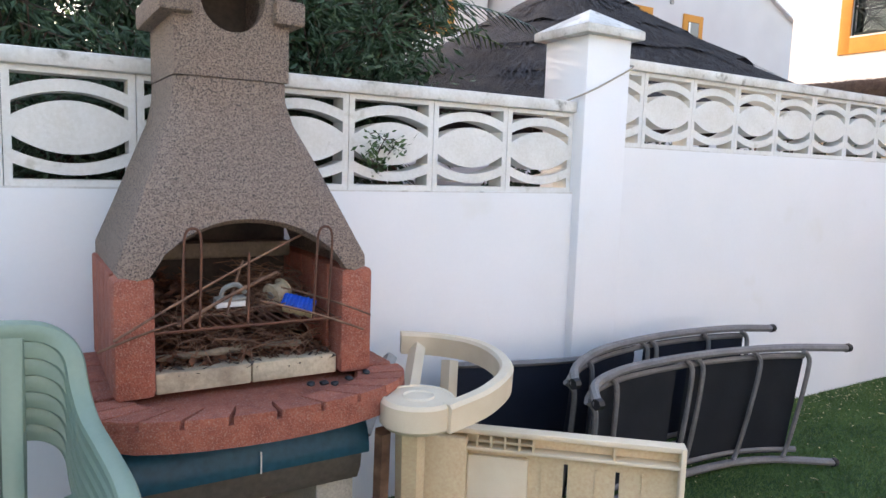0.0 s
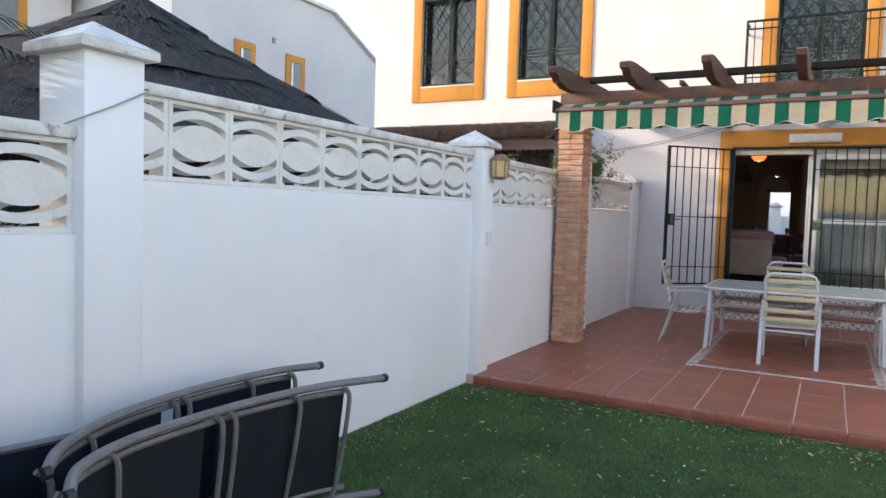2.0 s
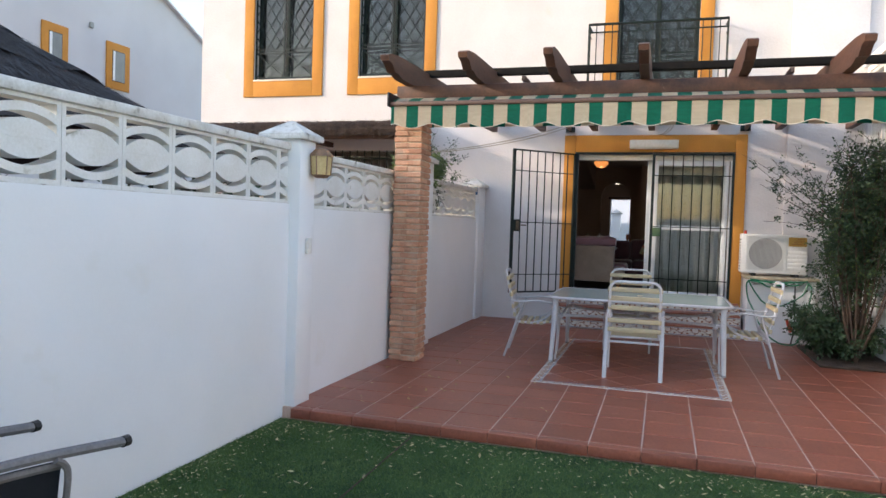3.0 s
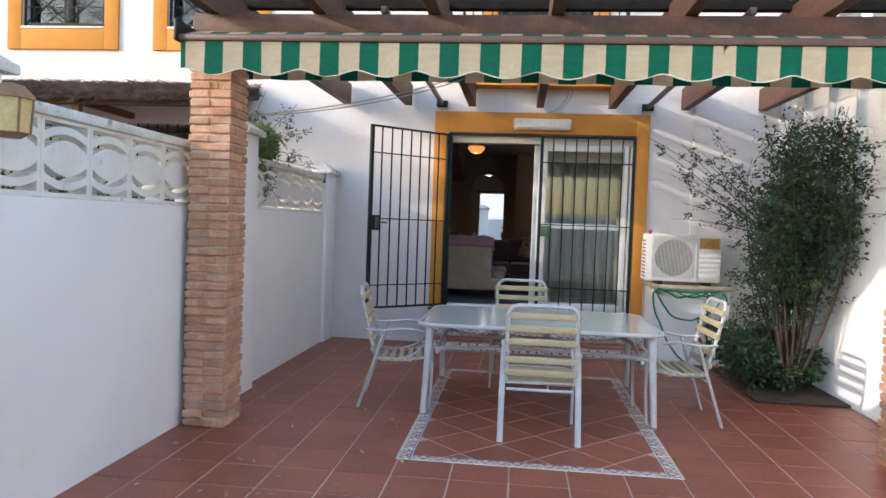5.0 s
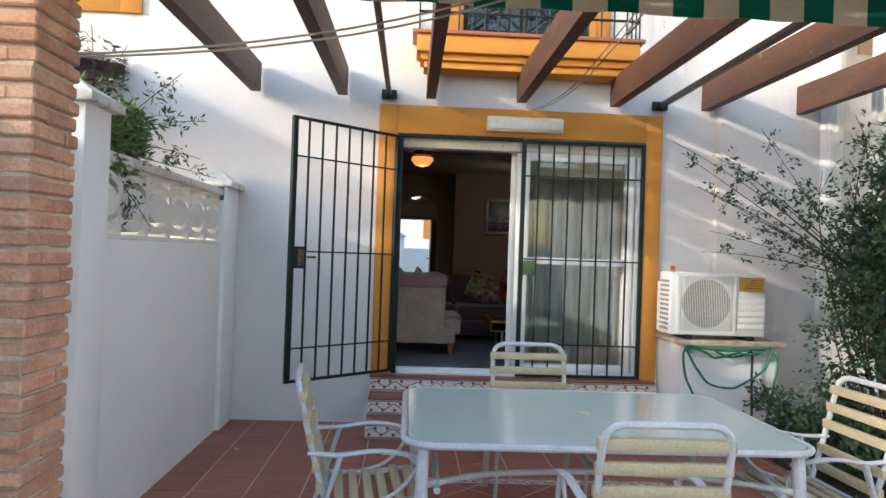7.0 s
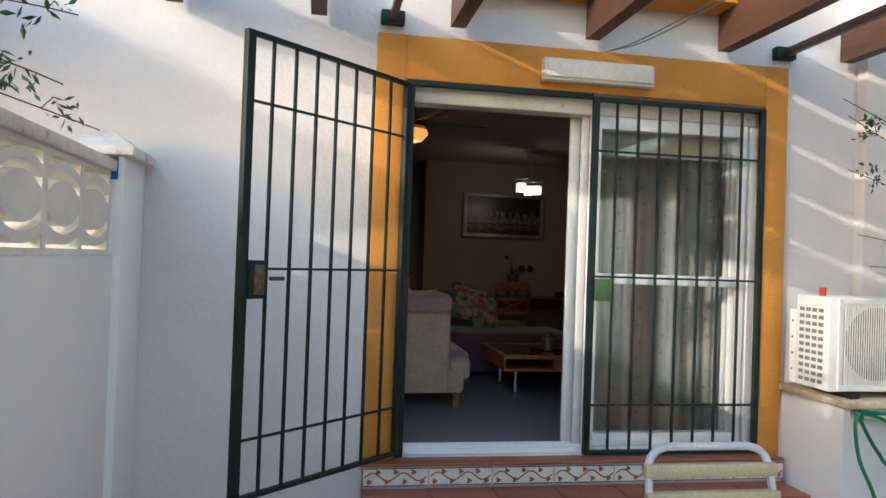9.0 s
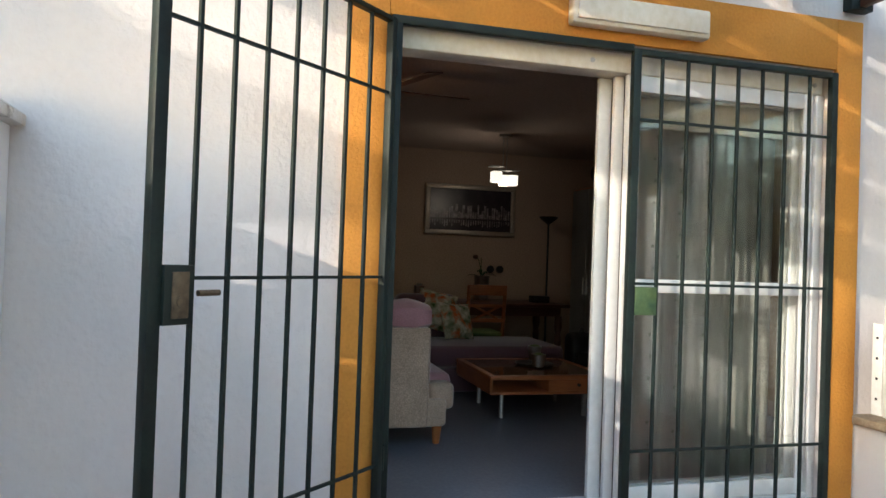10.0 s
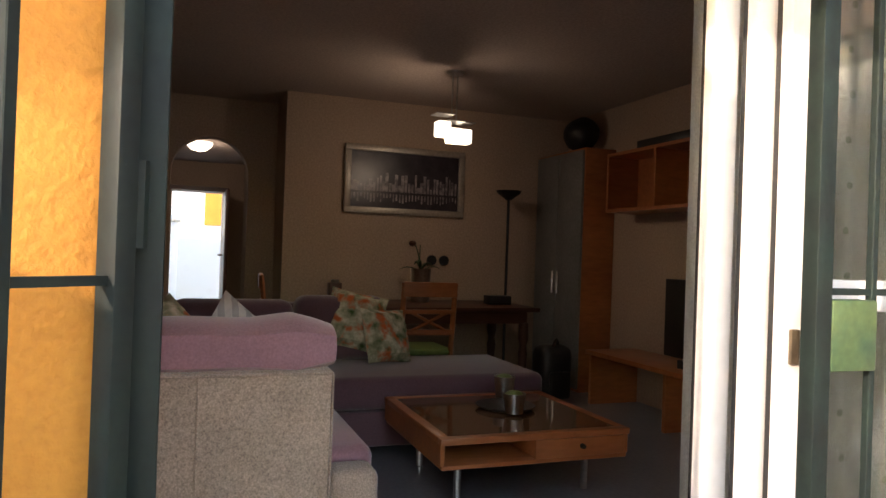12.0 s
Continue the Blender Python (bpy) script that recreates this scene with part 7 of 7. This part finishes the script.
# sunlit wing set back to the west
part("wing", box(B(), 8.2, 13.0, 19.5, 24, -0.12, 7.4), WHITE_ROUGH, far)
part("wing_eave", box(B(), 7.9, 13.0, 19.2, 24.2, 7.4, 7.6, 0.02), ORANGE, far, "ochre eave")
part("wing_roof", prism(B(), [(19.1, 7.6), (24.4, 7.6), (21.8, 8.8)], 0, 7.8, 13.1), ROOF_TILE, far)
wn_ = part("window", box(B(), 10.3, 11.7, 19.43, 19.499, 5.6, 7.1), ORANGE, far)
part("opening", box(B(), 10.55, 11.45, 19.42, 19.44, 5.85, 6.9), CAB_GLASS, wn_)
hb = thing("garden_house", (-6, 9, -0.12), "low white house gable beyond the garden wall", "house")
part("wall", prism(B(), [(-9.0, -0.12), (-0.9, -0.12), (-0.9, 2.6), (-4.5, 4.0), (-9.0, 2.6)], 1, 8.5, 12), WHITE, hb)
part("roof", prism(B(), [(-0.6, 2.55), (-4.5, 4.12), (-9.3, 2.55), (-9.3, 2.7), (-4.5, 4.28), (-0.6, 2.7)], 1, 8.3, 12.2), ROOF_TILE, hb)
# dark clutter and a pool towel behind the screen
part_ = thing("garden_hedge_wall", (3, 9.6, -0.12), "white far wall of the neighbour's garden", "wall")
part("wall", box(B(), -0.5, 11, 9.6, 9.75, -0.12, 1.7), WHITE, part_)
solid("neighbour_terrace", box(B(), -1.0, 12.5, 3.1, 9.6, -0.119, -0.10), TERRA, "terracotta paving of the neighbouring garden", "terrace")
tw = thing("blue_tarpaulin", (-0.5, 3.6, 1.2), "blue plastic sheet beyond the pierced wall", "tarpaulin")
bm = B()
prev = None
for i in range(13):
    row = [bm.verts.new((-1.1 + 1.0 * i / 12, 3.5 + 0.1 * math.sin(i), 1.55 - 0.25 * i / 12 - 0.05 * j + 0.03 * math.sin(i * 2 + j))) for j in range(4)]
    if prev:
        for j in range(3):
            bm.faces.new((prev[j], row[j], row[j + 1], prev[j + 1]))
    prev = row
bmesh.ops.solidify(bm, geom=bm.faces, thickness=0.004)
part("sheet", bm, BLUE_BRISTLE, tw)

# ---- plants ----


def branchy(rng, base, tips, spread, n_leaf, twig=0.35):
    """Limbs from base to tips, with side twigs; gives the limb runs and spots for leaves."""
    runs, spots = [], []
    for tip in tips:
        p, q = Vector(base), Vector(tip)
        mid = p.lerp(q, 0.55) + Vector((rng.uniform(-spread, spread), rng.uniform(-spread, spread), rng.uniform(0, spread)))
        run = bez(p, mid, q, 8)
        runs.append((run, 1.0))
        for k in range(n_leaf):
            t = rng.uniform(0.48, 1.0)
            c = run[min(8, int(t * 8))]
            d = Vector((rng.gauss(0, 1), rng.gauss(0, 1), rng.gauss(0.1, 0.8))).normalized()
            e = c + d * rng.uniform(0.08, twig)
            if k % 3 == 0:
                runs.append(([c, c.lerp(e, 0.6) + Vector((0, 0, 0.02)), e], 0.25))
            for s in range(9):
                x = c.lerp(e, rng.uniform(0.25, 1.05))
                spots.append((x + Vector((rng.gauss(0, 0.02), rng.gauss(0, 0.02), rng.gauss(0, 0.02))), d))
    return runs, spots


def plant(name, label, category, base, tips, spread, n_leaf, size, leaf_mat, seed, trunk_r=0.03, twig=0.35, aspect=0.42, droop=0.3, extra=None, clear=None):
    """clear: (y, z), nothing grows nearer than y below z."""
    r = random.Random(seed)
    th = thing(name, base, label, category)
    runs, spots = branchy(r, base, tips, spread, n_leaf, twig)
    if clear:
        runs = [q for q in runs if min(p.y for p in q[0]) > clear[0] or min(p.z for p in q[0]) > clear[1]]
        spots = [q for q in spots if q[0].y > clear[0] or q[0].z > clear[1]]
    bm = B()
    for run, w in runs:
        n = len(run)
        tube(bm, run, [max(0.0025, trunk_r * w * (1 - 0.85 * i / (n - 1))) for i in range(n)], 5 if w > 0.5 else 3)
    part("trunk", bm, BARK, th)
    me = leaves("crown", spots, size, np.random.default_rng(seed), aspect, droop)
    me.materials.append(leaf_mat)
    piece("crown", me, th)
    if extra:
        me = leaves("young_leaves", r.sample(spots, len(spots) // 7), size * 0.9, np.random.default_rng(seed + 1), aspect, droop)
        me.materials.append(extra)
        piece("young_leaves", me, th)
    return th


r = random.Random(2)
tips = [(r.uniform(-1.3, 0.25), r.uniform(3.15, 4.6), r.uniform(1.85, 3.1)) for _ in range(22)] + [(r.uniform(0.5, 1.75), r.uniform(3.1, 4.5), r.uniform(1.95, 3.0)) for _ in range(26)] + [(r.uniform(-0.3, 1.5), r.uniform(2.98, 3.2), r.uniform(1.82, 2.1)) for _ in range(14)]
plant("olive_shrub", "large dark green shrub overhanging the garden wall", "shrub", (0.5, 4.3, -0.12), tips, 0.5, 230, 0.055, LEAF_D, 11, 0.025, 0.42, 0.28, 0.35, LEAF_S, clear=(3.14, 1.90))
plant("shrub_sprig", "small leafy sprig growing through a pierced block", "sprig", (1.12, 3.05, 1.45), [(1.10, 2.84, 1.62), (1.16, 2.86, 1.60), (1.06, 2.87, 1.52)], 0.03, 7, 0.035, LEAF_M, 4, 0.005, 0.06, 0.4, 0.0)
palm = thing("palm", (1.55, 5.2, -0.12), "palm with long arching feathery fronds", "palm tree")
part("trunk", tube(B(), [(1.55, 5.2, -0.12), (1.5, 5.2, 1.5), (1.55, 5.2, 2.38)], [0.22, 0.2, 0.16], 10), BARK, palm)
rng = random.Random(8)
for k in range(22):
    a = 2 * math.pi * k / 22 + rng.uniform(-0.1, 0.1)
    L, h = rng.uniform(1.3, 1.9), rng.uniform(0.3, 1.0)
    run = bez((1.55, 5.2, 2.38), (1.55 + L * 0.5 * math.cos(a), 5.2 + L * 0.5 * math.sin(a), 2.48 + h), (1.55 + L * math.cos(a), 5.2 + L * math.sin(a), 2.33 + h * 0.45), 16)
    bm = tube(B(), run, [0.014 - 0.0007 * i for i in range(17)], 4)
    for i in range(2, 17):
        d = (run[i] - run[i - 1]).normalized()
        for s in (-1, 1):
            for jj in (0, 0.5):
                c = run[i].lerp(run[i - 1], jj)
                side = d.cross(Vector((0, 0, 1))).normalized() * s
                e = c + (side * 0.8 + d * 0.7 + Vector((0, 0, -0.25))).normalized() * (0.36 * math.sin(math.pi * (0.15 + 0.8 * i / 17)) + 0.06)
                w = d * 0.013
                bm.faces.new([bm.verts.new(v) for v in (c - w, c + w, e)])
    part("frond", bm, LEAF_S if k % 3 else LEAF_Y, palm)

r = random.Random(6)
tips = [(r.uniform(9.9, 11.35), r.uniform(-2.5, -1.9), 1.2 + 1.6 * r.random() ** 0.8) for _ in range(40)]
plant("jasmine_bush", "tall climbing bush with dense small dark leaves", "bush", (10.6, -2.2, 0.0), tips, 0.45, 70, 0.040, LEAF_D, 21, 0.013, 0.34, 0.5, 0.25, LEAF_Y)
tips = [(r.uniform(11.5, 12.4), r.uniform(-1.75, -0.9), r.uniform(1.9, 2.75)) for _ in range(9)] + [(11.7, -1.2, 2.2), (11.9, -1.05, 2.55), (12.0, -1.3, 1.7)]
plant("jasmine_shoots", "thin trailing shoots with sparse small leaves", "climber", (11.1, -2.2, 1.5), tips, 0.15, 8, 0.038, LEAF_D, 23, 0.007, 0.10, 0.5, 0.3)
tips = [(r.uniform(10.4, 11.7), r.uniform(-2.45, -1.6), r.uniform(0.2, 0.62)) for _ in range(22)]
plant("ground_shrub", "low dark leafy growth at the foot of a climber", "shrub", (11.1, -2.2, 0.0), tips, 0.2, 60, 0.05, LEAF_D, 25, 0.012, 0.22, 0.5, 0.2, LEAF_M)
tagged(new("plant_bed", finish(box(B(), 10.2, 11.7, -2.59, -1.75, 0.001, 0.03, 0.01), "plant_bed", SOIL)), "patch of bare soil round the climber", "plant bed", kind="structure")
r = random.Random(16)
tips = [(r.uniform(9.7, 10.4), r.uniform(2.92, 3.2), r.uniform(2.12, 2.42)) for _ in range(16)]
plant("wall_jasmine", "leafy jasmine growing over the pierced wall", "climber", (10.0, 3.4, 1.6), tips, 0.15, 170, 0.055, LEAF_Y, 31, 0.012, 0.2, 0.3, 0.2, LEAF_M)
tips = [(10.1, 2.95, 2.75), (10.6, 2.8, 2.72), (11.1, 2.78, 2.5), (10.9, 2.75, 2.2), (11.2, 2.72, 2.1), (10.2, 2.82, 1.7), (9.75, 3.0, 2.75)]
plant("jasmine_tendrils", "thin jasmine tendrils with paired leaves", "climber", (10.0, 3.1, 2.15), tips, 0.1, 7, 0.05, LEAF_D, 33, 0.005, 0.09, 0.3, 0.2)
r = random.Random(26)
tips = [(r.uniform(2.6, 12.2), r.uniform(3.7, 4.7), r.uniform(0.9, 1.95)) for _ in range(60)]
plant("back_hedge", "dark hedge behind the pierced garden wall", "hedge", (5.6, 4.7, -0.12), tips, 0.4, 90, 0.08, LEAF_D, 41, 0.03, 0.5)
r = random.Random(36)
tips = [(r.uniform(-3.2, 0.2), r.uniform(6.2, 7.6), r.uniform(1.6, 3.2)) for _ in range(20)]
plant("bright_tree", "sunlit light green tree behind the wall", "tree", (-1.4, 7.0, -0.12), tips, 0.5, 90, 0.09, LEAF_Y, 51, 0.06, 0.5)

# ---- lawn pile and fallen leaves ----
g = np.random.default_rng(7)
NB = 150000
px, py = g.uniform(1.0, 6.17, NB), 2.9 - g.uniform(0, 1, NB) ** 1.25 * 4.4
h = g.uniform(0.010, 0.022, NB)
ang = g.uniform(0, 6.283, NB)
lean = g.normal(0, 0.011, (NB, 2))
w = 0.0026
v0 = np.stack([px - w * np.cos(ang), py - w * np.sin(ang), np.full(NB, LAWN_Z - 0.013)], 1)
v1 = np.stack([px + w * np.cos(ang), py + w * np.sin(ang), np.full(NB, LAWN_Z - 0.013)], 1)
v2 = np.stack([px + lean[:, 0], py + lean[:, 1], LAWN_Z - 0.012 + h], 1)
me = bpy.data.meshes.new("lawn_pile")
me.from_pydata(np.stack([v0, v1, v2], 1).reshape(-1, 3).tolist(), [], np.arange(NB * 3).reshape(-1, 3).tolist())
me.materials.append(BLADE)
tagged(new("lawn_pile", me), "short green plastic grass pile", "lawn", kind="stuff")
joint = B()
tube(joint, [(3.2, 1.70, LAWN_Z + 0.004), (4.3, 1.73, LAWN_Z + 0.004), (6.1, 1.76, LAWN_Z + 0.004)], 0.006, 4)
tagged(new("lawn_seam", finish(joint, "lawn_seam", SOIL)), "dark seam between two lawn strips", "seam", kind="structure")

crumbs = B()
r = random.Random(78)
for k in range(1500):
    if r.random() < 0.45:
        c = Vector((6.15 - abs(r.gauss(0, 0.28)), r.uniform(-1.9, 2.8), LAWN_Z + 0.01))
    elif r.random() < 0.4:
        c = Vector((r.uniform(3.5, 6.1), 2.86 - abs(r.gauss(0, 0.16)), LAWN_Z + 0.01))
    else:
        c = Vector((r.uniform(2.4, 6.1), r.uniform(-1.7, 2.8), LAWN_Z + 0.01))
    a, L, wd = r.uniform(0, 6.3), r.uniform(0.006, 0.016), r.uniform(0.002, 0.005)
    d, q = Vector((math.cos(a), math.sin(a), r.uniform(-0.2, 0.3))), Vector((-math.sin(a), math.cos(a), r.uniform(-0.3, 0.3)))
    crumbs.faces.new([crumbs.verts.new(c + e) for e in (d * L, q * wd, -d * L, -q * wd)])
tagged(new("leaf_crumbs", finish(crumbs, "leaf_crumbs", DRY_LEAF)), "scattered crumbs of dry leaves on the lawn", "leaf litter", kind="stuff")

lf = bmesh.new()
vs = [lf.verts.new(c) for c in ((-0.022, 0, 0), (-0.006, 0.008, 0.005), (0.012, 0.007, 0.003), (0.026, 0, 0.008), (0.012, -0.007, 0.003), (-0.006, -0.008, 0.004))]
lf.faces.new(vs)
bmesh.ops.solidify(lf, geom=lf.faces, thickness=0.001)
leaf_me = finish(lf, "fallen_leaf", DRY_LEAF)
r = random.Random(77)
for k in range(300):
    if r.random() < 0.74:
        x, y, z = r.uniform(2.6, 6.1), r.uniform(-1.6, 2.75), LAWN_Z + 0.008
        if r.random() < 0.35:
            x = 6.12 - abs(r.gauss(0, 0.25))
    else:
        x, y, z = r.uniform(6.4, 11.6), 2.78 - abs(r.gauss(0, 1.1)), 0.002
    s = r.uniform(0.6, 1.25)
    o = new("fallen_leaf", leaf_me)
    o.matrix_basis = pose(x, y, z, r.uniform(-25, 25), r.uniform(-20, 20), r.uniform(0, 360)) @ Matrix.Scale(s, 4)
    tagged(o, "small dry yellow-brown fallen leaf", "leaf", "fallen leaves")
